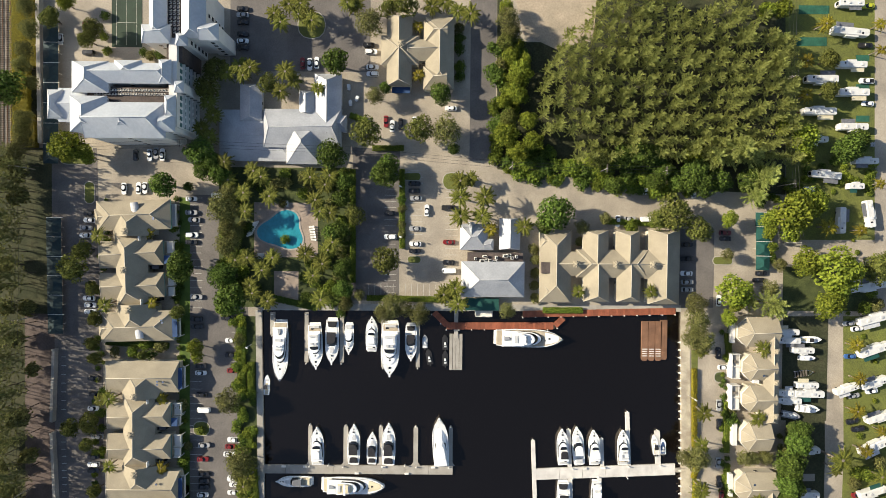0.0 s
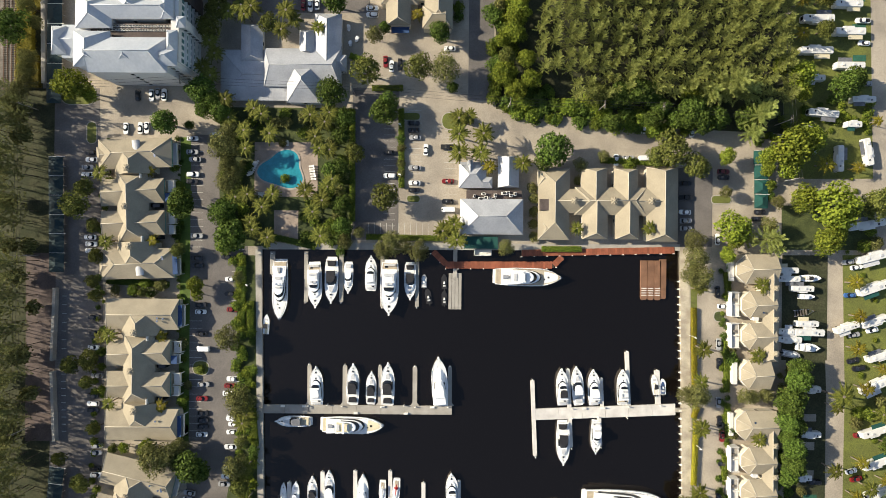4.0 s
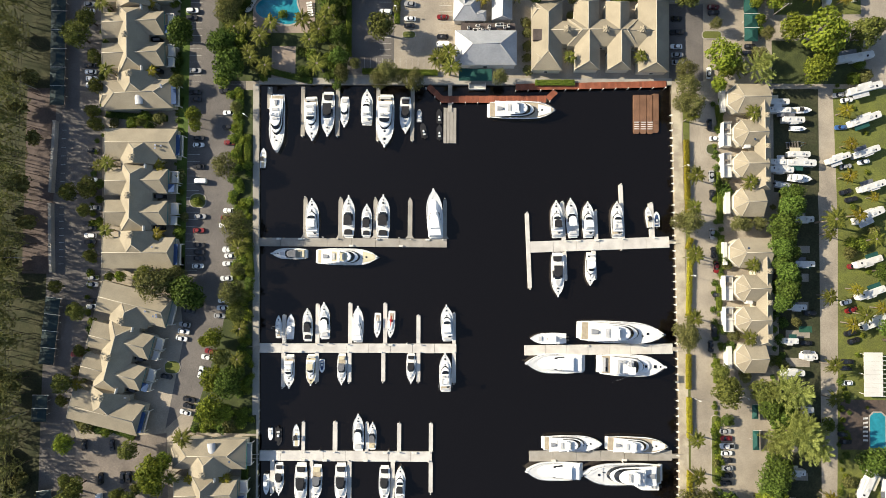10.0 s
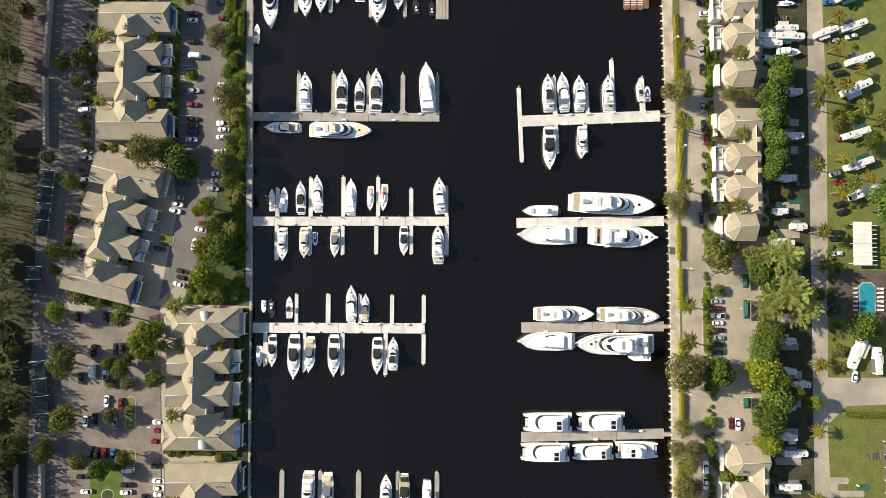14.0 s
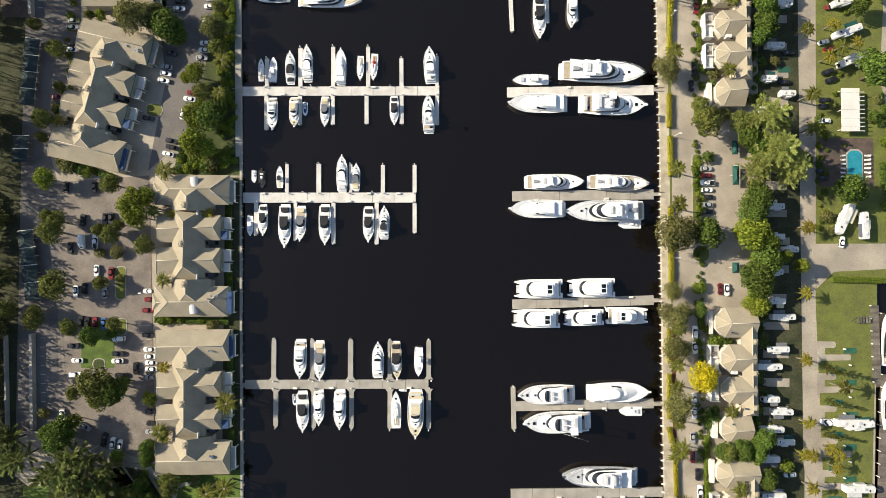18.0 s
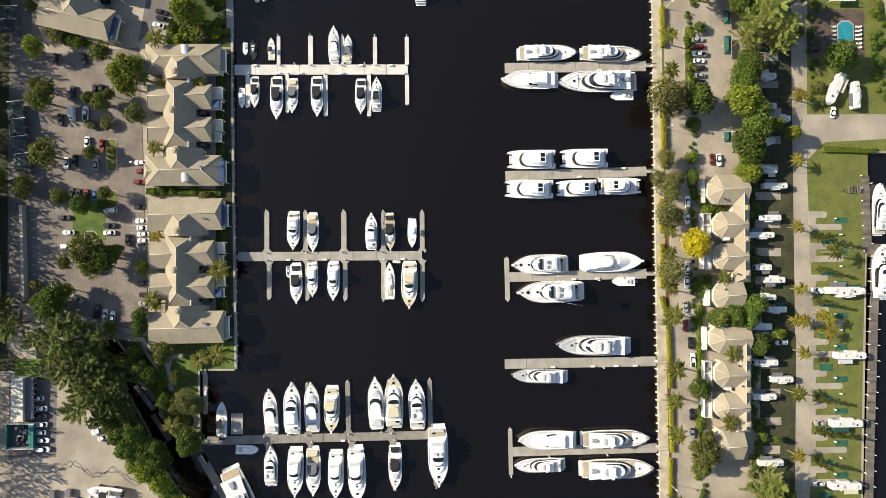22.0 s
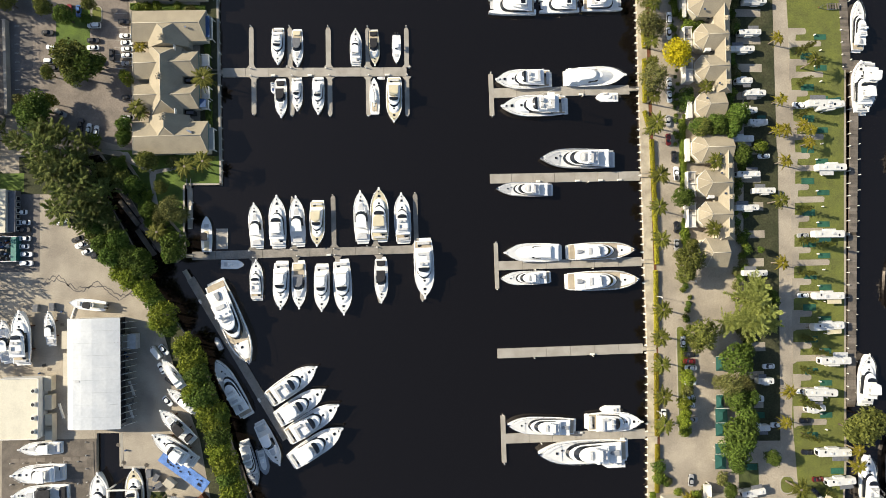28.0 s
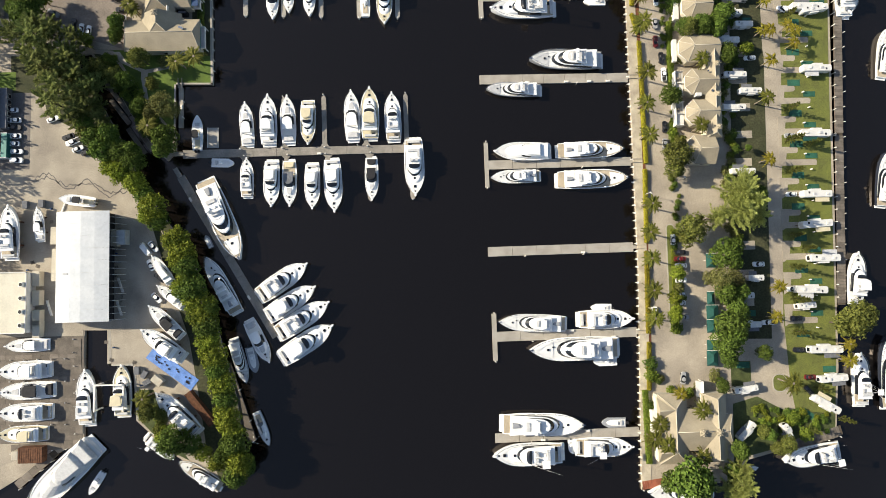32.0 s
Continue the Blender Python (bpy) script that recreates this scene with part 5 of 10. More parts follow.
moor("boats of the fifth west pier", [(-72.8, -313.1, 90, 14.6, "od"), (-53.9, -309.9, 95, 18.8, "ew"), (-45.4, -308.4, 91, 21.4, "fw"), (-37.9, -308.3, 92, 20.6, "ew"), (-30.2, -309.6, -90, 19.0, "fy"), (-13.1, -306.9, 92, 21.6, "ew"), (-6.1, -306.1, 91, 22.1, "fy"), (2.8, -307.5, 92, 20.7, "fo"), (-63.4, -324.9, -1, 9.5, "dw"), (-53.7, -330.9, 90, 16.5, "fo"), (-44.2, -333.4, -90, 19.6, "fw"), (-37.4, -333.3, -90, 19.6, "et"), (-28.6, -334.6, -90, 19.4, "fw"), (-20.5, -334.5, -88, 22.6, "fw"), (-5.7, -332.0, -89, 18.7, "ed"), (11.0, -327.7, -88, 24.6, "fo")])
moor("boats of the slanting pier", [(-62.6, -347.4, -66, 35.0, "mt"), (-63.2, -372.0, 119, 25.4, "mw"), (-68.6, -355.5, 116, 5.9, "dg"), (-49.0, -393.9, -63, 19.3, "ew"), (-39.8, -370.7, 33, 24.2, "fo"), (-36.8, -379.0, 32, 23.9, "fw"), (-32.2, -385.3, 32, 25.2, "fo"), (-30.8, -394.4, 33, 25.5, "fw"), (-56.2, -401.1, -73, 18.1, "mg"), (-51.7, -400.7, -77, 11.0, "dg"), (-47.7, -426.7, -69, 14.5, "sg")])
moor("yachts of the first east pier", [(48.6, -81.8, 92, 15.6, "fd"), (54.7, -81.3, 95, 16.5, "ew"), (61.1, -81.9, 93, 15.1, "fw"), (72.6, -81.8, 91, 15.1, "fo"), (85.4, -80.9, 98, 8.6, "od"), (88.7, -81.8, 91, 6.8, "db"), (49.1, -104.3, -89, 18.3, "ed"), (62.1, -101.9, -92, 13.8, "fw")])
moor("yachts of the second east pier", [(45.5, -129.3, -180, 15.1, "oc"), (74.2, -126.5, -2, 34.5, "mw"), (47.9, -138.9, 179, 23.9, "cw"), (78.2, -139.4, -1, 27.7, "ft")])
moor("yachts of the third east pier", [(55.1, -170.1, 0, 24.0, "mw"), (80.5, -170.4, -2, 24.7, "mt"), (47.6, -180.8, -180, 22.8, "cw"), (74.1, -181.6, -180, 32.5, "mw"), (84.9, -186.7, -180, 9.9, "dw")])
moor("catamarans of the fourth east pier", [(48.3, -212.3, -179, 19.8, "ct"), (69.1, -211.9, -179, 19.6, "ct"), (47.3, -223.9, -180, 19.8, "ct"), (66.0, -223.6, -179, 16.7, "ct"), (83.2, -222.8, 0, 17.2, "ct")])
moor("yachts of the fifth east pier", [(51.0, -253.5, -179, 23.7, "fo"), (79.7, -252.6, 1, 24.4, "cw"), (55.0, -264.2, -178, 28.1, "ft"), (84.8, -260.4, -180, 9.8, "dw")])
moor("yachts of the sixth east pier", [(71.7, -285.2, 179, 30.5, "mg"), (50.6, -297.0, 179, 23.0, "mg"), (53.4, -321.9, 179, 23.1, "cw"), (80.6, -321.6, 1, 27.4, "mt"), (50.5, -331.8, -179, 20.5, "mw"), (81.0, -333.2, 1, 29.3, "mt")])
moor("yachts of the south-east piers", [(55.5, -389.0, 178, 27.5, "mw"), (84.3, -388.1, 0, 23.3, "fo"), (83.2, -383.8, 179, 8.9, "dw"), (71.3, -399.2, -180, 36.4, "mw"), (84.0, -404.5, -179, 10.2, "dw"), (58.6, -427.5, -2, 32.9, "mw"), (86.6, -428.1, 180, 10.3, "dg"), (52.5, -438.5, -180, 29.1, "ft"), (81.7, -436.7, -0, 24.3, "ft"), (69.5, -436.6, -87, 5.7, "dw"), (111.0, -454.5, -180, 26.9, "mw")])
moor("yachts of the canal", [(163.0, -442.3, -171, 25.2, "ft"), (184.3, -413.6, 89, 22.4, "ft"), (185.3, -373.8, 86, 21.8, "fw"), (189.8, -256.9, -94, 21.5, "fw"), (187.0, -232.1, 89, 21.2, "mw"), (187.0, -257.3, 91, 22.5, "fw"), (202.8, -283.0, 83, 21.3, "mw"), (199.2, -334.7, 84, 23.0, "mn"), (195.7, -410.9, 88, 29.7, "mn"), (138.9, -447.5, 14, 7.7, "ew")])
moor("boats in the boat yard", [(-134.4, -393.3, -179, 17.8, "ew"), (-134.8, -402.5, -178, 21.4, "fw"), (-134.0, -410.1, -178, 22.6, "ed"), (-134.2, -417.9, -179, 21.7, "fo"), (-135.0, -425.8, -179, 19.6, "fy")], 0.6)
moor("boats in the boat yard slips", [(-112.6, -413.0, 93, 22.6, "fo"), (-99.6, -410.9, 91, 20.9, "fy"), (-85.7, -432.4, -40, 14.9, "ft"), (-70.7, -442.7, 147, 19.2, "mt"), (-120.4, -441.6, -136, 32.8, "cg"), (-109.1, -445.0, -123, 10.0, "oc")])
moor("boats on stands in the yard", [(-77.9, -419.0, 133, 22.9, "fo"), (-83.7, -393.6, 144, 20.1, "fw"), (-83.0, -385.2, 135, 18.1, "ed"), (-139.9, -351.0, 92, 21.7, "fo"), (-130.3, -348.0, 95, 13.9, "ew"), (-146.4, -352.5, 97, 17.3, "ew"), (-116.3, -339.3, 173, 14.1, "od"), (-84.7, -365.8, 124, 13.1, "cw"), (-81.3, -376.0, 140, 14.2, "ew")], LAND + 1.6, True)
moor("boats on stands in the camping park", [(144.4, -65.2, -4, 9.6, "fw"), (138.0, -68.0, -10, 8.0, "dg"), (145.2, -38.0, 0, 8.6, "od"), (143.9, -45.3, 0, 7.0, "oc")], LAND + 1.6, True)


# ---- buildings ----
WINDOW_SHAPE = boxed(-0.82, -0.05, -0.87, 0.82, 0.05, 0.87)
for f in box(WINDOW_SHAPE, -0.68, -0.07, -0.73, 0.68, 0.07, 0.73).faces[-6:]:
    f.material_index = 1
WINDOW = to_mesh("window", WINDOW_SHAPE, [PILE_WHITE, GLASS_DARK])
VENT = plain("roof_vent", STEEL, (-0.25, -0.25, 0, 0.25, 0.25, 0.5), (-0.35, -0.35, 0.5, 0.35, 0.35, 0.6))
AC_SHAPE = boxed(-0.55, -0.55, 0, 0.55, 0.55, 0.95, 0.04)
for f in tube(AC_SHAPE, (0, 0, 0.9), (0, 0, 1.02), 0.42, 0.42, 10).faces[-12:]:
    f.material_index = 1
AC = to_mesh("air_conditioner", AC_SHAPE, [PILE_WHITE, RUBBER])


def roof_mesh(ln, wd, rise, hip0, hip1, over=0.45, thick=0.22):
    """A pitched roof with its ridge along x; hip0, hip1: how far the ridge stops short of each end."""
    a, b = ln / 2 + over, wd / 2 + over
    low = [(-a, -b, -thick), (a, -b, -thick), (a, b, -thick), (-a, b, -thick)]
    bm = bmesh.new()
    v0 = [bm.verts.new(p) for p in low]
    v1 = [bm.verts.new((x, y, 0)) for x, y, z in low]
    r0, r1 = bm.verts.new((-a + hip0, 0, rise)), bm.verts.new((a - hip1, 0, rise))
    bm.faces.new(v0[::-1])
    for i in range(4):
        j = (i + 1) % 4
        bm.faces.new((v0[i], v0[j], v1[j], v1[i]))
    bm.faces.new((v1[0], v1[1], r1, r0))
    bm.faces.new((v1[2], v1[3], r0, r1))
    bm.faces.new((v1[1], v1[2], r1))
    bm.faces.new((v1[3], v1[0], r0))
    return bm


def ridge_mesh(ln, wd, rise, hip0, hip1, over, bm):
    a, b = ln / 2 + over, wd / 2 + over
    r0, r1 = (-a + hip0, 0, rise), (a - hip1, 0, rise)
    tube(bm, r0, r1, 0.14, n=5)
    for s in (-1, 1):
        if hip0 > 0.4:
            tube(bm, r0, (-a, s * b, 0), 0.1, n=5)
        if hip1 > 0.4:
            tube(bm, r1, (a, s * b, 0), 0.1, n=5)
    return bm


def seam_mesh(ln, wd, rise, hip0, hip1, over=0.45, gap=0.62):
    """Standing seams of a metal roof, running down all four slopes."""
    a, b = ln / 2 + over, wd / 2 + over
    bm = bmesh.new()
    n = int(2 * a / gap)
    for k in range(1, n):
        x = -a + 2 * a * k / n
        f = min(1.0, (x + a) / hip0 if hip0 > 0.1 else 1.0, (a - x) / hip1 if hip1 > 0.1 else 1.0)
        for s in (-1, 1):
            tube(bm, (x, s * b, 0.012), (x, s * b * (1 - f), rise * f + 0.012), 0.016, n=3)
    for e, hip in ((-1, hip0), (1, hip1)):
        if hip > 0.5:
            m = int(2 * b / gap)
            for k in range(1, m):
                y = -b + 2 * b * k / m
                f = 1 - abs(y) / b
                tube(bm, (e * a, y, 0.012), (e * (a - hip * f), y, rise * f + 0.012), 0.016, n=3)
    return bm


def wing(root, x, y, w, d, axis, eave, rise, hip0=0.0, hip1=0.0, roof=SHINGLE, wall=CREAM, base=0.0, windows=1, seams=False, over=0.45, ridge=RIDGE):
    """One wing of a building: walls and a pitched roof of its own. axis: the way its ridge runs. Heights over the land."""
    turn = 0 if axis == "x" else 90
    ln, wd = (w, d) if axis == "x" else (d, w)
    here = pose(x, y, 0, 0, 0, turn)
    bm = boxed(-ln / 2, -wd / 2, base, ln / 2, wd / 2, eave - 0.05)
    if hip0 < 0.3 or hip1 < 0.3:  # gable ends
        for e, hip in ((-1, hip0), (1, hip1)):
            if hip < 0.3:
                q = e * (ln / 2 - 0.15)
                loft(bm, [[(q - 0.1, -wd / 2, eave - 0.1), (q - 0.1, wd / 2, eave - 0.1), (q - 0.1, 0, eave + rise * 0.88)], [(q + 0.1, -wd / 2, eave - 0.1), (q + 0.1, wd / 2, eave - 0.1), (q + 0.1, 0, eave + rise * 0.88)]])
    part("wall", bm, wall, root, "", here)
    top = here @ Matrix.Translation((0, 0, eave))
    bm = roof_mesh(ln, wd, rise, hip0, hip1, over)
    part("roof", bm, roof, root, "", top)
    part("ridge_cap", ridge_mesh(ln, wd, rise, hip0, hip1, over, bmesh.new()), ridge, root, "", top)
    if seams:
        part("roof_seam", seam_mesh(ln, wd, rise, hip0, hip1, over), roof, root, "", top)
    floors = max(1, int((eave - base) / 3.0))
    for f in range(floors) if floors > 2 else [floors - 1]:
        z = base + 1.7 + 3.0 * f
        for s in (-1, 1):
            for k in range(windows):
                px = here @ Matrix.Translation((-ln / 2 + ln * (k + 0.5) / windows, s * (wd / 2 + 0.02), z))
                part("window", WINDOW, None, root, "", px)
            if floors < 3 and wd > 11:
                part("window", WINDOW, None, root, "", here @ Matrix.Translation((s * (ln / 2 + 0.02), 0, z)) @ Matrix.Rotation(math.pi / 2, 4, "Z"))


def building(name, label, x, y, turn=0.0, category="building", group=""):
    root = tagged(new(name), label, category, group)
    root.matrix_basis = pose(x, y, LAND, 0, 0, turn)
    return root


def cupola(root, x, y, z, s=1.0, roof=SHINGLE):
    c = part("cupola", boxed(-0.6 * s, -0.6 * s, -1.2, 0.6 * s, 0.6 * s, 0.5 * s), PILE_WHITE, root, "", (x, y, z))
    part("cupola_roof", roof_mesh(1.6 * s, 1.6 * s, 0.8 * s, 0.8 * s + 0.3, 0.8 * s + 0.3, 0.3, 0.1), roof, c, "", (0, 0, 0.5 * s))
    for k in range(2):
        part("cupola_gable", roof_mesh(1.9 * s, 1.0 * s, 0.6 * s, 0.0, 0.0, 0.1, 0.08), roof, c, "", Matrix.Rotation(math.pi / 2 * k, 4, "Z") @ Matrix.Translation((0, 0, 0.35 * s)))


def balcony(root, x, y, w, d, z, awning=None):
    b = part("balcony", boxed(x - w / 2, y - d / 2, z - 0.2, x + w / 2, y + d / 2, z), STUCCO, root)
    part("balcony_rail", plain("balcony_rail", PILE_WHITE, (x + w / 2 - 0.12, y - d / 2, z, x + w / 2, y + d / 2, z + 1.05), (x - w / 2, y - d / 2, z, x + w / 2, y - d / 2 + 0.12, z + 1.05), (x - w / 2, y + d / 2 - 0.12, z, x + w / 2, y + d / 2, z + 1.05)), None, b)
    part("balcony_post", plain("balcony_post", PILE_WHITE, (x + w / 2 - 0.3, y - d / 2 + 0.02, 0, x + w / 2 - 0.02, y - d / 2 + 0.3, z), (x + w / 2 - 0.3, y + d / 2 - 0.3, 0, x + w / 2 - 0.02, y + d / 2 - 0.02, z)), None, b)
    if awning:
        part("awning", boxed(x - w / 2, y - d / 2 + 0.2, z + 2.2, x + w / 2 - 0.3, y + d / 2 - 0.2, z + 2.35), awning, b)


def west_house(x, y, turn=0.0, deep_hips=False, label="two-storey cream town house with a tan shingle hip roof"):
    """A long house: three steep hipped roofs in line, an end block at each end, four lower wings, white balconies on its east side."""
    r = building("town_house", label, x, y, turn, "town house", "tan-roofed town houses on the west side")
    e, low, high = 4.8, 2.95, 4.6

    def block(x0, x1, y0, y1, axis, rise, hip0, hip1):
        wing(r, (x0 + x1) / 2, (y0 + y1) / 2, x1 - x0 - 0.9, y1 - y0 - 0.9, axis, e, rise, hip0, hip1, windows=2 if axis == "y" else 1)

    block(-7.8, 4.6, -13.7, 14.3, "y", high, 5.4, 5.4)
    block(-8.2, 7.2, 13.2, 25.6, "y", high, 0.0, 7.1)
    block(-8.2, 7.2, -25.6, -13.0, "y", high, 7.1, 0.0)
    for s in (-1, 1):
        y0, y1 = (15.4, 27.4) if s > 0 else (-27.5, -15.3)
        if deep_hips:
            block(-14.5, 13.9, y0 + 0.2, y1 - 0.4, "x", low, 6.8, 6.6)
            block(-15.2, -9.4, y0 + 2.6, y1 - 3.4, "x", 1.5, 2.2, 0.0)
            sk = bmesh.new()
            loft(sk, [[(px, 1.5 * math.cos(a), 1.0 * math.sin(a)) for a in (math.pi * k / 8 for k in range(9))] for px in (-2.0, 2.0)])
            part("skylight", sk, CUSHION, r, "grey barrel-shaped skylight", pose(1.2, s * 24.0, e + 1.5, 0, 0, 96))
        else:
            block(-14.4, 14.0, y0, y1, "x", low, 1.6, 1.9)
        balcony(r, 14.4, (y0 + y1) / 2 - 0.5, 2.2, 8.5, 2.9, BLUE_CANVAS if rng.random() < 0.4 else None)
        part("fascia", boxed(14.02, y0 + 0.3, e - 0.3, 14.12, y1 - 0.3, e - 0.02), TEAL, r, "teal metal fascia")
    for y0, y1 in ((1.1, 11.5), (-10.9, -0.7)):
        block(-13.9, -2.4, y0, y1, "x", low, 1.5, 0.0)
    for y0, y1 in ((1.9, 11.5), (-10.5, -1.0)):
        block(-1.0, 10.7, y0, y1, "x", low, 0.0, 2.0)
        yy = (y0 + y1) / 2
        balcony(r, 12.6, yy + 1.8, 3.0, 4.6, 2.9)
        balcony(r, 12.4, yy - 2.8, 2.6, 3.6, 2.9, BLUE_CANVAS if rng.random() < 0.5 else None)
        part("fascia", boxed(10.72, y0 + 0.2, e - 0.3, 10.85, y1 - 0.2, e - 0.02), TEAL, r, "teal metal fascia")
        part("light_well", boxed(4.7, y0 - 1.6, 0.1, 8.0, y0 - 0.2, 3.4), GLASS_DARK, r, "dark glazed light well between the wings")
    for cx, cy in ((-0.7, 15.0), (-1.8, 0.4), (-0.6, -14.8)):
        cupola(r, cx, cy, e + high + 0.1, 1.1)
    for cy in (12.7, -12.2):  # slim white vents on the dark slopes
        part("chimney", boxed(2.5, cy - 1.3, e - 0.5, 2.85, cy + 1.3, e + 2.6), STUCCO, r)
    for k in range(4):
        part("roof_vent", VENT, None, r, "", (rng.uniform(6, 11), rng.choice((-1, 1)) * rng.uniform(19, 20.5), e + low - 0.5))
    return r


west_house(-117.6, -13.1, 2.0, True)
west_house(-114.9, -75.5, 0.1)
west_house(-121.1, -137.7, -13.5)
west_house(-85.4, -195.5, 0.2, True)
west_house(-84.4, -255.2, 0.7)


def bow_wing(root, x, y, w, d, eave, rise, bow=2.6):
    """A unit with its ridge along x and a three-sided end towards the water."""
    here = pose(x, y, 0)
    plan = lambda o: [(w / 2, -d / 2 - o), (w / 2, d / 2 + o), (-w / 2 + bow, d / 2 + o), (-w / 2 - o, d * 0.23), (-w / 2 - o, -d * 0.23), (-w / 2 + bow, -d / 2 - o)]
    part("wall", slab(bmesh.new(), plan(0.0), 0, eave - 0.25), CREAM, root, "", here)
    edge = plan(0.45)
    bm = bmesh.new()
    low, top = [bm.verts.new((*p, eave - 0.22)) for p in edge], [bm.verts.new((*p, eave)) for p in edge]
    r0, r1 = (-w / 2 + bow + 1.5, 0, eave + rise), (w / 2, 0, eave + rise)
    a, b = bm.verts.new(r0), bm.verts.new(r1)
    for f in ((top[0], top[1], b), (top[1], top[2], a, b), (top[2], top[3], a), (top[3], top[4], a), (top[4], top[5], a), (top[5], top[0], b, a), low[::-1]):
        bm.faces.new(f)
    for k in range(6):
        bm.faces.new((low[k], low[(k + 1) % 6], top[(k + 1) % 6], top[k]))
    part("roof", bm, SHINGLE, root, "", here)
    bm = tube(bmesh.new(), r0, r1, 0.14, n=5)
    for k in (2, 3, 4, 5):
        tube(bm, r0, (*edge[k], eave), 0.1, n=5)
    part("ridge_cap", bm, RIDGE, root, "", here)
    trim = [Vector((*edge[k], eave - 0.1)) for k in (2, 3, 4, 5)]
    bm = bmesh.new()
    for p, q in zip(trim, trim[1:]):
        tube(bm, p, q, 0.16, n=4)
    part("gutter", bm, STUCCO, root, "white eaves gutter", here)
    for s in (-1, 1):
        part("window", WINDOW, None, root, "", here @ pose(1.0, s * (d / 2 + 0.02), eave - 2.2))


def east_house(x, y, turn=0.0):
    """A row of four units with hip roofs and white terraces towards the water."""
    r = building("terrace_house", "two-storey cream row house with tan hip roofs and white terraces", x, y, turn, "row house", "tan-roofed row houses on the east side")
    e, h = 5.2, 2.9
    wing(r, 6.0, 2.5, 5.4, 37, "y", e, h - 0.7, 1.5, 1.5, windows=1)
    bow_wing(r, 0.9, 19.3, 15.2, 10.6, e, h, 3.2)
    bow_wing(r, 0.7, -21.3, 11.0, 10.4, e, h)
    for yy, dd in ((5.6, 9.7), (-6.6, 9.4)):
        bow_wing(r, 1.4, yy, 12.0, dd, e, h)
        t = part("terrace", boxed(-8.4, yy - 4.8, 0, -4.9, yy + 4.8, 3.1), STUCCO, r, "white roof terrace over the entrance")
        part("terrace_rail", plain("terrace_rail", PILE_WHITE, (-8.4, yy - 4.8, 3.1, -8.25, yy + 4.8, 4.1), (-8.4, yy - 4.8, 3.1, -4.9, yy - 4.65, 4.1), (-8.4, yy + 4.65, 3.1, -4.9, yy + 4.8, 4.1), (-7.4, yy - 0.1, 3.1, -4.9, yy + 0.1, 4.1)), None, t)
        part("terrace_floor", boxed(-8.1, yy + 0.6, 3.1, -5.4, yy + 4.2, 3.16), CONCRETE, t)
        part("terrace_table", boxed(-7.6, yy + 1.4, 3.16, -6.7, yy + 2.3, 3.9), OLD_WOOD, t)
    part("chimney", boxed(-1.2, -0.3, e - 1, 0.8, 0.9, e + 1.2), STUCCO, r)
    part("flat_roof", boxed(-8.4, 14.6, 0.0, -7.0, 23.5, 3.2), STUCCO, r)
    part("flat_roof", boxed(-7.4, -25.6, 0.0, -5.6, -17.0, 3.2), STUCCO, r)
    for yy in (12.2, 0.2, -12.8):
        cupola(r, 6.9, yy, e + 1.9, 0.9)
    for k in range(3):
        part("roof_vent", VENT, None, r, "", (rng.uniform(-2, 5), rng.uniform(-22, 22), e + 1.6))
    return r


east_house(121.5, -53.9, 0.3)
east_house(121.8, -114.2, 0.3)
east_house(122.7, -244.3, 0.0)
east_house(122.4, -301.7, -0.8)


def house_of(label, name, rows, eave, rise, group="", **kw):
    """A building of wings given by plan: middle, size, ridge axis, hips."""
    x0, y0 = rows[0][0], rows[0][1]
    r = building(name, label, x0, y0, 0, "building", group)
    for x, y, w, d, axis, h0, h1 in rows:
        ln, wd = (w, d) if axis == "x" else (d, w)
        wing(r, x - x0, y - y0, w - 0.9, d - 0.9, axis, eave, min(rise, wd * 0.36), h0, h1, **kw)
    return r


n_house = house_of("two-storey house with steep tan shingle gables beside the road", "apartment_house", [
    (-16.9, 71.8, 9.7, 26.7, "y", 1.5, 1.5), (-16.6, 71.9, 14.6, 11.2, "x", 7.0, 7.0), (-7.8, 72.0, 12.6, 8.2, "x", 0.5, 0.5),
    (-1.5, 70.8, 10.9, 27.5, "y", 6.0, 6.0), (-3.2, 79.0, 9.0, 8.6, "x", 4.0, 0.0), (-3.2, 61.5, 9.0, 8.6, "x", 4.0, 0.0)], 5.4, 3.4)
cupola(n_house, 1.0, 1.5, 9.0, 1.0)
part("blue_awning", boxed(-3, -15.5, 2.8, 4, -13.2, 3.0), BLUE_CANVAS, n_house, "bright blue canvas awning")
n_condo = house_of("wide tan-roofed apartment house with many gables by the water", "apartment_house", [
    (65.7, -8.8, 27.8, 10.8, "x", 5.4, 5.4), (43.7, -10.0, 12.2, 27.8, "y", 6.5, 5.8), (59.2, -2.4, 9.9, 12.8, "y", 0.0, 1.7), (71.5, -2.5, 9.3, 12.6, "y", 0.0, 1.7),
    (59.6, -16.2, 9.9, 14.6, "y", 2.2, 0.0), (72.1, -16.2, 9.3, 14.6, "y", 2.2, 0.0), (85.6, -9.9, 12.2, 28.7, "y", 2.6, 1.7)], 4.7, 3.2)
wing(n_condo, -1.0, -0.1, 40.0, 8.4, "x", 4.7, 2.7)
wing(n_condo, -24.6, 8.6, 6.0, 4.6, "x", 4.7, 1.6, 2.0, 0.0)
wing(n_condo, -24.0, -10.6, 6.0, 6.0, "x", 4.7, 1.9, 2.6, 0.0)
wing(n_condo, 15.0, -0.2, 4.4, 10.2, "x", 4.7, 2.6)
x, y, w, d = 40.4, -10.5, 4.6, 4.3
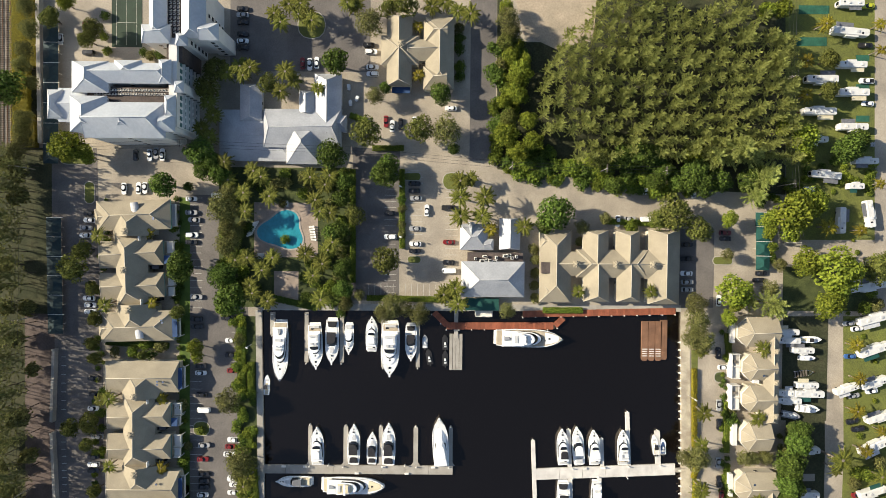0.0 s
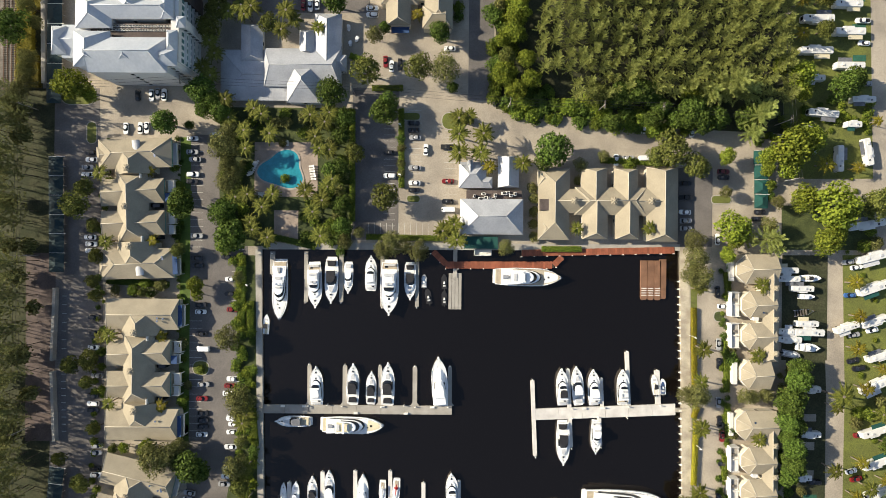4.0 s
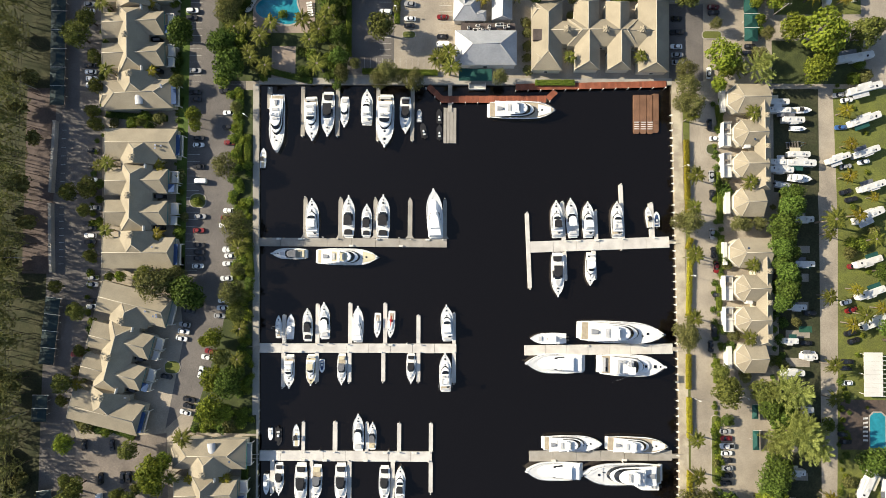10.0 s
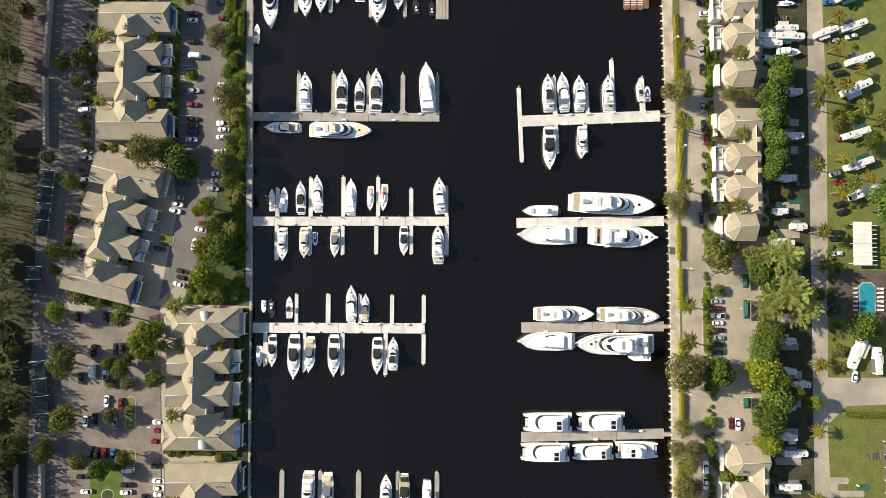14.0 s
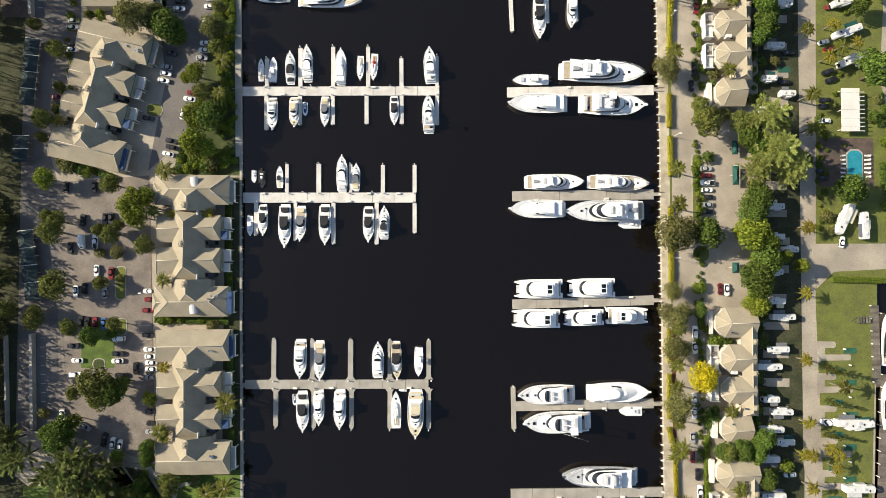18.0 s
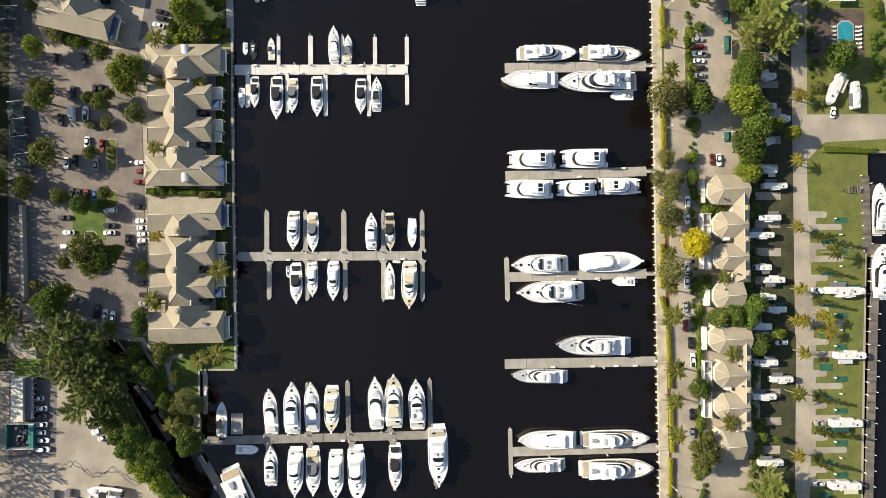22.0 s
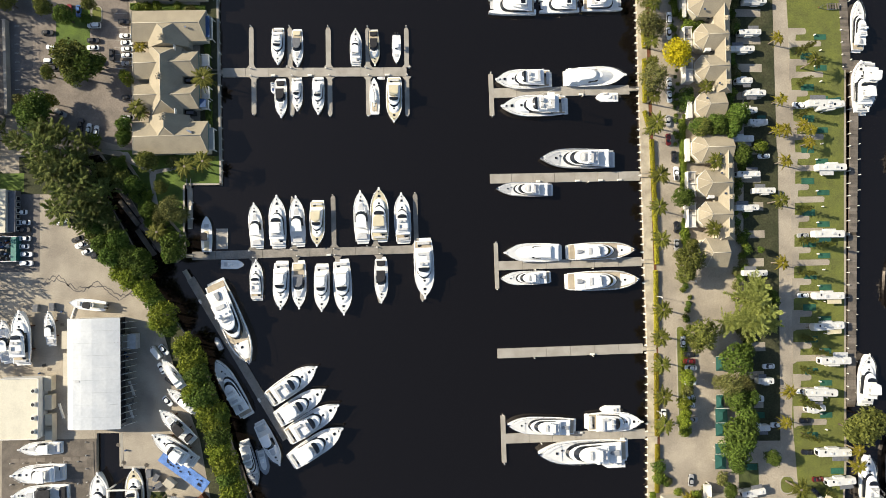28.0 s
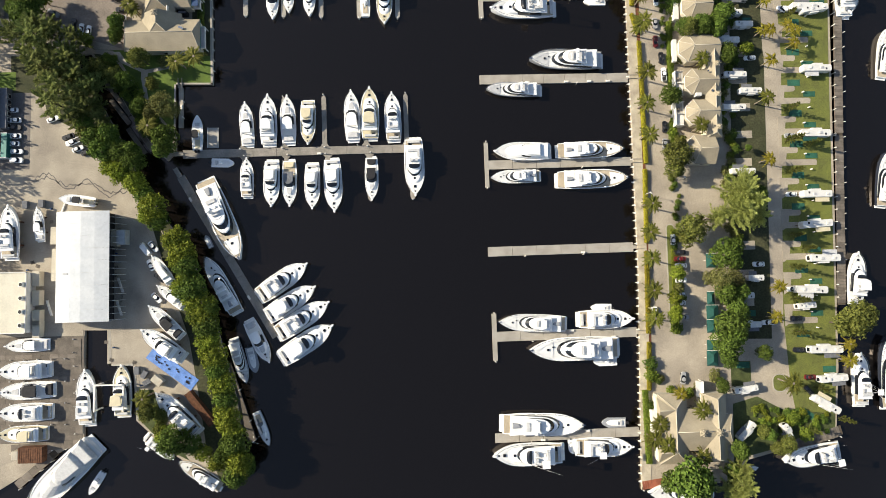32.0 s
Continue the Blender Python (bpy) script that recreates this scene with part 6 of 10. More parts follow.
# no opening: a solid block whose dark colour gives the well's shade
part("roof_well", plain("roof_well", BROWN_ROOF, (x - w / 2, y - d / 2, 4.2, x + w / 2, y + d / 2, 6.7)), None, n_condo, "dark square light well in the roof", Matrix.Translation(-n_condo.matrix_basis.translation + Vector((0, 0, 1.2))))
for x in (-14.7, 0.4, 14.6):
    cupola(n_condo, x, -0.1, 7.7, 1.2)
s_house = house_of("cream house with crossing tan shingle hip roofs at the point", "club_house", [
    (107.0, -429.5, 11.2, 26.0, "y", 5.0, 5.0), (123.0, -429.3, 9.4, 25.6, "y", 1.6, 1.6), (115.0, -430.0, 16.4, 15.6, "x", 0.5, 0.5), (126.4, -430.2, 7.2, 11.4, "x", 0.5, 3.0),
    (104.6, -422.0, 7.0, 8.6, "x", 0.0, 0.5), (104.6, -437.4, 7.0, 8.6, "x", 0.0, 0.5)], 5.2, 3.2)
cupola(s_house, 16.0, -0.8, 8.2, 1.2)
cupola(s_house, 9.8, -0.8, 8.2, 1.2)
part("terrace", boxed(-7.2, -2.0, 0, -5.6, 6.6, 3.2), STUCCO, s_house, "white terrace of the entrance")
for dx, dy in ((-4.6, 9), (-4.6, -9), (12, 14.2)):
    balcony(s_house, dx, dy, 2.6, 6, 2.6)

MR = dict(roof=METAL_ROOF, ridge=METAL_ROOF, wall=STUCCO, seams=True)
rest = building("restaurant", "waterside restaurant with pale ribbed metal roofs", 19.9, -14.2, 0, "restaurant")
RX, RY = 19.9, -14.2
for (x, y, w, d), axis, e, h, a, b in ((((19.7, -15.2, 24.3, 13.7)), "x", 5.2, 4.0, 7.0, 7.0), (((12.2, 1.0, 10.6, 10.1)), "x", 4.0, 2.4, 4.2, 4.2), (((18.0, -1.9, 3.9, 4.3)), "x", 4.0, 1.6, 0.0, 1.6), (((26.1, 2.3, 8.1, 12.1)), "y", 4.2, 2.4, 0.5, 0.5), (((11.3, 4.3, 2.3, 4.7)), "y", 4.4, 1.6, 0.0, 0.0)):
    wing(rest, x - RX, y - RY, w - 0.9, d - 0.9, axis, e, h, a, b, **MR)
x, y, w, d = 20.7, -7.2, 21.4, 4.5
part("flat_roof", boxed(x - RX - w / 2, y - RY - d / 2, 0, x - RX + w / 2, y - RY + d / 2, 4.2), BROWN_ROOF, rest, "dark flat roof with kitchen machinery")
for k in range(12):
    a = part("roof_unit", AC, None, rest, "", at(x - RX + rng.uniform(-w / 2 + 1, w / 2 - 1), y - RY + rng.uniform(-1.6, 1.6), 4.2, 0, rng.uniform(0.8, 1.9), rng.uniform(0.7, 1.3), rng.uniform(0.8, 1.6)))
x, y, w, d = 15.8, -25.2, 13.1, 4.8
part("awning", slab(bmesh.new(), [(x - RX - w / 2, y - RY - d / 2), (x - RX + w / 2, y - RY - d / 2), (x - RX + w / 2, y - RY + d / 2), (x - RX - w / 2, y - RY + d / 2)], 2.8, 3.0), GREEN_AWNING, rest, "dark green canvas awning")
x, y, w, d = 16.7, -29.0, 6.8, 2.7
part("porch_rail", plain("porch_rail", PILE_WHITE, (x - RX - w / 2, y - RY - d / 2, 0, x - RX + w / 2, y - RY - d / 2 + 0.2, 1.1), (x - RX - w / 2, y - RY - d / 2, 0, x - RX - w / 2 + 0.2, y - RY + d / 2, 1.1), (x - RX + w / 2 - 0.2, y - RY - d / 2, 0, x - RX + w / 2, y - RY + d / 2, 1.1), (x - RX - w / 2, y - RY - d / 2, -0.3, x - RX + w / 2, y - RY + d / 2, 0.05)), None, rest)

WR = dict(roof=METAL_ROOF, ridge=METAL_ROOF, wall=STUCCO, seams=True)
club = building("club_house", "club house with pale blue-grey ribbed metal roofs", -52.9, 43.6, 0, "club house")
CX, CY = -52.9, 43.6
for (x, y, w, d), axis, e, h, a, b in ((((-54.1, 42.1, 29.7, 14.8)), "x", 4.2, 3.6, 3.0, 3.0), (((-44.3, 50.7, 10.5, 24.7)), "y", 4.3, 2.6, 1.5, 3.0), (((-53.4, 36.5, 13.2, 16.2)), "y", 4.6, 4.6, 7.5, 7.5), (((-39.6, 44.0, 5.0, 6.4)), "x", 4.0, 1.8, 0.0, 2.0), (((-52.4, 52.2, 5.9, 8.6)), "y", 4.4, 2.0, 0.0, 1.5), (((-74.1, 52.1, 8.5, 14.2)), "y", 3.4, 1.6, 1.5, 1.5)):
    wing(club, x - CX, y - CY, w - 0.9, d - 0.9, axis, e, h, a, b, **WR)
x, y, w, d = -72.8, 39.5, 26.7, 18.9
wing(club, x - CX, y - CY, w, d, "x", 2.6, 1.2, 9.0, 6.0, **WR)

# the tall white block in the north-west, round two service channels
tower = building("apartment_tower", "tall white apartment tower with pale ribbed metal roofs", -116.5, 54.4, 0, "apartment tower")
TX, TY = -116.5, 54.4
TW = dict(roof=WHITE_METAL, ridge=WHITE_METAL, wall=STUCCO, seams=True, windows=1, over=0.5)
for (x, y, w, d), axis, e, h, a, b in ((((-113.5, 58.6, 30.9, 7.4)), "x", 17.5, 3.0, 1.0, 3.5), (((-126.9, 57.1, 13.2, 11.2)), "y", 17.5, 3.4, 4.0, 3.0), (((-114.4, 41.8, 29.1, 12.9)), "x", 17.5, 4.4, 1.0, 5.0), (((-127.5, 43.9, 13.4, 13.0)), "y", 17.5, 4.0, 3.0, 4.0),
        (((-141.3, 47.9, 5.5, 10.5)), "y", 15.0, 3.0, 3.0, 3.0), (((-135.1, 47.8, 11.0, 12.3)), "x", 14.2, 2.6, 0.0, 0.0), (((-113.0, 60.3, 9.8, 5.5)), "y", 18.0, 3.0, 2.0, 3.0), (((-114.0, 41.7, 9.1, 8.3)), "y", 18.0, 3.6, 3.0, 4.0), (((-99.9, 59.2, 4.5, 8.6)), "y", 17.8, 2.0, 2.0, 2.0),
        (((-98.0, 46.7, 4.0, 8.1)), "y", 18.0, 2.4, 2.4, 2.4), (((-99.5, 40.8, 6.7, 6.3)), "x", 18.0, 3.0, 2.0, 3.5), (((-102.6, 79.7, 6.4, 17.1)), "y", 17.5, 3.2, 3.0, 2.0), (((-103.3, 72.7, 10.4, 6.7)), "x", 17.6, 3.0, 2.5, 2.5),
        (((-89.8, 80.7, 8.9, 18.8)), "y", 17.5, 3.4, 2.0, 3.0), (((-94.0, 70.8, 4.5, 4.5)), "y", 17.6, 2.2, 2.0, 2.0), (((-84.4, 73.6, 7.3, 6.2)), "x", 17.6, 2.8, 1.0, 3.0), (((-95.0, 53.9, 3.4, 4.2)), "x", 17.6, 1.8, 1.6, 1.6)):
    wing(tower, x - TX, y - TY, w - 1, d - 1, axis, e, h, a, b, **TW)
for x, y, w, d in ((-113.9, 51.4, 30.6, 5.2), (-97.6, 76.1, 5.7, 25.3)):
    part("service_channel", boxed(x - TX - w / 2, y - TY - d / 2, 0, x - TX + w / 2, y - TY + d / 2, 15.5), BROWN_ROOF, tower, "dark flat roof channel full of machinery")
x, y, w, d = -113.6, 51.4, 28.3, 4.3
for row in range(2):
    for k in range(24 - 2 * row):
        a = part("air_conditioner", AC, None, tower, "", at(x - TX - w / 2 + (k + 0.5 + row) * w / 24, y - TY + d * (0.36 - 0.34 * row), 15.5, 0, 0.72))
x, y, w, d = -97.5, 80.6, 4.8, 14.4
for row in range(3):
    for k in range(11):
        a = part("air_conditioner", AC, None, tower, "", at(x - TX + w * (0.3 * row - 0.3), y - TY - d / 2 + (k + 0.5) * d / 11, 15.5, 0, 0.72))
ex, ey, ew, ed = -100.5, 55.6, 8.9, 31.8
part("wall", boxed(ex - TX - ew / 2 + 6, ey - TY - ed / 2, 0, ex - TX + ew / 2, ey - TY + ed / 2, 17.0), STUCCO, tower)
TALL_WINDOW = plain("window", mat("teal_glass", (0.10, 0.19, 0.19), 0.25, var=0.2, size=2), (-0.75, -0.05, -0.9, 0.75, 0.05, 0.9))
for f in range(5):
    part("balcony", boxed(ex - TX + ew / 2 - 0.1, ey - TY - ed / 2 + 0.5, 0.7 + 2.9 * f, ex - TX + ew / 2 + 0.9, ey - TY + ed / 2 - 0.5, 0.9 + 2.9 * f), STUCCO, tower, "white balcony slab")
    for k in range(13):
        part("window", TALL_WINDOW, None, tower, "", pose(ex - TX + ew / 2 + 0.04, ey - TY - ed / 2 + (k + 0.5) * ed / 13, 2.2 + 2.9 * f, 0, 0, 90))


# ---- boat yard, canopies, walls ----
shed = building("boat_shed", "large boat shed with a white metal roof rounded down one side", -111.1, -364.4, 0.5, "boat shed")
d = 40.6
SHED_LINE = [(-10.4, 4.4), (-10.35, 5.5), (-9.9, 6.5), (-8.9, 7.2), (-7.3, 7.7), (-4.0, 8.1), (0.0, 8.35), (5.0, 8.35), (10.2, 8.1)]
for k in range(9):  # roof sheets
    y0, y1 = -d / 2 + d * k / 9, -d / 2 + d * (k + 1) / 9 - 0.03
    part("roof_sheet", loft(bmesh.new(), [[(x, yy, z) for x, z in SHED_LINE] + [(x, yy, z - 0.16) for x, z in SHED_LINE[::-1]] for yy in (y0, y1)]), WHITE_METAL, shed)
part("wall", loft(bmesh.new(), [[(min(x * 0.98, 7.4), yy, z - 0.3) for x, z in SHED_LINE] + [(7.4, yy, 0), (-10.1, yy, 0)] for yy in (-d / 2 + 0.3, d / 2 - 0.3)]), STUCCO, shed)
for k in range(17):
    part("post", boxed(9.6, -d / 2 + 0.2 + d * k / 17, 0, 9.9, -d / 2 + 0.5 + d * k / 17, 8.0), CANVAS_GREY, shed)
    part("stay", tube(bmesh.new(), (9.9, -d / 2 + 0.35 + d * k / 17, 5.5), (11.9, -d / 2 + 0.35 + d * k / 17, 0.0), 0.09), PILE_WHITE, shed)
# added black sheet: paints the darkness inside the open east side
part("open_side", boxed(7.42, -d / 2 + 0.4, 0, 7.6, d / 2 - 0.4, 7.9), CANVAS_BLACK, shed, "dark open side of the shed")
part("side_room", boxed(10.0, 8.0, 0, 13.2, 13.6, 3.2), CUSHION, shed, "cream lean-to room")
part("skylight", boxed(-6.4, -3.0, 7.6, -4.6, -2.3, 8.15), CUSHION, shed)
lean = building("yard_store", "low white store with a flat roof and roof machinery", -140.1, -377.3, 0, "store")
x, y, w, d = -139.9, -377.3, 15.6, 22.6
part("wall", boxed(-w / 2 + 0.2, -d / 2 + 0.2, 0, w / 2 - 0.2, d / 2 - 0.2, 4.7), STUCCO, lean)
part("flat_roof", boxed(-w / 2, -d / 2, 4.7, w / 2, d / 2, 5.0), mat("cream_flat_roof", (0.62, 0.58, 0.47), 0.8, var=0.06, size=4, grain=0.5), lean)
part("parapet", plain("parapet", STUCCO, (-w / 2, -d / 2, 5.0, w / 2, -d / 2 + 0.3, 5.4), (w / 2 - 0.3, -d / 2, 5.0, w / 2, d / 2, 5.4), (-w / 2, d / 2 - 0.3, 5.0, w / 2, d / 2, 5.4)), None, lean)
for k in range(4):
    part("roof_unit", AC, None, lean, "", at(w / 2 - 1.5, -d / 2 + 3 + 5 * k, 5.0, 0, 1.3, 1.6, 1.2))

x, y, w, d = -148.1, -303.6, 4.5, 16.6
office = building("yard_office", "low yard office with a cream flat roof and a grey lean-to", x, y, 0, "store")
part("wall", boxed(-w / 2 + 0.2, -d / 2 + 0.2, 0, w / 2 - 0.2, d / 2 - 0.2, 3.7), STUCCO, office)
part("flat_roof", boxed(-w / 2, -d / 2, 3.7, w / 2, d / 2, 4.0), bpy.data.materials["cream_flat_roof"], office)
part("lean_to", boxed(w / 2 + 0.02, -d / 2 + 0.4, 0, w / 2 + 2.8, d / 2 - 0.4, 2.7, 0.1), CANVAS_GREY, office, "grey sheet-metal lean-to")
for k in range(6):
    part("window", WINDOW, None, office, "", pose(w / 2 + 2.84, -d / 2 + 1.8 + k * (d - 3) / 6, 1.5, 0, 0, 90))
x, y, w, d = -148.0, -317.9, 10.3, 9.7
shop = building("open_workshop", "roofless workshop full of crates and boat parts", x, y, 0, "workshop")
for a in ((-w / 2, -d / 2, w / 2, -d / 2 + 0.3), (-w / 2, d / 2 - 0.3, w / 2, d / 2), (-w / 2, -d / 2 + 0.3, -w / 2 + 0.3, d / 2 - 0.3), (w / 2 - 2.0, -d / 2 + 0.3, w / 2, d / 2 - 0.3)):
    part("wall", boxed(a[0], a[1], 0, a[2], a[3], 2.6), TEAL if a[2] - a[0] < 3 else STUCCO, shop)
for k in range(34):
    a, b, e = rng.uniform(-w / 2 + 0.8, w / 2 - 3.4), rng.uniform(-d / 2 + 0.8, d / 2 - 1.6), rng.uniform(0.4, 1.5)
    part("crate", boxed(a, b, 0.05, a + e, b + rng.uniform(0.4, 1.2), rng.uniform(0.4, 1.6)), rng.choice((PILE_WHITE, CREAM, RUST, BLUE_CANVAS, CANVAS_GREY, OLD_WOOD)), shop)


def container(name, label, x, y, ln, wd, h, turn, material, z=0.0):
    r = tagged(new(name), label, "container")
    r.matrix_basis = pose(x, y, LAND + z, 0, 0, turn)
    part("body", boxed(-ln / 2, -wd / 2, 0.04, ln / 2, wd / 2, h), material, r)
    bm = boxed(-ln / 2 - 0.06, -wd / 2 - 0.06, h, ln / 2 + 0.06, wd / 2 + 0.06, h + 0.1, 0.03)
    for k in range(int(ln / 0.8)):
        box(bm, -ln / 2 + 0.4 + 0.8 * k, -wd / 2, h + 0.1, -ln / 2 + 0.55 + 0.8 * k, wd / 2, h + 0.17)
    part("roof", bm, material, r)
    return r


for x, y, ln, wd, t in ((-130.8, -368.6, 5.5, 2.6, 90), (-130.6, -375.7, 5.5, 2.6, 90), (-130.4, -383.2, 6, 2.6, 90), (-130.3, -387.4, 6, 2.6, 90), (-124.6, -352.5, 6.5, 2.2, 90), (-123.9, -363.5, 12, 2.4, 90), (-102.8, -353.8, 6.0, 3.0, 90), (-136.5, -433.2, 3, 3, 0)):
    container("storage_container", "weathered pale storage container in the boat yard", x, y, ln, wd, 2.6, t, CREAM)
container("storage_container", "long rusty-red corrugated container", -70.2, -418.0, 15, 2.6, 2.6, -52, RUST)
container("work_hut", "small rusty-red hut with a flat roof", -131.1, -433.1, 8.5, 5.6, 3.0, 0, RUST)
container("equipment_hut", "small pale machine hut", -86.1, -407.3, 4, 2.6, 2.4, -40, CREAM)
for x, y, t in ((-141.9, -358.8, 90), (-130.4, -340.1, 90), (-136.4, -340.5, 90), (-94.1, -403.6, 90), (-91.3, -405.1, 60), (-90.3, -408.0, 30)):
    container("yard_bin", "grey-green yard waste skip", x, y, 2.8, 1.8, 1.5, t, CANVAS_GREY)
tarp = tagged(new("tarpaulin"), "crumpled bright-blue tarpaulin on the yard floor", "tarpaulin")
tarp.matrix_basis = pose(-81.4, -403.4, LAND + 0.06, 0, 0, -37)
bm = bmesh.new()
grid = [[bm.verts.new((a * 1.05 - 10.5, b * 1.0 - 2.5, 0.12 + 0.1 * noise.noise((a * 0.7, b * 0.9, 3)) + 0.06 * rng.random())) for b in range(6)] for a in range(21)]
for a in range(20):
    for b in range(5):
        bm.faces.new((grid[a][b], grid[a + 1][b], grid[a + 1][b + 1], grid[a][b + 1]))
part("sheet", bm, mat("blue_tarpaulin", (0.13, 0.26, 0.62), 0.55, var=0.15, size=2, grain=0.5), tarp)
bm = bmesh.new()
for k in range(16):
    a, b = rng.uniform(-8, 8), rng.uniform(-1.2, 0.8)
    box(bm, a, b, 0.25, a + rng.uniform(0.4, 1.2), b + 0.5, 0.32)
part("debris", bm, CANVAS_BLACK, tarp)
lift = tagged(new("boat_hoist"), "pale steel travelling boat hoist over the slip", "boat hoist")
lift.matrix_basis = pose(-102.4, -412.8, 0)
for sx in (-5.2, 5.2):
    part("beam", boxed(sx - 0.3, -5, 5.2, sx + 0.3, 5, 5.8), PILE_WHITE, lift)
    for sy in (-4.6, 4.6):
        part("leg", boxed(sx - 0.25, sy - 0.25, -1, sx + 0.25, sy + 0.25, 5.2), PILE_WHITE, lift)
part("cross_beam", boxed(-5.2, 4.5, 5.8, 5.2, 5.0, 6.3), PILE_WHITE, lift)
seawall("slip_wall", [(-105.4, -388.5), (-105.0, -401.8), (-96.0, -402.0)], 0.9, "concrete edge of the hoist slip")
seawall("yard_edge", [(-96.0, -402.0), (-94.5, -422.4)], 0.9, "concrete edge of the hoist slip")


def canopy(label, x, y, w, d, turn=0.0, material=GREEN_AWNING, ribs=PILE_WHITE):
    """An open carport: a low pitched canvas roof on posts."""
    r = tagged(new("carport"), label, "carport", "canvas carports")
    r.matrix_basis = pose(x, y, LAND, 0, 0, turn)
    part("canvas", roof_mesh(d, w, 0.9, d * 0.3, d * 0.3, 0.1, 0.08), material, r, "", pose(0, 0, 2.5, 0, 0, 90))
    for s in (-1, 1):
        part("post", boxed(s * w * 0.44 - 0.06, -0.06, 0, s * w * 0.44 + 0.06, 0.06, 2.5), ribs, r)
    part("rib", boxed(-w / 2, d / 2 - 0.08, 2.5, w / 2 + 0.8, d / 2 + 0.08, 2.66), ribs, r)


for x, y, w, d in ((124.8, 9.0, 5.5, 5.4), (125.0, 3.3, 5.3, 5.5), (125.1, -2.4, 5.3, 5.3), (125.1, -8.1, 5.1, 5.4), (125.9, -366.1, 3.6, 5.5), (125.2, -380.7, 2.8, 5.0), (125.6, -386.2, 4.5, 5.5), (125.4, -391.5, 4.3, 5.0), (125.1, -398.8, 4.3, 4.0), (124.8, -403.8, 4.2, 5.7), (125.7, -167.5, 2.4, 7.5), (125.3, -203.8, 2.6, 4.2), (125.5, -156.5, 2.2, 5.5)):
    canopy("dark green canvas carport on white posts", x, y, w, d)
DUSK = mat("slate_canvas", (0.018, 0.04, 0.045), 0.8, var=0.15, size=2, grain=0.5)
for x0, y0, x1, y1, n, t in ((-151.8, 82.5, -152.0, 28.0, 7, 0), (-151.0, 7.1, -150.4, -38.2, 6, 0), (-149.7, -114.7, -151.7, -140.9, 4, -6), (-153.6, -152.8, -154.0, -163.2, 2, 0), (-151.3, -189.7, -147.6, -216.6, 4, 7)):
    for k in range(n):
        f = (k + 0.5) / n
        canopy("slate-blue canvas carport with white ribs", x0 + (x1 - x0) * f, y0 + (y1 - y0) * f, 5.6, math.hypot(x1 - x0, y1 - y0) / n - 0.1, t, DUSK)


def long_wall(name, label, x0, y0, x1, y1, height=2.0, thick=0.5, material=CONCRETE):
    d = Vector((x1 - x0, y1 - y0, 0))
    n = max(1, round(d.length / 6))
    r = tagged(new(name), label, "wall")
    r.matrix_basis = Matrix.Translation((x0, y0, LAND)) @ d.to_track_quat("X", "Z").to_matrix().to_4x4()
    for k in range(n):
        part("panel", boxed(d.length * k / n, -thick / 2, 0, d.length * (k + 1) / n - 0.05, thick / 2, height), material, r)
        part("pier", boxed(d.length * k / n - 0.25, -thick / 2 - 0.08, 0, d.length * k / n + 0.2, thick / 2 + 0.08, height + 0.2), material, r)
    return r


for a in ((-157.2, 98.5, -156.3, 35.9, 2.4, 1.5), (-151.5, -44.7, -152.5, -73.2, 2.2, 1.1), (-152.5, -77.7, -151.3, -105.0, 2.2, 1.1), (-148.6, -230.1, -147.4, -266.5, 2.2, 1.1), (-158.9, -230.5, -157.4, -267.6, 1.8, 0.6)):
    long_wall("boundary_wall", "pale rendered boundary wall beside the road", *a)
STOP = to_mesh("wheel_stop", boxed(-0.9, -0.12, 0, 0.9, 0.12, 0.16, 0.04), PAINT_LINE)
for x0, y0, x1, y1, n in ((-148.9, -47.8, -148.9, -72.1, 7), (-149.0, -78.8, -148.6, -104.3, 9), (-145.2, -231.6, -144.4, -263.3, 9)):
    for k in range(n):
        ob = part("wheel_stop", STOP, None, None, "", pose(x0 + (x1 - x0) * k / n, y0 + (y1 - y0) * k / n, LAND + 0.03))
        tagged(ob, "pale concrete wheel stop of a parking bay", "wheel stop", "wheel stops by the wall")

# open white shelter in the camping park
sh = building("camp_shelter", "white open shelter with a ribbed flat roof", 172.0, -141.7, 0, "shelter")
x, y, w, d = 172.0, -141.7, 9.3, 17.1
for k in range(10):
    part("roof_panel", boxed(-w / 2, -d / 2 + d * k / 10 + 0.05, 3.0 + 0.1 * (k % 2), w * 0.28, -d / 2 + d * (k + 1) / 10, 3.15 + 0.1 * (k % 2)), PILE_WHITE, sh)
    part("rafter", boxed(w * 0.28, -d / 2 + d * k / 10 + 0.1, 2.9, w / 2, -d / 2 + d * k / 10 + 0.35, 3.1), PILE_WHITE, sh)
for sx in (-w * 0.45, w * 0.25):
    for sy in (-d * 0.45, 0, d * 0.45):
        part("post", boxed(sx - 0.1, sy - 0.1, 0, sx + 0.1, sy + 0.1, 3.0), PILE_WHITE, sh)


# ---- trees ----
def raw(name, verts, faces, material):
    me = bpy.data.meshes.new(name)
    me.from_pydata(verts, [], faces)
    me.materials.append(material)
    return me


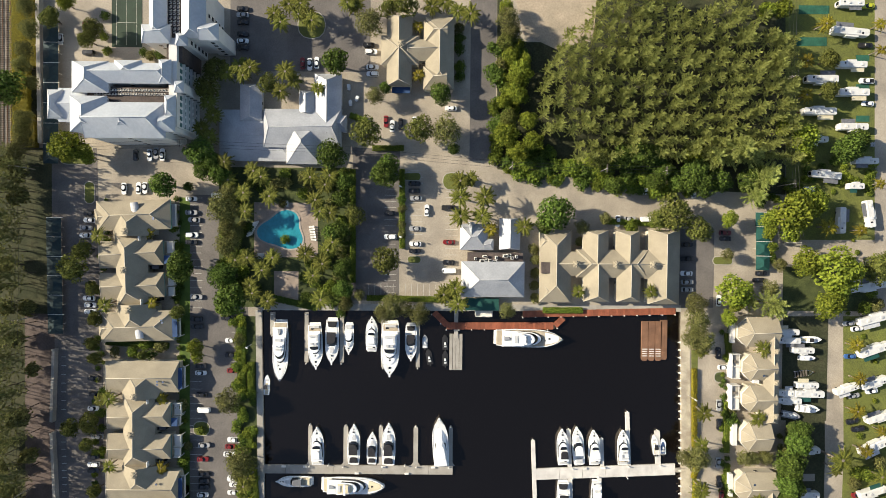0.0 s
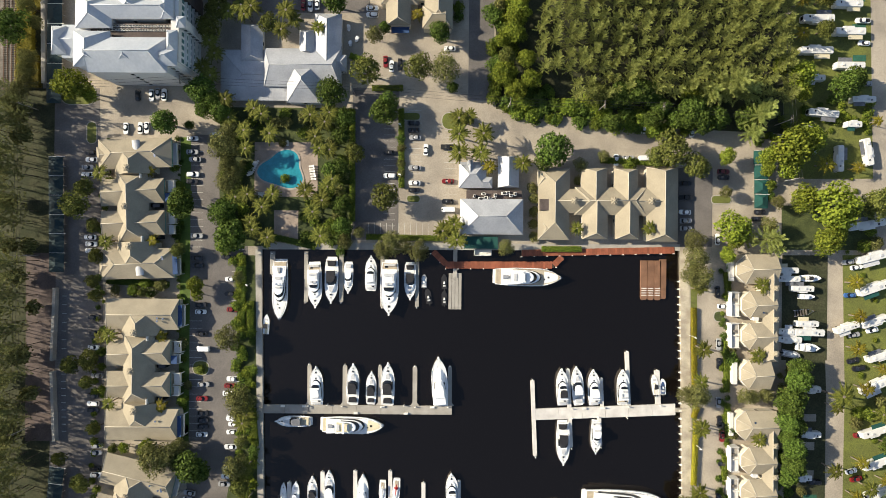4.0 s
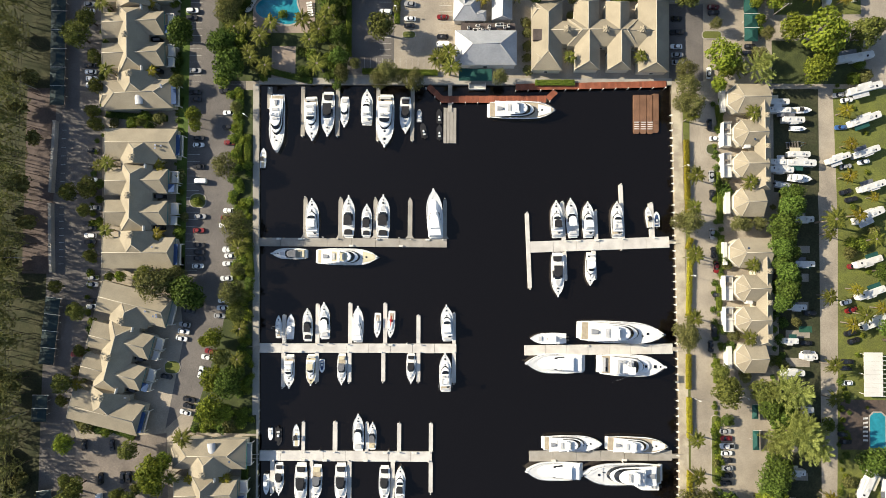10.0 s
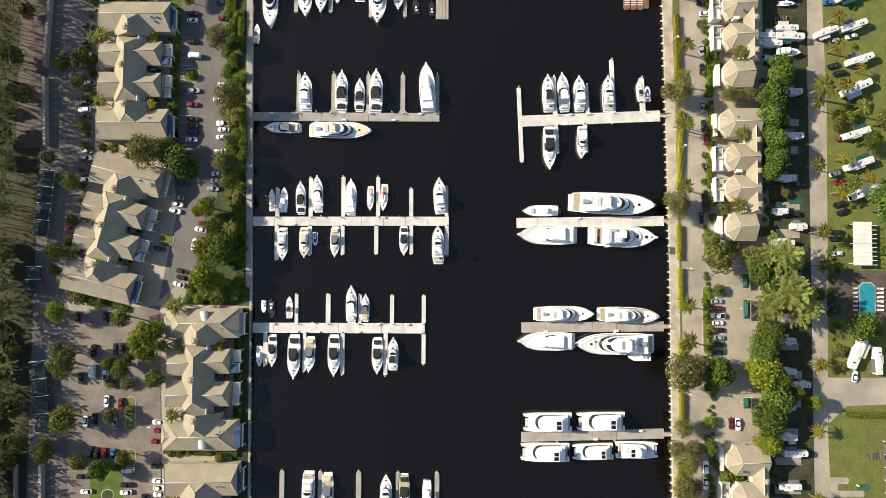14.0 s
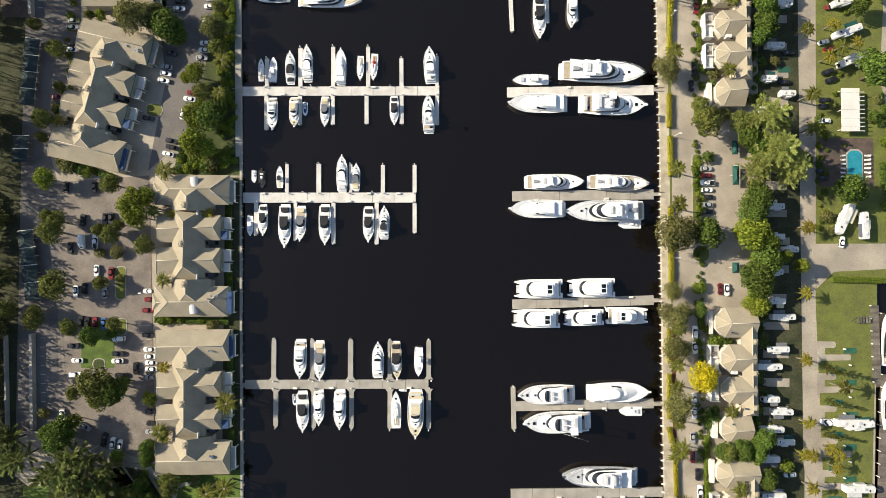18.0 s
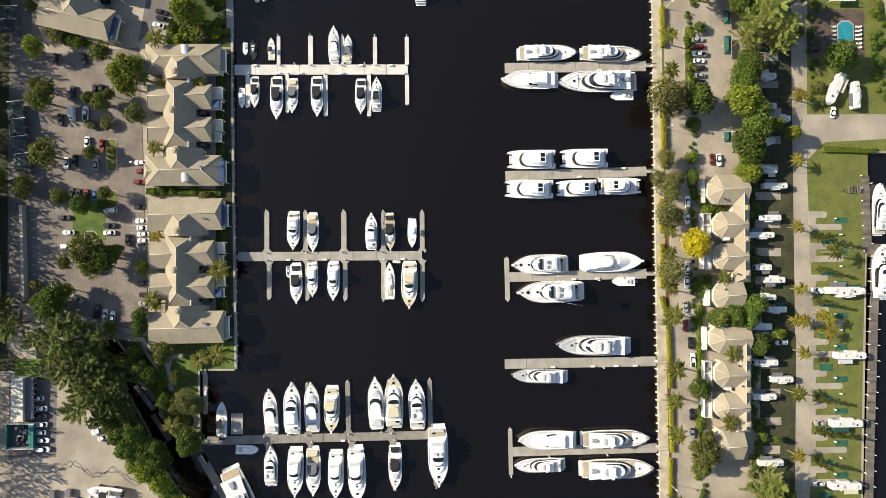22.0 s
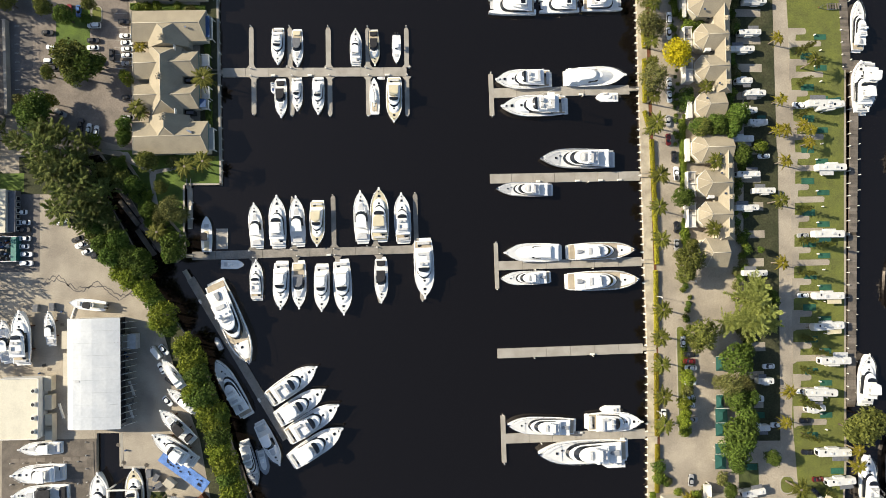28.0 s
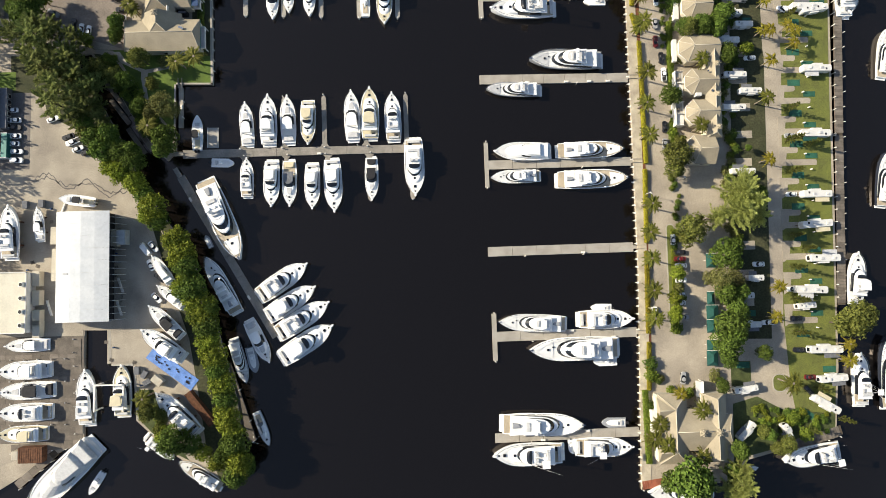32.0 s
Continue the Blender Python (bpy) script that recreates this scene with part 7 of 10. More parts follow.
def card(verts, faces, p, n, size, rnd, long=1.0):
    """One leaf cluster: a small bent quad facing about n."""
    n = n.normalized()
    x = n.orthogonal().normalized()
    x = Matrix.Rotation(rnd.uniform(0, 6.28), 3, n) @ x
    y = n.cross(x)
    a, b = size * rnd.uniform(0.6, 1.2) * long, size * rnd.uniform(0.45, 0.9)
    k = len(verts)
    for u, v, w in ((-a, -b * 0.3, 0), (0.1 * a, -b, 0.2 * b), (a, 0.2 * b, 0), (-0.1 * a, b, 0.15 * b)):
        verts.append(p + x * u + y * v + n * w)
    faces.append((k, k + 1, k + 2, k + 3))


def crown_mesh(name, material, seed, lobes=9, count=2100, size=0.35, flat=0.7, ragged=0.25):
    """A crown of radius 5: lobes of many small leaf clusters with gaps between them; its middle at 0."""
    rnd = random.Random(seed)
    balls = [(Vector((0, 0, 0.6)), 3.2)]
    for k in range(lobes):
        a, r = 6.28 * (k + rnd.uniform(-0.3, 0.3)) / lobes, rnd.uniform(2.3, 3.5)
        balls.append((Vector((math.cos(a) * r, math.sin(a) * r, rnd.uniform(-0.9, 0.9))), rnd.uniform(1.4, 2.1)))
    for k in range(lobes // 2):
        a, r = rnd.uniform(0, 6.28), rnd.uniform(0.6, 2.0)
        balls.append((Vector((math.cos(a) * r, math.sin(a) * r, rnd.uniform(1.4, 2.4))), rnd.uniform(1.1, 1.7)))
    total = sum(r * r for c, r in balls)
    verts, faces = [], []
    for c, r in balls:
        for k in range(int(count * r * r / total)):
            z = rnd.uniform(-0.75, 1.0)
            a = rnd.uniform(0, 6.28)
            s = math.sqrt(max(0, 1 - z * z))
            d = Vector((s * math.cos(a), s * math.sin(a), z))
            p = c + d * r * (1 + rnd.gauss(-0.08, ragged * 0.5))
            card(verts, faces, Vector((p.x, p.y, p.z * flat)), d + Vector((rnd.gauss(0, 0.6), rnd.gauss(0, 0.6), rnd.gauss(0.3, 0.5))), size, rnd)
    return raw(name, verts, faces, material)


def trunk_mesh(height, radius, limbs=5, spread=2.6, seed=1, bark=None):
    rnd = random.Random(seed)
    bm = bmesh.new()
    fork = height * 0.45
    tube(bm, (0, 0, -0.3), (0.1, 0.1, fork), radius, radius * 0.7, 7)
    for k in range(limbs):
        a = 6.28 * k / limbs + rnd.uniform(-0.4, 0.4)
        m = Vector((math.cos(a) * spread * 0.5, math.sin(a) * spread * 0.5, height * 0.72))
        tube(bm, (0.1, 0.1, fork - 0.2), m, radius * 0.5, radius * 0.3, 5)
        tube(bm, m, m + Vector((math.cos(a) * spread * 0.5, math.sin(a) * spread * 0.5, height * 0.25)), radius * 0.3, radius * 0.12, 5)
    return to_mesh("trunk", bm, bark or BARK)


def feathery_mesh(name, material, seed, height=13.0, radius=5.0, count=2600, boughs=26, fine=1.0, start=0.28):
    """A casuarina: drooping feathery sprays on rising boughs."""
    rnd = random.Random(seed)
    verts, faces = [], []
    for k in range(boughs):
        f = (k + 0.5) / boughs
        a = k * 2.4 + rnd.uniform(-0.4, 0.4)
        ln = radius * (1.0 - 0.75 * f) * rnd.uniform(0.75, 1.15)
        z0 = height * (start + (0.96 - start) * f)
        d = Vector((math.cos(a), math.sin(a), 0.35 + 0.4 * f))
        for j in range(count // boughs):
            u = rnd.random() ** 0.7
            p = Vector((0, 0, z0)) + d * ln * u + Vector((rnd.gauss(0, 0.2), rnd.gauss(0, 0.2), rnd.gauss(0, 0.22) - 0.3 * u * u)) * (0.5 + ln * 0.16 * (1.2 - u))
            q = d + Vector((rnd.gauss(0, 0.38), rnd.gauss(0, 0.38), rnd.gauss(0.1, 0.25)))
            q.normalize()
            s = q.cross(Vector((0, 0, 1))).normalized() * 0.14 * fine
            t = q * rnd.uniform(0.5, 0.95) * fine
            i = len(verts)
            verts += [p - s, p + s, p + t + Vector((0, 0, -0.12))]
            faces.append((i, i + 1, i + 2))
    return raw(name, verts, faces, material)


def palm_meshes(seed, material, fronds=17, length=3.0, droop=1.0):
    """Fronds of radius 3 round the top at 0, each with its leaflets."""
    rnd = random.Random(seed)
    out = []
    for k in range(fronds):
        verts, faces = [], []
        a = k * 2.399 + rnd.uniform(-0.2, 0.2)
        up = rnd.uniform(0.0, 1.05)
        ln = length * rnd.uniform(0.85, 1.1)
        out_d, side = Vector((math.cos(a), math.sin(a), 0)), Vector((-math.sin(a), math.cos(a), 0))
        n = 13
        prev = None
        for j in range(n + 1):
            u = j / n
            p = out_d * ln * u * (1 - 0.12 * up) + Vector((0, 0, up * ln * u * 0.75 - droop * ln * 0.62 * u * u))
            if prev is not None:
                w = 0.05 * (1.2 - u)
                i = len(verts)
                verts += [prev - side * w, prev + side * w, p + side * w, p - side * w]
                faces.append((i, i + 1, i + 2, i + 3))
                if u > 0.12:
                    ll = ln * 0.27 * math.sin(min(1.0, u * 1.25) * 2.6 + 0.3) + 0.12
                    for s in (-1, 1):
                        for h in (0.0, 0.5):
                            b = prev.lerp(p, h)
                            t = b + side * s * ll * 0.85 + out_d * ll * 0.55 + Vector((0, 0, -0.22 * ll - rnd.uniform(0, 0.12)))
                            e = out_d * 0.07
                            i = len(verts)
                            verts += [b - e, b + e, t]
                            faces.append((i, i + 1, i + 2))
            prev = p
        out.append((verts, faces))
    allv, allf = [], []
    for v, f in out:
        i = len(allv)
        allv += v
        allf += [tuple(q + i for q in face) for face in f]
    return raw("crown", allv, allf, material)


def palm_trunk(h, seed):
    bm = bmesh.new()
    rnd = random.Random(seed)
    bend = rnd.uniform(-0.5, 0.5)
    pts = [Vector((bend * (k / 6) ** 2 - bend, 0, -0.3 + (h + 0.3) * k / 6)) for k in range(7)]
    for k in range(6):
        tube(bm, pts[k], pts[k + 1], 0.24 - 0.012 * k, 0.225 - 0.012 * k, 7)
    tube(bm, pts[6] - Vector((0, 0, 0.9)), pts[6] + Vector((0, 0, 0.2)), 0.22, 0.3, 7)
    return to_mesh("trunk", bm, PALM_BARK)


def single(name, label, category, crowns, trunks, height, radius, wobble=0.12):
    """Plants too slight to split: foliage and stem in one mesh."""
    kits = []
    for c, t in zip(crowns, trunks):
        bm = bmesh.new()
        bm.from_mesh(t)
        bm.faces.ensure_lookup_table()
        n = len(bm.faces)
        bm.from_mesh(c)
        bm.faces.ensure_lookup_table()
        done = set()
        for f in bm.faces[n:]:
            f.material_index = 1
            for v in f.verts:
                if v not in done:
                    done.add(v)
                    v.co.z += height
        kits.append(dict(one=to_mesh(name, bm, [t.materials[0], c.materials[0]]), crown=c, up=height, name=name, label=label, category=category))
    return dict(kits=kits, radius=radius, wobble=wobble)


def species(name, label, category, crowns, trunks, height, radius, wobble=0.12, group=""):
    """Kinds to draw from: crown meshes at the given height, trunks from the ground."""
    return dict(kits=[kit(name, label, category, [("trunk", t, None, None, ""), ("crown", c, (0, 0, height), None, "")], group) for c, t in zip(crowns, trunks)], radius=radius, wobble=wobble)


OAK = species("oak_tree", "broad olive-green oak tree with a rounded crown", "tree", [crown_mesh("crown", LEAF_OAK, s, 10) for s in (1, 2, 3)], [trunk_mesh(6.0, 0.38, seed=s) for s in (1, 2, 3)], 5.6, 5.0)
GREY = species("mahogany_tree", "loose grey-green tree with an open crown", "tree", [crown_mesh("crown", LEAF_GREY, s, 9, 2700, 0.27, 0.75, 0.36) for s in (11, 12, 13)], [trunk_mesh(6.0, 0.3, seed=s) for s in (4, 5, 6)], 5.4, 5.0)
FICUS = species("ficus_tree", "dense deep-green ficus tree", "tree", [crown_mesh("crown", LEAF_FICUS, s, 11, 2400, 0.36, 0.75, 0.22) for s in (21, 22, 23)], [trunk_mesh(6.0, 0.42, seed=s) for s in (7, 8, 9)], 5.4, 5.0)
LIME = species("almond_tree", "bright yellow-green broadleaf tree", "tree", [crown_mesh("crown", LEAF_LIME, s, 9, 2100, 0.37, 0.7, 0.33) for s in (31, 32, 33)], [trunk_mesh(6.0, 0.34, seed=s) for s in (10, 11, 12)], 5.4, 5.0)
GOLD = species("flowering_tree", "tree in full golden-yellow bloom", "tree", [crown_mesh("crown", LEAF_GOLD, 41, 12, 3400, 0.29, 0.75, 0.25)], [trunk_mesh(6.0, 0.32, seed=13)], 5.4, 5.0)
BUSH = single("shrub", "rounded green garden shrub", "shrub", [crown_mesh("crown", m, s, 7, 800, 0.54, 0.6, 0.3) for m, s in ((LEAF_HEDGE, 51), (LEAF_GREY, 52), (LEAF_FICUS, 53))], [trunk_mesh(4.0, 0.3, 4, 2.0, seed=s) for s in (14, 15, 16)], 2.9, 5.0)
PALM = species("palm_tree", "green feather palm with an arching crown", "palm tree", [palm_meshes(s, LEAF_PALM, 18) for s in (61, 62, 63)], [palm_trunk(7.0, s) for s in (1, 2, 3)], 7.0, 3.0)
YPALM = species("palm_tree", "small palm with yellowish fronds", "palm tree", [palm_meshes(s, LEAF_YPALM, 16, 3.0, 1.2) for s in (71, 72)], [palm_trunk(6.0, s) for s in (4, 5)], 6.0, 3.0)
CAS = single("casuarina_tree", "tall feathery olive-green casuarina tree", "tree", [feathery_mesh("crown", LEAF_PINE, s, count=3300, boughs=34, fine=0.72) for s in (81, 82, 83)], [trunk_mesh(11.0, 0.3, 3, 0.6, seed=s) for s in (20, 21, 22)], 0.0, 5.0)
BIG_CAS = single("casuarina_tree", "broad feathery olive-green casuarina tree", "tree", [feathery_mesh("crown", LEAF_PINE, s, count=7800, boughs=52, fine=0.6) for s in (181, 182)], [trunk_mesh(11.0, 0.3, 3, 0.6, seed=s) for s in (25, 26)], 0.0, 5.0)
DCAS = single("casuarina_tree", "tall dark feathery casuarina tree by the creek", "tree", [feathery_mesh("crown", LEAF_DPINE, s) for s in (84, 85)], [trunk_mesh(11.0, 0.3, 3, 0.6, seed=s) for s in (23, 24)], 0.0, 5.0)


def plant(sp, rows, lift=None):
    for x, y, r in rows:
        k = rng.choice((BIG_CAS if sp is CAS and r > 4.5 else sp)["kits"])
        s = r / sp["radius"]
        tall = s if sp in (BUSH, CAS, DCAS) else (0.4 + 0.75 * s) * (1.0 if sp in (PALM, YPALM) else 1.15)
        if sp in (PALM, YPALM):
            s *= 1.36
        m = at(x, y, LAND - 0.02, rng.uniform(0, 360), s * rng.uniform(0.94, 1.08), s * rng.uniform(0.94, 1.08), tall * (lift or 1) * rng.uniform(0.9, 1.12))
        if "one" in k:
            tagged(part(k["name"], k["one"], None, None, k["label"], m), "", k["category"])
        else:
            put(k, m)


def hedge(label, x0, y0, x1, y1, width, height, material=LEAF_HEDGE, density=9.0):
    """A clipped hedge of leaf clusters over a solid core."""
    d = Vector((x1 - x0, y1 - y0, 0))
    root = tagged(new("hedge"), label, "hedge")
    root.matrix_basis = Matrix.Translation((x0, y0, LAND)) @ d.to_track_quat("X", "Z").to_matrix().to_4x4()
    rnd = random.Random(int(x0 * 7 + y0))
    verts, faces = [], []
    for k in range(int(d.length * width * density * 3.2)):
        u, v = rnd.uniform(0, d.length), rnd.uniform(-1, 1)
        top = rnd.random() < 0.72
        p = Vector((u, v * width / 2, height + rnd.gauss(0, 0.12))) if top else Vector((u, math.copysign(width / 2, v), rnd.uniform(0.1, height)))
        card(verts, faces, p, Vector((rnd.gauss(0, 0.4), 0.7 * v + rnd.gauss(0, 0.3), 1.0 if top else 0.2)), 0.24, rnd)
    me = raw("foliage", verts, faces, material)
    bm = boxed(0, -width * 0.42, 0, d.length, width * 0.42, height * 0.86)
    bm.from_mesh(me)
    part("foliage", bm, material, root)
    return root



def massed(name, label, kinds, spots, rnd):
    """Foliage too thick to count, as one mass: kinds with weights, spots (x, y, radius, stretch)."""
    packs = []
    for sp, times in kinds:
        for k in sp["kits"]:
            me, up = (k["crown"], (0, 0, k["up"])) if "one" in k else (k["parts"][1][1], k["parts"][1][2])
            packs += [(me, up, me.materials[0])] * times
    out = {}
    stems = bmesh.new()
    for x, y, r, tall in spots:
        me, up, m = rnd.choice(packs)
        r /= 5 if me.name.split(".")[0] != "fronds" else 3
        t = np.array(at(x, y, LAND + up[2] * r * tall, rnd.uniform(0, 360), r, r, r * tall))
        tube(stems, (x, y, LAND - 0.3), (x, y, LAND + max(1.0, (up[2] or 6) * r * tall)), 0.06 + 0.15 * r, 0.05, 5)
        co = np.empty(len(me.vertices) * 3, np.float32)
        me.vertices.foreach_get("co", co)
        co = co.reshape(-1, 3) @ t[:3, :3].T + t[:3, 3]
        n = len(me.polygons[0].vertices)
        idx = np.empty(len(me.loops), np.int32)
        me.loops.foreach_get("vertex_index", idx)
        v, f, k = out.setdefault((m.name, n), [[], [], 0])
        f.append(idx.reshape(-1, n) + k)
        v.append(co)
        out[(m.name, n)][2] = k + len(co)
    root = tagged(new(name), label, name.replace("_", " "), kind="stuff")
    for (mname, n), (v, f, k) in out.items():
        me = bpy.data.meshes.new("foliage")
        me.from_pydata(np.concatenate(v).tolist(), [], np.concatenate(f).tolist())
        me.materials.append(bpy.data.materials[mname])
        tagged(part("foliage", me, None, root), kind="stuff")
    tagged(part("stems", stems, BARK, root), kind="stuff")


def coarse(material, seed):
    """Crowns of fewer, larger leaf clusters for massed planting."""
    return dict(kits=[dict(one=True, crown=crown_mesh("crown", material, seed, 8, 520, 0.66, 0.65, 0.35), up=2.9)])


LOW_GREEN, LOW_DARK, LOW_GREY, LOW_LIME = coarse(LEAF_HEDGE, 101), coarse(LEAF_FICUS, 102), coarse(LEAF_GREY, 103), coarse(LEAF_LIME, 104)
WOOD_PINE = dict(kits=[dict(one=True, crown=feathery_mesh("crown", LEAF_WOOD, s, count=1500), up=0.0) for s in (86, 87)])
# the casuarina wood north-east of the road, in rough rows
spots = []
for gx in range(21):
    for gy in range(14):
        if (gx < 5 and gy < 6 - gx * 1.2) or (gx > 16 and gy < 4) or (gx < 3 and gy > 11) or (10 < gx < 15 and gy < 2):
            continue
        spots.append((38.7 + gx * 4.6 + rng.uniform(-1.3, 1.3), 94.3 - gy * 4.75 + rng.uniform(-1.3, 1.3), rng.uniform(2.7, 3.7), 1.75 * rng.uniform(0.9, 1.12)))
massed("casuarina_wood", "dense wood of feathery olive-green casuarina trees", ((CAS, 1),), spots, random.Random(30))
# the wood strip along the railway
strip_rnd = random.Random(31)
x0, y0 = -168.9, 32.0
massed("woodland", "dense strip of olive-green trees beside the railway", ((WOOD_PINE, 3), (LOW_GREY, 1)), [
    (x0 - 2.5 + gx * 4.0 + strip_rnd.uniform(-1.2, 1.2), y0 - gy * 4.7 + strip_rnd.uniform(-1.5, 1.5), strip_rnd.uniform(3.0, 4.4), 2.15 if gy < 40 else 1.5)
    for gy in range(84) for gx in range(4) if not (gx == 3 and (gy % 4 == 0 or gy > 62))], strip_rnd)


def shrubbery(label, x0, y0, x1, y1, width, n, r0=1.3, r1=2.4, kinds=((LOW_GREEN, 1), (LOW_DARK, 1))):
    """Loose planting along a line."""
    rnd = random.Random(int(abs(x0) * 3 + abs(y0)))
    d = Vector((x1 - x0, y1 - y0))
    side = Vector((-d.y, d.x)).normalized()
    spots = []
    for k in range(n):
        p = Vector((x0, y0)) + d * ((k + rnd.uniform(0.1, 0.9)) / n) + side * rnd.uniform(-width / 2, width / 2)
        spots.append((p.x, p.y, rnd.uniform(r0, r1), rnd.uniform(0.7, 1.0)))
    massed("shrubbery", label, kinds, spots, rnd)


plant(OAK, [(-149.4, 82.7, 4.2), (-133.2, 78.5, 4), (-135.6, 74.6, 3.6), (-86.2, 63.6, 5), (-66.7, 58.9, 4), (-89.1, 55.8, 5)])
plant(FICUS, [(-91.9, 32.5, 6), (-163.8, 55.1, 7.5), (-88.0, 28.7, 4)])
plant(LIME, [(-140.5, 33.0, 7), (-144.1, 88.5, 3), (-135.7, 30.2, 3.2)])
plant(GREY, [(-158.8, 86.9, 4), (-157.8, 78.3, 4), (-159.3, 70.5, 3.6), (-159.8, 64.8, 3.6), (-159.0, 44.5, 4), (-159.9, 39.6, 3.6), (-160.9, 35.7, 4), (-157.0, 58.0, 3), (-162.9, 31.8, 4)])
plant(PALM, [(-76.7, 64.5, 3), (-72.8, 64.0, 3.2), (-59.4, 62.3, 3.4), (-61.3, 55.1, 3), (-63.8, 84.2, 3), (-61.4, 80.9, 3), (-88.2, 50.5, 3), (-86.3, 45.7, 3), (-91.1, 40.9, 3), (-88.2, 37.5, 3), (-81.5, 62.0, 3), (-82.4, 28.5, 3), (-75.7, 61.1, 2.6), (-58.5, 88.0, 3), (-56.5, 59.4, 3)])
plant(BUSH, [(-114.0, 70.1, 2.5), (-110.5, 70.6, 2.5), (-132.1, 77.7, 2), (-131.6, 85.5, 2.2), (-130.7, 71.9, 2), (-116.9, 71.5, 2)])
plant(PALM, [(-53.9, 88.1, 3), (-49.6, 81.5, 3), (-51.5, 84.3, 3), (-33.3, 87.8, 3), (-4.5, 87.6, 3), (0.3, 89.1, 3), (5.1, 85.8, 3), (9.9, 84.5, 3.4), (-47.5, 56.6, 2.4), (-54.9, 84.3, 2.6), (-36.2, 88.3, 3)])
plant(YPALM, [(-9.8, 81.0, 2.2), (-9.6, 62.3, 2.2)])
plant(GREY, [(-27.8, 81.5, 5.5), (0.7, 41.2, 6), (24.1, 83.0, 5), (25.6, 78.2, 4), (-26.1, 54.5, 3.8)])
plant(OAK, [(-15.2, 88.9, 6), (-21.0, 87.4, 4), (-28.9, 40.4, 6), (-8.5, 41.6, 5.5), (25.0, 46.3, 4), (23.7, 75.3, 4)])
plant(FICUS, [(-40.8, 66.9, 5.3), (-0.8, 55.0, 4.6), (-42.0, 31.1, 6), (-20.6, 28.9, 4.5), (4.2, 34.5, 2.5), (-22.3, 57.9, 2.5)])
plant(LIME, [(25.7, 71.0, 4), (29.7, 63.8, 5), (27.9, 55.0, 4.5), (24.1, 40.5, 5), (29.1, 33.7, 4), (23.0, 53.1, 3), (23.6, 88.8, 3), (32.3, 45.4, 4), (27.8, 60.8, 4), (34.4, 37.7, 4), (31.1, 68.6, 3)])
plant(BUSH, [(5.8, 82.1, 2.5), (5.8, 78.2, 2.5), (5.9, 74.2, 2.5), (6.4, 67.4, 2.5), (6.3, 63.5, 2.5), (22.2, 68.5, 3), (37.4, 32.3, 4)])
plant(FICUS, [(74.7, 32.7, 6), (68.4, 31.7, 5), (80.1, 32.3, 5), (153.7, 35.9, 6)])
plant(LIME, [(95.7, 33.4, 5), (136.6, 39.6, 6), (130.6, 43.5, 4), (128.7, 88.9, 4), (122.9, 87.9, 4), (138.6, 33.8, 4)])
plant(CAS, [(107.8, 34.0, 8), (101.1, 31.5, 6), (115.5, 32.6, 6), (125.3, 67.6, 5), (124.2, 79.0, 4), (128.0, 77.2, 4), (121.1, 85.7, 4), (113.6, 78.0, 4)])
plant(YPALM, [(138.0, 69.0, 2.6), (138.8, 56.5, 2.6), (145.0, 83.1, 3), (166.8, 83.8, 2.2), (166.6, 73.7, 2)])
plant(OAK, [(146.6, 69.8, 4), (147.4, 58.2, 3.8), (59.6, 32.1, 5)])
plant(FICUS, [(158.1, 38.9, 5)])
plant(FICUS, [(-105.5, 19.8, 5.5), (-98.7, -11.3, 6.2), (-83.1, -14.6, 6), (-80.1, -23.4, 7), (-85.1, 24.4, 5), (-91.9, 25.3, 4), (-97.8, 19.4, 2)])
plant(OAK, [(-139.7, -12.2, 6), (-136.7, -5.3, 4), (-101.6, -29.4, 3), (-132.9, -31.7, 3), (-133.9, -19.9, 3)])
plant(GREY, [(-83.6, 10.8, 6), (-81.7, 17.6, 4), (-82.1, 4.0, 4), (-81.1, -2.8, 5), (-79.2, 1.6, 3.5)])
plant(PALM, [(-130.1, 0.1, 2.8), (-127.7, -26.0, 2.6), (-75.6, 17.0, 3), (-74.6, 9.8, 3), (-65.5, 15.7, 3.2), (-68.4, 22.9, 3), (-78.4, -8.6, 3), (-73.6, -7.6, 3), (-72.6, -18.2, 3), (-68.2, -12.4, 3), (-63.9, -7.5, 3), (-65.8, -24.0, 3.2), (-71.6, -21.1, 3), (-81.4, 21.8, 3), (-71.8, 25.3, 3)])
plant(YPALM, [(-112.6, 1.3, 2.1), (-111.1, -25.6, 2.3)])
plant(BUSH, [(-105.1, 8.8, 2.4), (-105.1, 3.8, 2.4), (-103.1, -4.1, 2.4), (-104.1, -19.9, 2.4), (-104.1, -22.9, 2.4), (-85.2, -27.7, 3.5), (-62.6, 13.2, 2), (-61.5, -0.7, 2)])
plant(PALM, [(-50.3, 23.1, 3), (-44.4, 20.2, 3), (-42.5, 23.6, 3), (-47.8, 14.4, 3.2), (-46.3, 10.1, 3), (-42.5, 9.6, 3), (-51.6, -5.9, 3), (-46.2, -8.3, 3), (-43.3, -4.4, 3), (-48.6, -14.1, 3.2), (-45.2, -9.7, 3), (-45.7, -23.3, 3.4), (6.7, 22.2, 3.2), (6.8, 15.9, 3.4), (6.9, 8.7, 3.4), (16.0, 16.0, 3.4), (15.1, 9.2, 3.2), (3.3, -20.4, 3), (6.2, -24.3, 3.2), (0.8, -20.9, 3.2), (5.2, -18.5, 3), (31.1, 5.0, 3), (52.2, -19.5, 2.4), (10.6, 23.2, 2.6), (-41.4, -1.5, 3)])
plant(YPALM, [(18.6, 4.0, 2.6)])
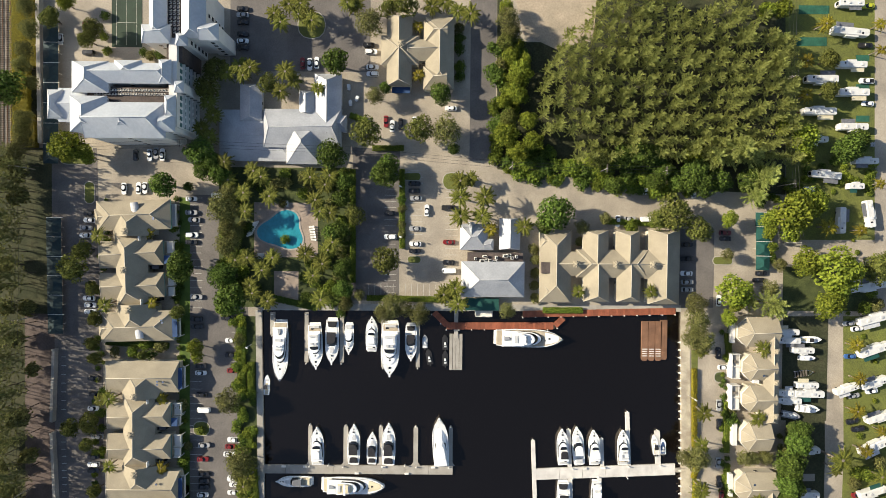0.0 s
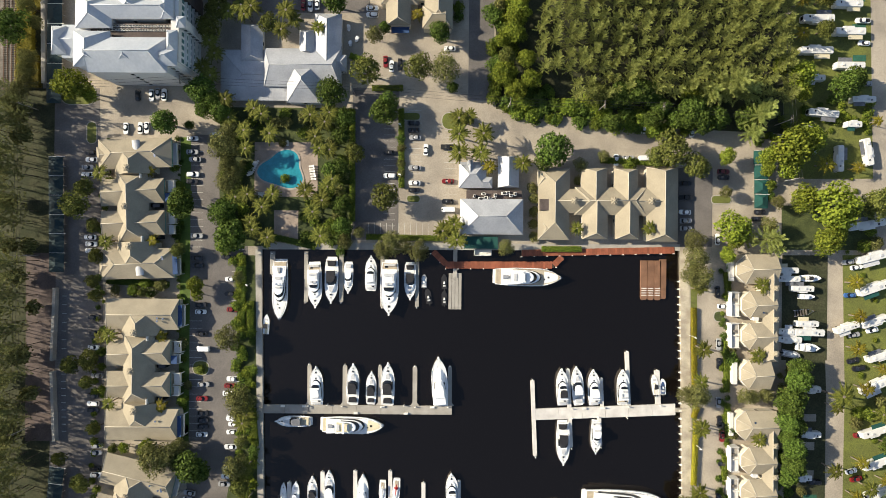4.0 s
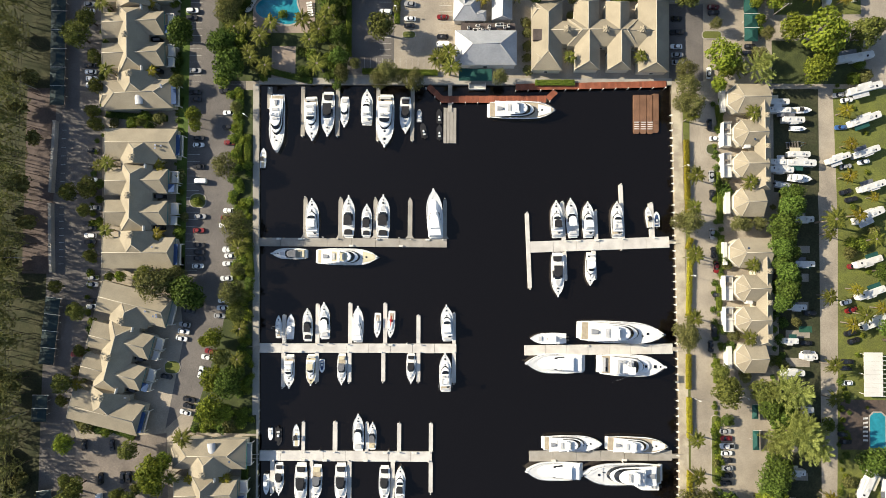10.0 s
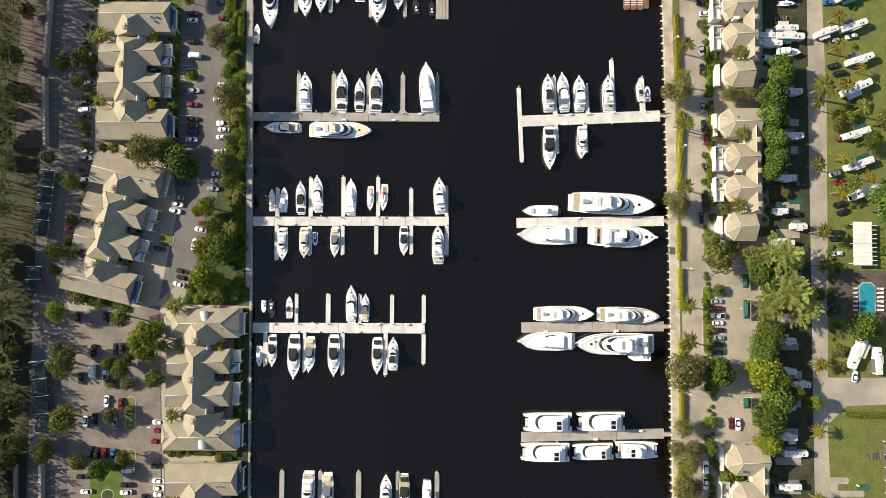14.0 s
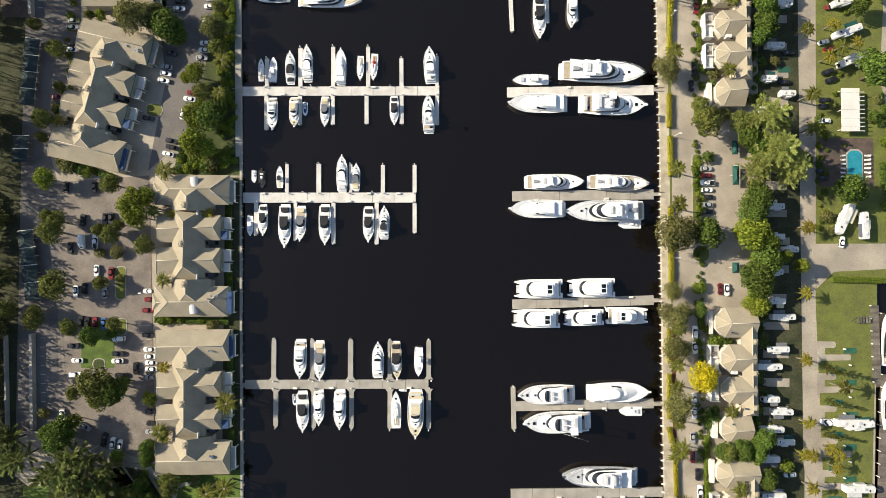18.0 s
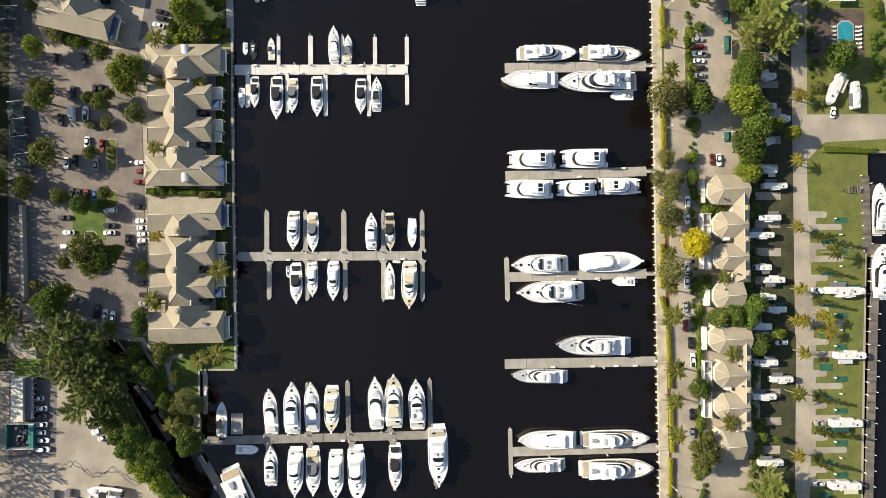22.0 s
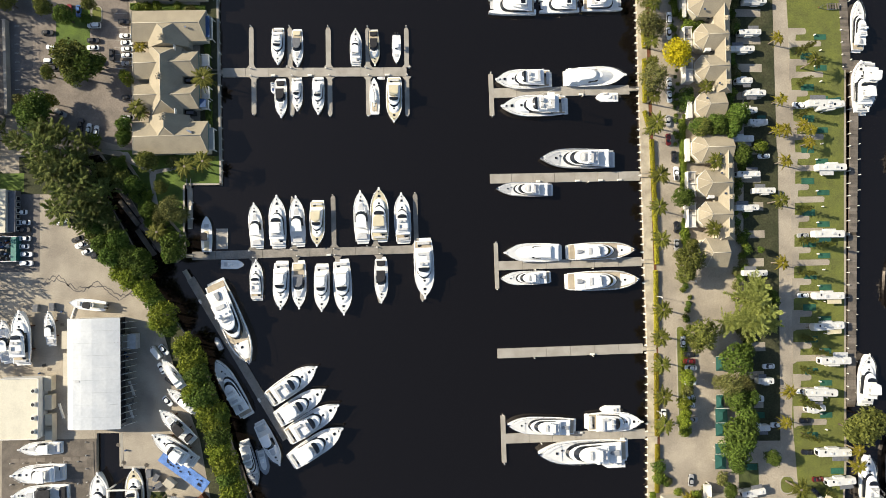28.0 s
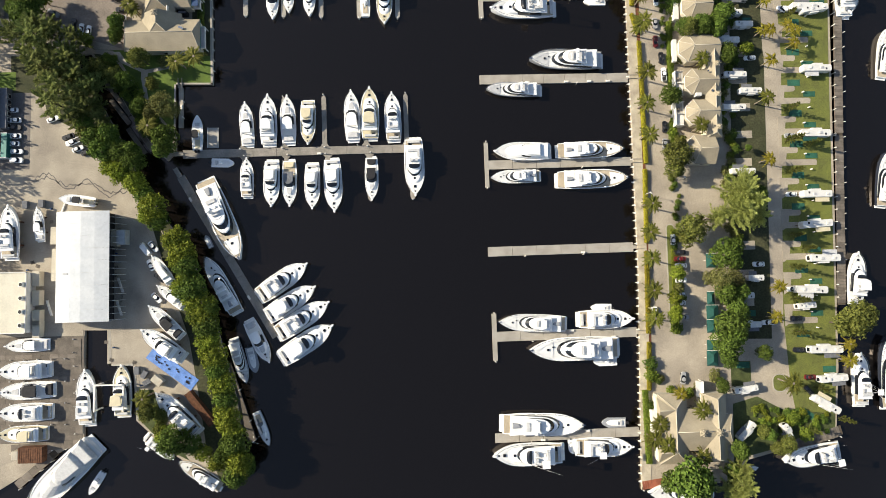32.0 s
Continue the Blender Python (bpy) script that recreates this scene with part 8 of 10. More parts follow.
plant(OAK, [(-33.1, 8.9, 4.2), (-21.3, -8.1, 6)])
plant(FICUS, [(-22.0, 24.5, 6), (-41.8, 1.5, 4.5), (-37.9, -11.2, 4), (-38.9, 3.4, 4), (42.6, 10.1, 7.5), (-38.5, 15.1, 4), (-37.1, 22.0, 4), (-37.8, -19.0, 4), (39.2, 6.1, 4)])
plant(GREY, [(25.4, -27.3, 3.4), (-19.2, -26.2, 5), (-22.1, -28.2, 4), (-8.4, -28.6, 4.5), (-14.3, -26.7, 3.5), (-31.9, -21.9, 2.5), (53.9, 5.3, 3), (-36.8, -24.9, 3)])
plant(BUSH, [(35.9, -3.7, 2.4), (36.5, -7.7, 2.4), (36.5, -12.7, 2.4), (36.6, -17.6, 2.4), (36.6, -22.6, 2.4), (53.7, -0.6, 2), (11.3, 22.8, 2), (-15.8, 11.6, 2), (-15.7, 5.7, 2), (-15.8, 15.6, 2), (-15.7, 1.7, 2), (-39.3, -29.3, 2.4)])
plant(OAK, [(87.8, 10.5, 7), (97.2, 4.7, 5.5), (166.0, -9.3, 6), (170.9, -6.3, 4), (82.4, 8.5, 4)])
plant(LIME, [(109.8, 8.8, 3.4), (111.3, -18.6, 6.5), (138.6, -7.6, 6), (148.4, -10.4, 9), (147.7, -23.2, 6), (132.3, 11.9, 8), (140.0, 14.9, 6), (125.5, 8.9, 4), (133.4, 5.1, 5), (151.5, -18.3, 5), (110.5, -29.4, 3.2), (113.4, -23.5, 4), (125.6, 4.0, 3)])
plant(GREY, [(97.7, -23.7, 4.5), (97.8, -30.5, 5.2), (130.2, -8.7, 2.6), (110.1, -4.9, 2.6), (62.9, 8.8, 2.5), (126.0, -17.5, 3.5)])
plant(BUSH, [(73.8, 6.0, 3), (128.5, -1.9, 3), (129.1, -5.8, 2.5), (165.8, -25.4, 3), (170.8, -23.8, 3), (168.7, -19.4, 2.4), (60.6, 22.2, 3)])
plant(FICUS, [(65.6, 21.0, 4), (89.0, 23.2, 4), (93.9, 23.2, 6), (98.8, 22.3, 6), (105.6, 23.3, 5), (117.4, 23.5, 5), (95.8, 27.1, 6), (84.1, 27.0, 4), (81.2, 23.1, 4)])
plant(PALM, [(79.7, -19.2, 2.6)])
plant(YPALM, [(147.7, 6.2, 3), (160.4, 4.8, 2.2), (167.8, 22.9, 2)])
plant(CAS, [(124.3, -23.1, 6), (118.7, 17.4, 5), (119.5, 23.2, 6), (122.3, 26.1, 6), (118.5, -23.1, 4), (128.3, -26.9, 4)])
plant(OAK, [(-134.4, -41.5, 3), (-132.4, -46.9, 3), (-133.0, -98.2, 3), (-136.4, -80.4, 3), (-141.8, -73.6, 4), (-134.9, -71.5, 4.5), (-115.3, -45.7, 2)])
plant(BUSH, [(-127.9, -45.0, 2.5), (-120.9, -45.4, 2.5), (-116.0, -42.4, 2.5), (-114.0, -46.3, 2.5), (-110.0, -43.3, 2.8), (-94.1, -76.2, 2), (-101.0, -88.3, 2.5), (-101.6, -66.2, 3), (-132.9, -69.5, 2.4), (-132.9, -84.5, 2), (-99.1, -82.2, 2.2)])
plant(LIME, [(-94.8, -42.6, 3.4), (-94.3, -46.5, 2.4)])
plant(PALM, [(-126.8, -62.2, 2.6), (-126.9, -88.4, 2.6), (-74.8, -94.8, 3), (-130.7, -63.0, 2.4)])
plant(YPALM, [(-107.7, -62.7, 2.3), (-107.7, -89.4, 2.4)])
plant(GREY, [(-81.5, -62.6, 5.5), (-76.0, -85.8, 6), (-78.1, -39.5, 2.5), (-77.0, -91.8, 4)])
plant(GREY, [(99.9, -37.8, 5), (98.8, -83.3, 5), (94.8, -83.3, 3.6), (117.5, -83.6, 3), (126.4, -83.1, 3), (121.4, -83.6, 3), (96.0, -36.9, 4)])
plant(PALM, [(99.5, -41.9, 2.6), (100.4, -65.3, 2.8), (99.7, -77.6, 2.8), (100.5, -95.3, 2.8), (123.3, -40.7, 2.8), (121.9, -67.6, 2.8), (152.0, -82.0, 4.2)])
plant(FICUS, [(137.1, -77.0, 6), (134.3, -84.0, 6), (138.0, -72.1, 4.5), (133.5, -92.9, 5), (136.4, -89.9, 4), (141.0, -76.0, 3)])
plant(YPALM, [(160.0, -39.2, 2.8), (161.3, -52.4, 2.6), (160.6, -64.8, 2.8), (163.9, -80.0, 2.8), (171.1, -72.6, 2)])
plant(BUSH, [(114.9, -70.3, 3), (114.8, -65.3, 2.4), (164.4, -91.0, 3), (173.3, -85.9, 3), (115.5, -99.5, 2.6), (116.0, -73.3, 2.4), (168.4, -91.0, 3)])
plant(GREY, [(-107.5, -108.6, 7), (-103.6, -107.1, 5), (-77.9, -111.9, 5), (-76.1, -102.9, 3), (-99.7, -105.1, 4)])
plant(FICUS, [(-94.6, -112.0, 7), (-78.3, -146.7, 6), (-99.6, -110.1, 4), (-91.6, -115.0, 4), (-76.5, -141.8, 4)])
plant(LIME, [(-112.5, -106.1, 4), (-84.5, -129.4, 4.2), (-84.3, -144.8, 5), (-88.4, -130.9, 2.6), (-122.3, -106.2, 2.2), (-85.2, -147.8, 3)])
plant(OAK, [(-137.7, -120.2, 3.5), (-140.2, -119.3, 3), (-138.1, -143.0, 2.4), (-75.8, -119.9, 4), (-81.4, -136.8, 4), (-136.4, -135.1, 2.4), (-146.8, -110.3, 3), (-141.9, -147.0, 4), (-126.2, -106.2, 2)])
plant(PALM, [(-73.5, -91.8, 3), (-74.1, -112.7, 3), (-73.5, -125.5, 3), (-74.7, -137.3, 2.6)])
plant(YPALM, [(-136.7, -147.6, 2.2)])
plant(PALM, [(100.4, -96.2, 2.9), (100.1, -120.2, 2.9), (122.6, -99.6, 2.6), (120.8, -127.5, 2.6), (151.7, -111.4, 2.8), (152.2, -137.2, 2.8), (165.4, -118.3, 2.8), (153.0, -150.1, 2.6), (169.0, -89.3, 3), (152.1, -87.4, 2.4)])
plant(YPALM, [(162.7, -108.8, 2.4), (160.5, -121.8, 2.6), (172.6, -115.8, 2.4)])
plant(FICUS, [(136.3, -94.6, 5), (135.2, -102.7, 5), (136.1, -108.7, 5), (134.0, -113.8, 4), (134.4, -87.5, 5), (133.7, -98.7, 4), (138.0, -111.7, 3), (177.7, -128.6, 8), (173.3, -101.5, 4), (175.8, -123.6, 5), (139.1, -104.7, 3)])
plant(BUSH, [(114.7, -97.5, 3), (117.4, -127.0, 3), (116.3, -132.1, 3), (122.3, -143.2, 3), (142.3, -121.8, 2.2), (134.9, -137.1, 2.2), (181.8, -143.9, 3), (115.8, -94.4, 2), (163.5, -94.1, 3), (113.9, -125.0, 2.4), (182.3, -119.6, 2.4)])
plant(GREY, [(98.0, -126.0, 4.5), (97.9, -129.0, 4), (95.0, -125.0, 3)])
plant(OAK, [(110.7, -140.9, 4), (111.7, -147.9, 6), (125.6, -147.8, 5), (179.4, -94.3, 5), (114.7, -144.9, 3)])
plant(CAS, [(133.7, -146.4, 8), (128.8, -148.4, 5), (140.5, -149.3, 5)])
plant(BUSH, [(-134.8, -164.3, 4), (-130.8, -165.7, 3), (-127.8, -166.7, 3), (-137.8, -162.8, 3), (-115.1, -208.3, 2), (-79.3, -163.6, 4), (-75.4, -162.5, 3), (-82.3, -164.6, 3), (-91.3, -160.1, 2.4), (-116.2, -198.4, 3), (-122.6, -198.4, 2.4)])
plant(LIME, [(-141.4, -170.1, 4), (-106.1, -179.7, 6), (-106.5, -184.6, 5), (-103.2, -176.8, 4), (-84.1, -156.1, 6), (-80.1, -158.0, 4), (-107.5, -181.7, 4)])
plant(OAK, [(-116.0, -172.4, 4), (-137.5, -190.6, 5), (-120.5, -189.6, 3), (-115.6, -191.5, 4), (-102.9, -195.4, 4), (-136.5, -211.0, 6), (-120.5, -210.0, 3), (-142.7, -154.3, 2.5), (-136.1, -186.7, 4), (-140.0, -184.7, 3), (-113.7, -187.6, 2.4)])
plant(PALM, [(-95.1, -167.2, 3.2), (-84.1, -159.3, 3), (-99.2, -182.7, 2.4), (-95.3, -208.8, 2.4)])
plant(YPALM, [(-79.5, -183.1, 2.4), (-93.1, -183.6, 2)])
plant(PALM, [(100.2, -166.0, 3), (100.5, -179.6, 3)])
plant(GREY, [(98.3, -190.4, 8), (99.1, -212.4, 4), (103.3, -190.9, 6)])
plant(FICUS, [(111.2, -190.3, 6.5), (130.1, -179.9, 6), (133.7, -200.6, 7), (129.7, -206.5, 7), (131.6, -210.4, 6), (166.8, -173.4, 6), (129.0, -183.9, 6), (132.4, -157.2, 6), (128.4, -154.2, 5), (132.1, -176.0, 5), (170.8, -174.4, 4)])
plant(LIME, [(128.9, -190.8, 7), (126.0, -189.8, 4), (149.0, -203.0, 3), (142.6, -199.6, 3), (131.9, -192.7, 5), (134.8, -194.7, 5)])
plant(CAS, [(133.5, -161.5, 9), (140.2, -166.4, 8), (136.5, -157.6, 7), (143.3, -161.5, 6), (129.5, -166.4, 6), (144.1, -169.3, 5)])
plant(BUSH, [(115.0, -160.3, 3), (111.4, -211.7, 3), (110.8, -176.9, 1.8), (110.9, -170.9, 1.6), (110.4, -164.8, 1.6), (161.9, -183.7, 3), (154.2, -161.7, 3), (163.8, -189.7, 2)])
plant(YPALM, [(151.4, -188.3, 2.6), (150.4, -213.7, 2.4)])
plant(OAK, [(-153.7, -220.2, 4), (-144.9, -224.5, 4), (-131.3, -226.9, 4), (-119.2, -247.1, 6.5), (-129.7, -251.9, 3), (-114.9, -225.4, 3), (-144.9, -221.1, 3), (-118.2, -252.8, 5)])
plant(FICUS, [(-123.5, -230.2, 4), (-113.4, -249.9, 6), (-132.3, -265.3, 5.5), (-100.9, -271.9, 3.4), (-101.3, -275.7, 3), (-110.6, -248.0, 3.5)])
plant(LIME, [(-100.8, -253.8, 3), (-129.5, -262.4, 3), (-135.1, -267.2, 3)])
plant(DCAS, [(-127.2, -274.5, 6), (-151.0, -268.9, 6), (-146.1, -274.5, 6), (-153.9, -267.0, 5), (-149.8, -276.4, 6)])
plant(PALM, [(-70.6, -255.0, 3.6), (-94.7, -267.4, 2.6)])
plant(YPALM, [(-95.5, -242.1, 2.2)])
plant(BUSH, [(-114.6, -277.0, 3), (-98.0, -224.9, 2), (-95.1, -224.4, 2), (-83.3, -224.4, 2), (-78.8, -226.8, 2.6), (-143.7, -260.5, 2.5), (-91.2, -223.9, 2), (-117.6, -229.3, 2.6)])
plant(GREY, [(100.0, -223.5, 5.5), (98.9, -234.2, 5.5), (102.8, -235.2, 4), (99.7, -255.5, 6), (96.1, -220.6, 3.5), (103.9, -220.6, 3.5)])
plant(GOLD, [(110.0, -245.8, 6)])
plant(PALM, [(100.5, -227.1, 2.8), (99.9, -241.0, 2.8), (99.8, -249.2, 2.6), (100.2, -262.5, 2.8), (99.5, -274.9, 2.8), (121.0, -258.7, 2.6), (162.9, -249.1, 2.8)])
plant(FICUS, [(109.8, -220.1, 3), (131.7, -271.9, 4), (118.0, -273.8, 4), (124.8, -274.3, 4), (133.6, -273.8, 2.4), (130.7, -269.9, 3)])
plant(LIME, [(131.5, -218.6, 4.5), (134.4, -217.6, 3), (128.5, -217.6, 3)])
plant(BUSH, [(115.2, -227.9, 2.8), (117.1, -232.9, 3), (122.1, -232.9, 3), (134.5, -233.8, 2.5), (135.8, -251.5, 2.5), (115.3, -261.3, 4), (136.7, -253.5, 2), (114.7, -264.3, 3), (135.1, -227.9, 2)])
plant(YPALM, [(150.5, -239.4, 2.4), (151.0, -263.5, 2.4), (149.3, -275.5, 2.4), (159.6, -273.6, 2.4)])
plant(FICUS, [(-134.5, -268.5, 6), (-101.4, -275.6, 3), (-81.0, -317.9, 6.2), (-104.4, -321.5, 5), (-97.8, -322.6, 5), (-108.2, -315.7, 5), (-138.3, -266.6, 4), (-82.8, -320.8, 4), (-101.8, -277.5, 2.6), (-102.6, -315.1, 4.5), (-100.7, -319.6, 4.5), (-93.1, -325.5, 5), (-94.1, -321.6, 4), (-97.3, -294.3, 3.6), (-91.5, -304.1, 3.6), (-104.0, -286.4, 3), (-111.1, -311.8, 4.5)])
plant(DCAS, [(-133.0, -279.8, 7), (-125.6, -280.8, 7), (-123.5, -291.4, 8), (-117.9, -298.2, 7), (-112.3, -301.1, 6), (-119.6, -304.9, 7), (-111.2, -306.9, 6), (-128.3, -286.6, 6), (-122.7, -285.6, 6), (-116.1, -292.4, 6), (-117.2, -283.7, 5), (-119.0, -289.5, 6), (-111.5, -293.4, 6), (-114.5, -278.9, 5), (-109.5, -298.3, 5), (-121.1, -275.9, 5), (-128.5, -274.9, 6), (-115.3, -287.6, 6), (-106.8, -296.3, 5), (-108.5, -305.0, 5), (-107.6, -303.5, 4), (-106.1, -308.4, 4), (-113.9, -309.2, 5), (-104.7, -311.7, 4), (-114.1, -303.0, 5)])
plant(OAK, [(-106.8, -289.4, 4), (-102.0, -292.3, 4), (-91.7, -286.0, 4), (-87.8, -295.4, 3), (-111.1, -313.7, 4), (-94.6, -284.5, 3)])
plant(GREY, [(-83.9, -304.2, 5), (-87.7, -306.1, 3.4), (-80.1, -306.2, 3.4)])
plant(PALM, [(-77.5, -288.3, 3.4), (-70.9, -286.4, 3.4), (-87.6, -312.6, 3.2), (-95.7, -265.7, 2.8)])
plant(BUSH, [(-84.6, -285.3, 3)])
plant(FICUS, [(-89.0, -338.5, 4.4), (-84.2, -348.1, 4.6), (-73.2, -365.4, 5), (-71.3, -373.0, 5.6), (-65.6, -388.2, 5.6), (-78.9, -355.8, 3.5), (-70.3, -383.4, 4), (-64.7, -380.7, 4)])
plant(LIME, [(-91.9, -334.1, 5), (-85.2, -343.3, 5.6), (-75.1, -359.7, 5.6), (-73.2, -369.2, 4.4), (-66.6, -383.5, 5.6), (-88.0, -346.1, 4), (-75.0, -372.9, 4), (-72.2, -376.8, 4), (-97.5, -329.7, 5), (-77.6, -354.9, 5), (-68.5, -378.7, 5.6), (-77.0, -362.5, 4), (-102.2, -327.7, 4)])
plant(FICUS, [(-62.1, -403.6, 5), (-59.3, -413.8, 5), (-55.5, -430.5, 5.6), (-55.5, -441.5, 5), (-77.1, -428.1, 6), (-71.6, -430.1, 4), (-59.6, -434.0, 4), (-52.3, -437.9, 4)])
plant(LIME, [(-63.0, -398.0, 5.6), (-60.2, -408.3, 5.6), (-56.5, -425.9, 5), (-53.7, -436.0, 5.6), (-64.9, -392.3, 5), (-58.3, -420.3, 5.6), (-62.4, -436.7, 4), (-80.8, -426.1, 4), (-67.9, -432.9, 3.6)])
plant(OAK, [(-82.7, -424.3, 3), (-87.3, -417.7, 4), (-82.7, -419.7, 3), (-74.4, -425.4, 3)])
plant(PALM, [(-88.2, -412.7, 3)])
plant(PALM, [(100.9, -272.5, 3.2), (101.0, -293.3, 3.2), (100.6, -305.3, 3.2), (101.0, -317.7, 3.2), (123.3, -287.8, 2.8), (121.6, -313.9, 2.8), (148.3, -303.1, 2.8)])
plant(YPALM, [(151.8, -275.5, 2.6), (151.6, -287.8, 2.6), (149.0, -327.3, 2.6), (162.1, -275.6, 2.6), (161.8, -280.7, 2.4)])
plant(FICUS, [(132.9, -269.0, 5), (130.6, -275.2, 4), (135.2, -284.5, 4), (111.1, -301.7, 4), (124.6, -272.6, 4), (135.1, -286.5, 3), (113.2, -300.7, 3), (142.5, -322.1, 1.4)])
plant(OAK, [(119.4, -274.2, 4), (112.1, -325.8, 6), (114.3, -319.8, 3), (110.2, -323.8, 3)])
plant(BUSH, [(117.4, -282.1, 3), (116.3, -285.2, 3), (144.9, -281.2, 3), (114.9, -292.4, 2), (113.4, -316.0, 2.4), (130.3, -270.7, 3)])
plant(PALM, [(101.0, -344.3, 3.2), (100.5, -355.0, 3.2), (100.1, -365.1, 3.2), (100.6, -377.2, 3.2), (100.7, -387.7, 3.2)])
plant(OAK, [(116.3, -353.6, 6), (110.8, -331.2, 4), (177.1, -389.5, 8), (114.7, -357.0, 4), (182.2, -387.6, 5), (173.9, -391.3, 5)])
plant(CAS, [(132.7, -340.9, 8), (130.4, -348.7, 8), (137.0, -336.1, 6), (140.2, -349.8, 6), (136.5, -344.9, 7), (126.4, -349.6, 5)])
plant(FICUS, [(129.3, -364.1, 6), (128.6, -378.7, 5), (130.0, -390.4, 7), (132.3, -384.7, 5), (143.6, -340.6, 4), (133.5, -361.2, 4), (134.6, -378.9, 4)])
plant(GREY, [(126.9, -372.9, 5), (132.9, -373.0, 4), (123.9, -372.8, 3)])
plant(YPALM, [(150.3, -376.7, 2.6), (148.2, -388.3, 2.6)])
plant(LIME, [(111.1, -370.6, 3), (109.7, -380.3, 3), (109.4, -387.1, 3), (111.0, -384.2, 2)])
plant(BUSH, [(113.3, -376.6, 2.6), (111.6, -392.2, 2.6), (161.6, -381.4, 2.4)])
plant(BUSH, [(101.1, -405.6, 3), (100.9, -409.9, 3), (104.8, -411.4, 2), (115.5, -417.0, 2.4), (125.7, -411.0, 3), (155.9, -427.7, 3), (160.6, -433.7, 3), (119.6, -414.2, 2), (103.8, -411.9, 2), (108.6, -415.9, 2), (100.4, -421.5, 2), (100.2, -427.2, 2)])
plant(FICUS, [(126.9, -413.8, 3), (127.7, -397.5, 6), (129.4, -403.4, 4), (143.3, -401.8, 3), (110.7, -446.5, 9), (116.4, -449.4, 5), (104.8, -448.2, 5), (131.6, -437.7, 4), (143.7, -432.3, 3), (129.3, -446.1, 4), (130.8, -394.7, 5)])
plant(PALM, [(152.3, -413.1, 3.4), (116.7, -421.7, 3.2), (101.0, -426.9, 3.2), (98.8, -432.4, 3.2), (103.5, -434.4, 3.2), (116.8, -439.4, 3)])
plant(YPALM, [(109.9, -416.2, 2.6), (176.1, -399.1, 2.8), (175.7, -405.3, 2.8)])
plant(CAS, [(128.4, -447.8, 7), (127.2, -451.4, 6), (131.5, -444.2, 5)])
plant(OAK, [(150.4, -436.3, 4), (141.8, -431.3, 3), (147.3, -438.1, 3)])


# ---- hedges and beds ----
YH, GH = "clipped yellow-green hedge along the sea-wall path", "dense clipped green hedge beside the path"
for a in ((99.9, -50.1, 100.5, -81.1), (100.2, -93.6, 101.7, -89.1), (101.4, -94.8, 100.5, -120.0), (100.5, -134.8, 100.4, -148.4), (100.6, -151.8, 100.7, -167.6), (100.6, -180.0, 100.6, -201.2), (100.8, -201.2, 100.4, -215.7)):
    hedge(YH, *a, 1.9, 1.5, LEAF_YHEDGE)
for a in ((99.6, -227.9, 99.5, -241.1), (99.5, -245.5, 99.3, -263.1), (99.0, -266.4, 101.2, -274.3), (101.6, -277.8, 102.2, -302.1), (102.1, -305.5, 102.6, -327.2), (102.0, -329.5, 101.5, -358.7), (101.4, -362.0, 100.8, -394.0), (100.9, -397.3, 100.3, -415.8)):
    hedge("yellow-green hedge over red mulch along the path", *a, 1.6, 1.3, LEAF_YHEDGE)
for a in ((-78.2, -31.1, -78.2, -60.2), (-74.8, -49.0, -74.8, -60.2), (-75.9, -74.8, -75.0, -82.7), (-73.7, -93.6, -72.4, -106.2), (-80.3, -91.8, -74.8, -92.2)):
    hedge(GH, *a, 2.6, 1.1)
for a in ((-29.3, -23.3, 0.8, -23.7), (-35.2, 27.1, -34.9, -17.3), (-27.5, 35.4, -15.3, 35.5), (-15.9, 27.3, -15.6, -3.7), (62.8, 7.7, 90.7, 6.6), (39.9, -27.5, 55.5, -27.4), (-36.4, 48.1, -29.8, 46.0), (164.4, -208.4, 185.3, -209.0), (131.9, -210.1, 132.8, -218.9), (112.6, -36.0, 114.0, -47.2), (112.9, -63.0, 113.3, -83.3), (113.6, -87.8, 113.9, -101.4), (112.8, -108.5, 112.7, -117.7), (111.6, -136.4, 111.5, -146.1), (111.6, -219.0, 112.6, -227.9), (114.1, -269.7, 113.9, -297.6), (114.3, -309.1, 114.4, -327.3), (98.6, -415.7, 99.2, -443.6)):
    hedge(GH, *a, 2.2, 1.3)
for a in ((-101.6, -224.3, -72.9, -225.1), (-131.7, -41.6, -107.2, -43.0), (-136.1, -162.9, -117.1, -169.5), (-73.7, -170.5, -72.5, -219.4), (-72.4, -228.2, -71.2, -280.6), (-103.2, -49.2, -100.5, -49.2), (-85.0, 15.6, -84.5, -11.1), (-72.7, -22.1, -49.3, -27.5)):
    hedge("loose green planting beside the houses", *a, 2.4, 1.1, LEAF_FICUS)
for a in ((112.4, -353.3, 112.2, -387.7), (111.8, -160.8, 112.0, -181.1)):
    hedge("low yellow-green planting of the kerbed island", *a, 2.2, 0.8, LEAF_LIME)

for x0, y0, x1, y1, w in ((-164.5, 98.4, -164.3, 34.3, 7.0), (-160.7, 98.4, -159.8, 65.6, 4.5), (-161.2, 46.9, -160.3, 34.3, 4.5)):
    hedge("wild yellow-green scrub on the railway bank", x0, y0, x1, y1, w, 2.2, LEAF_YPALM, 4.0)

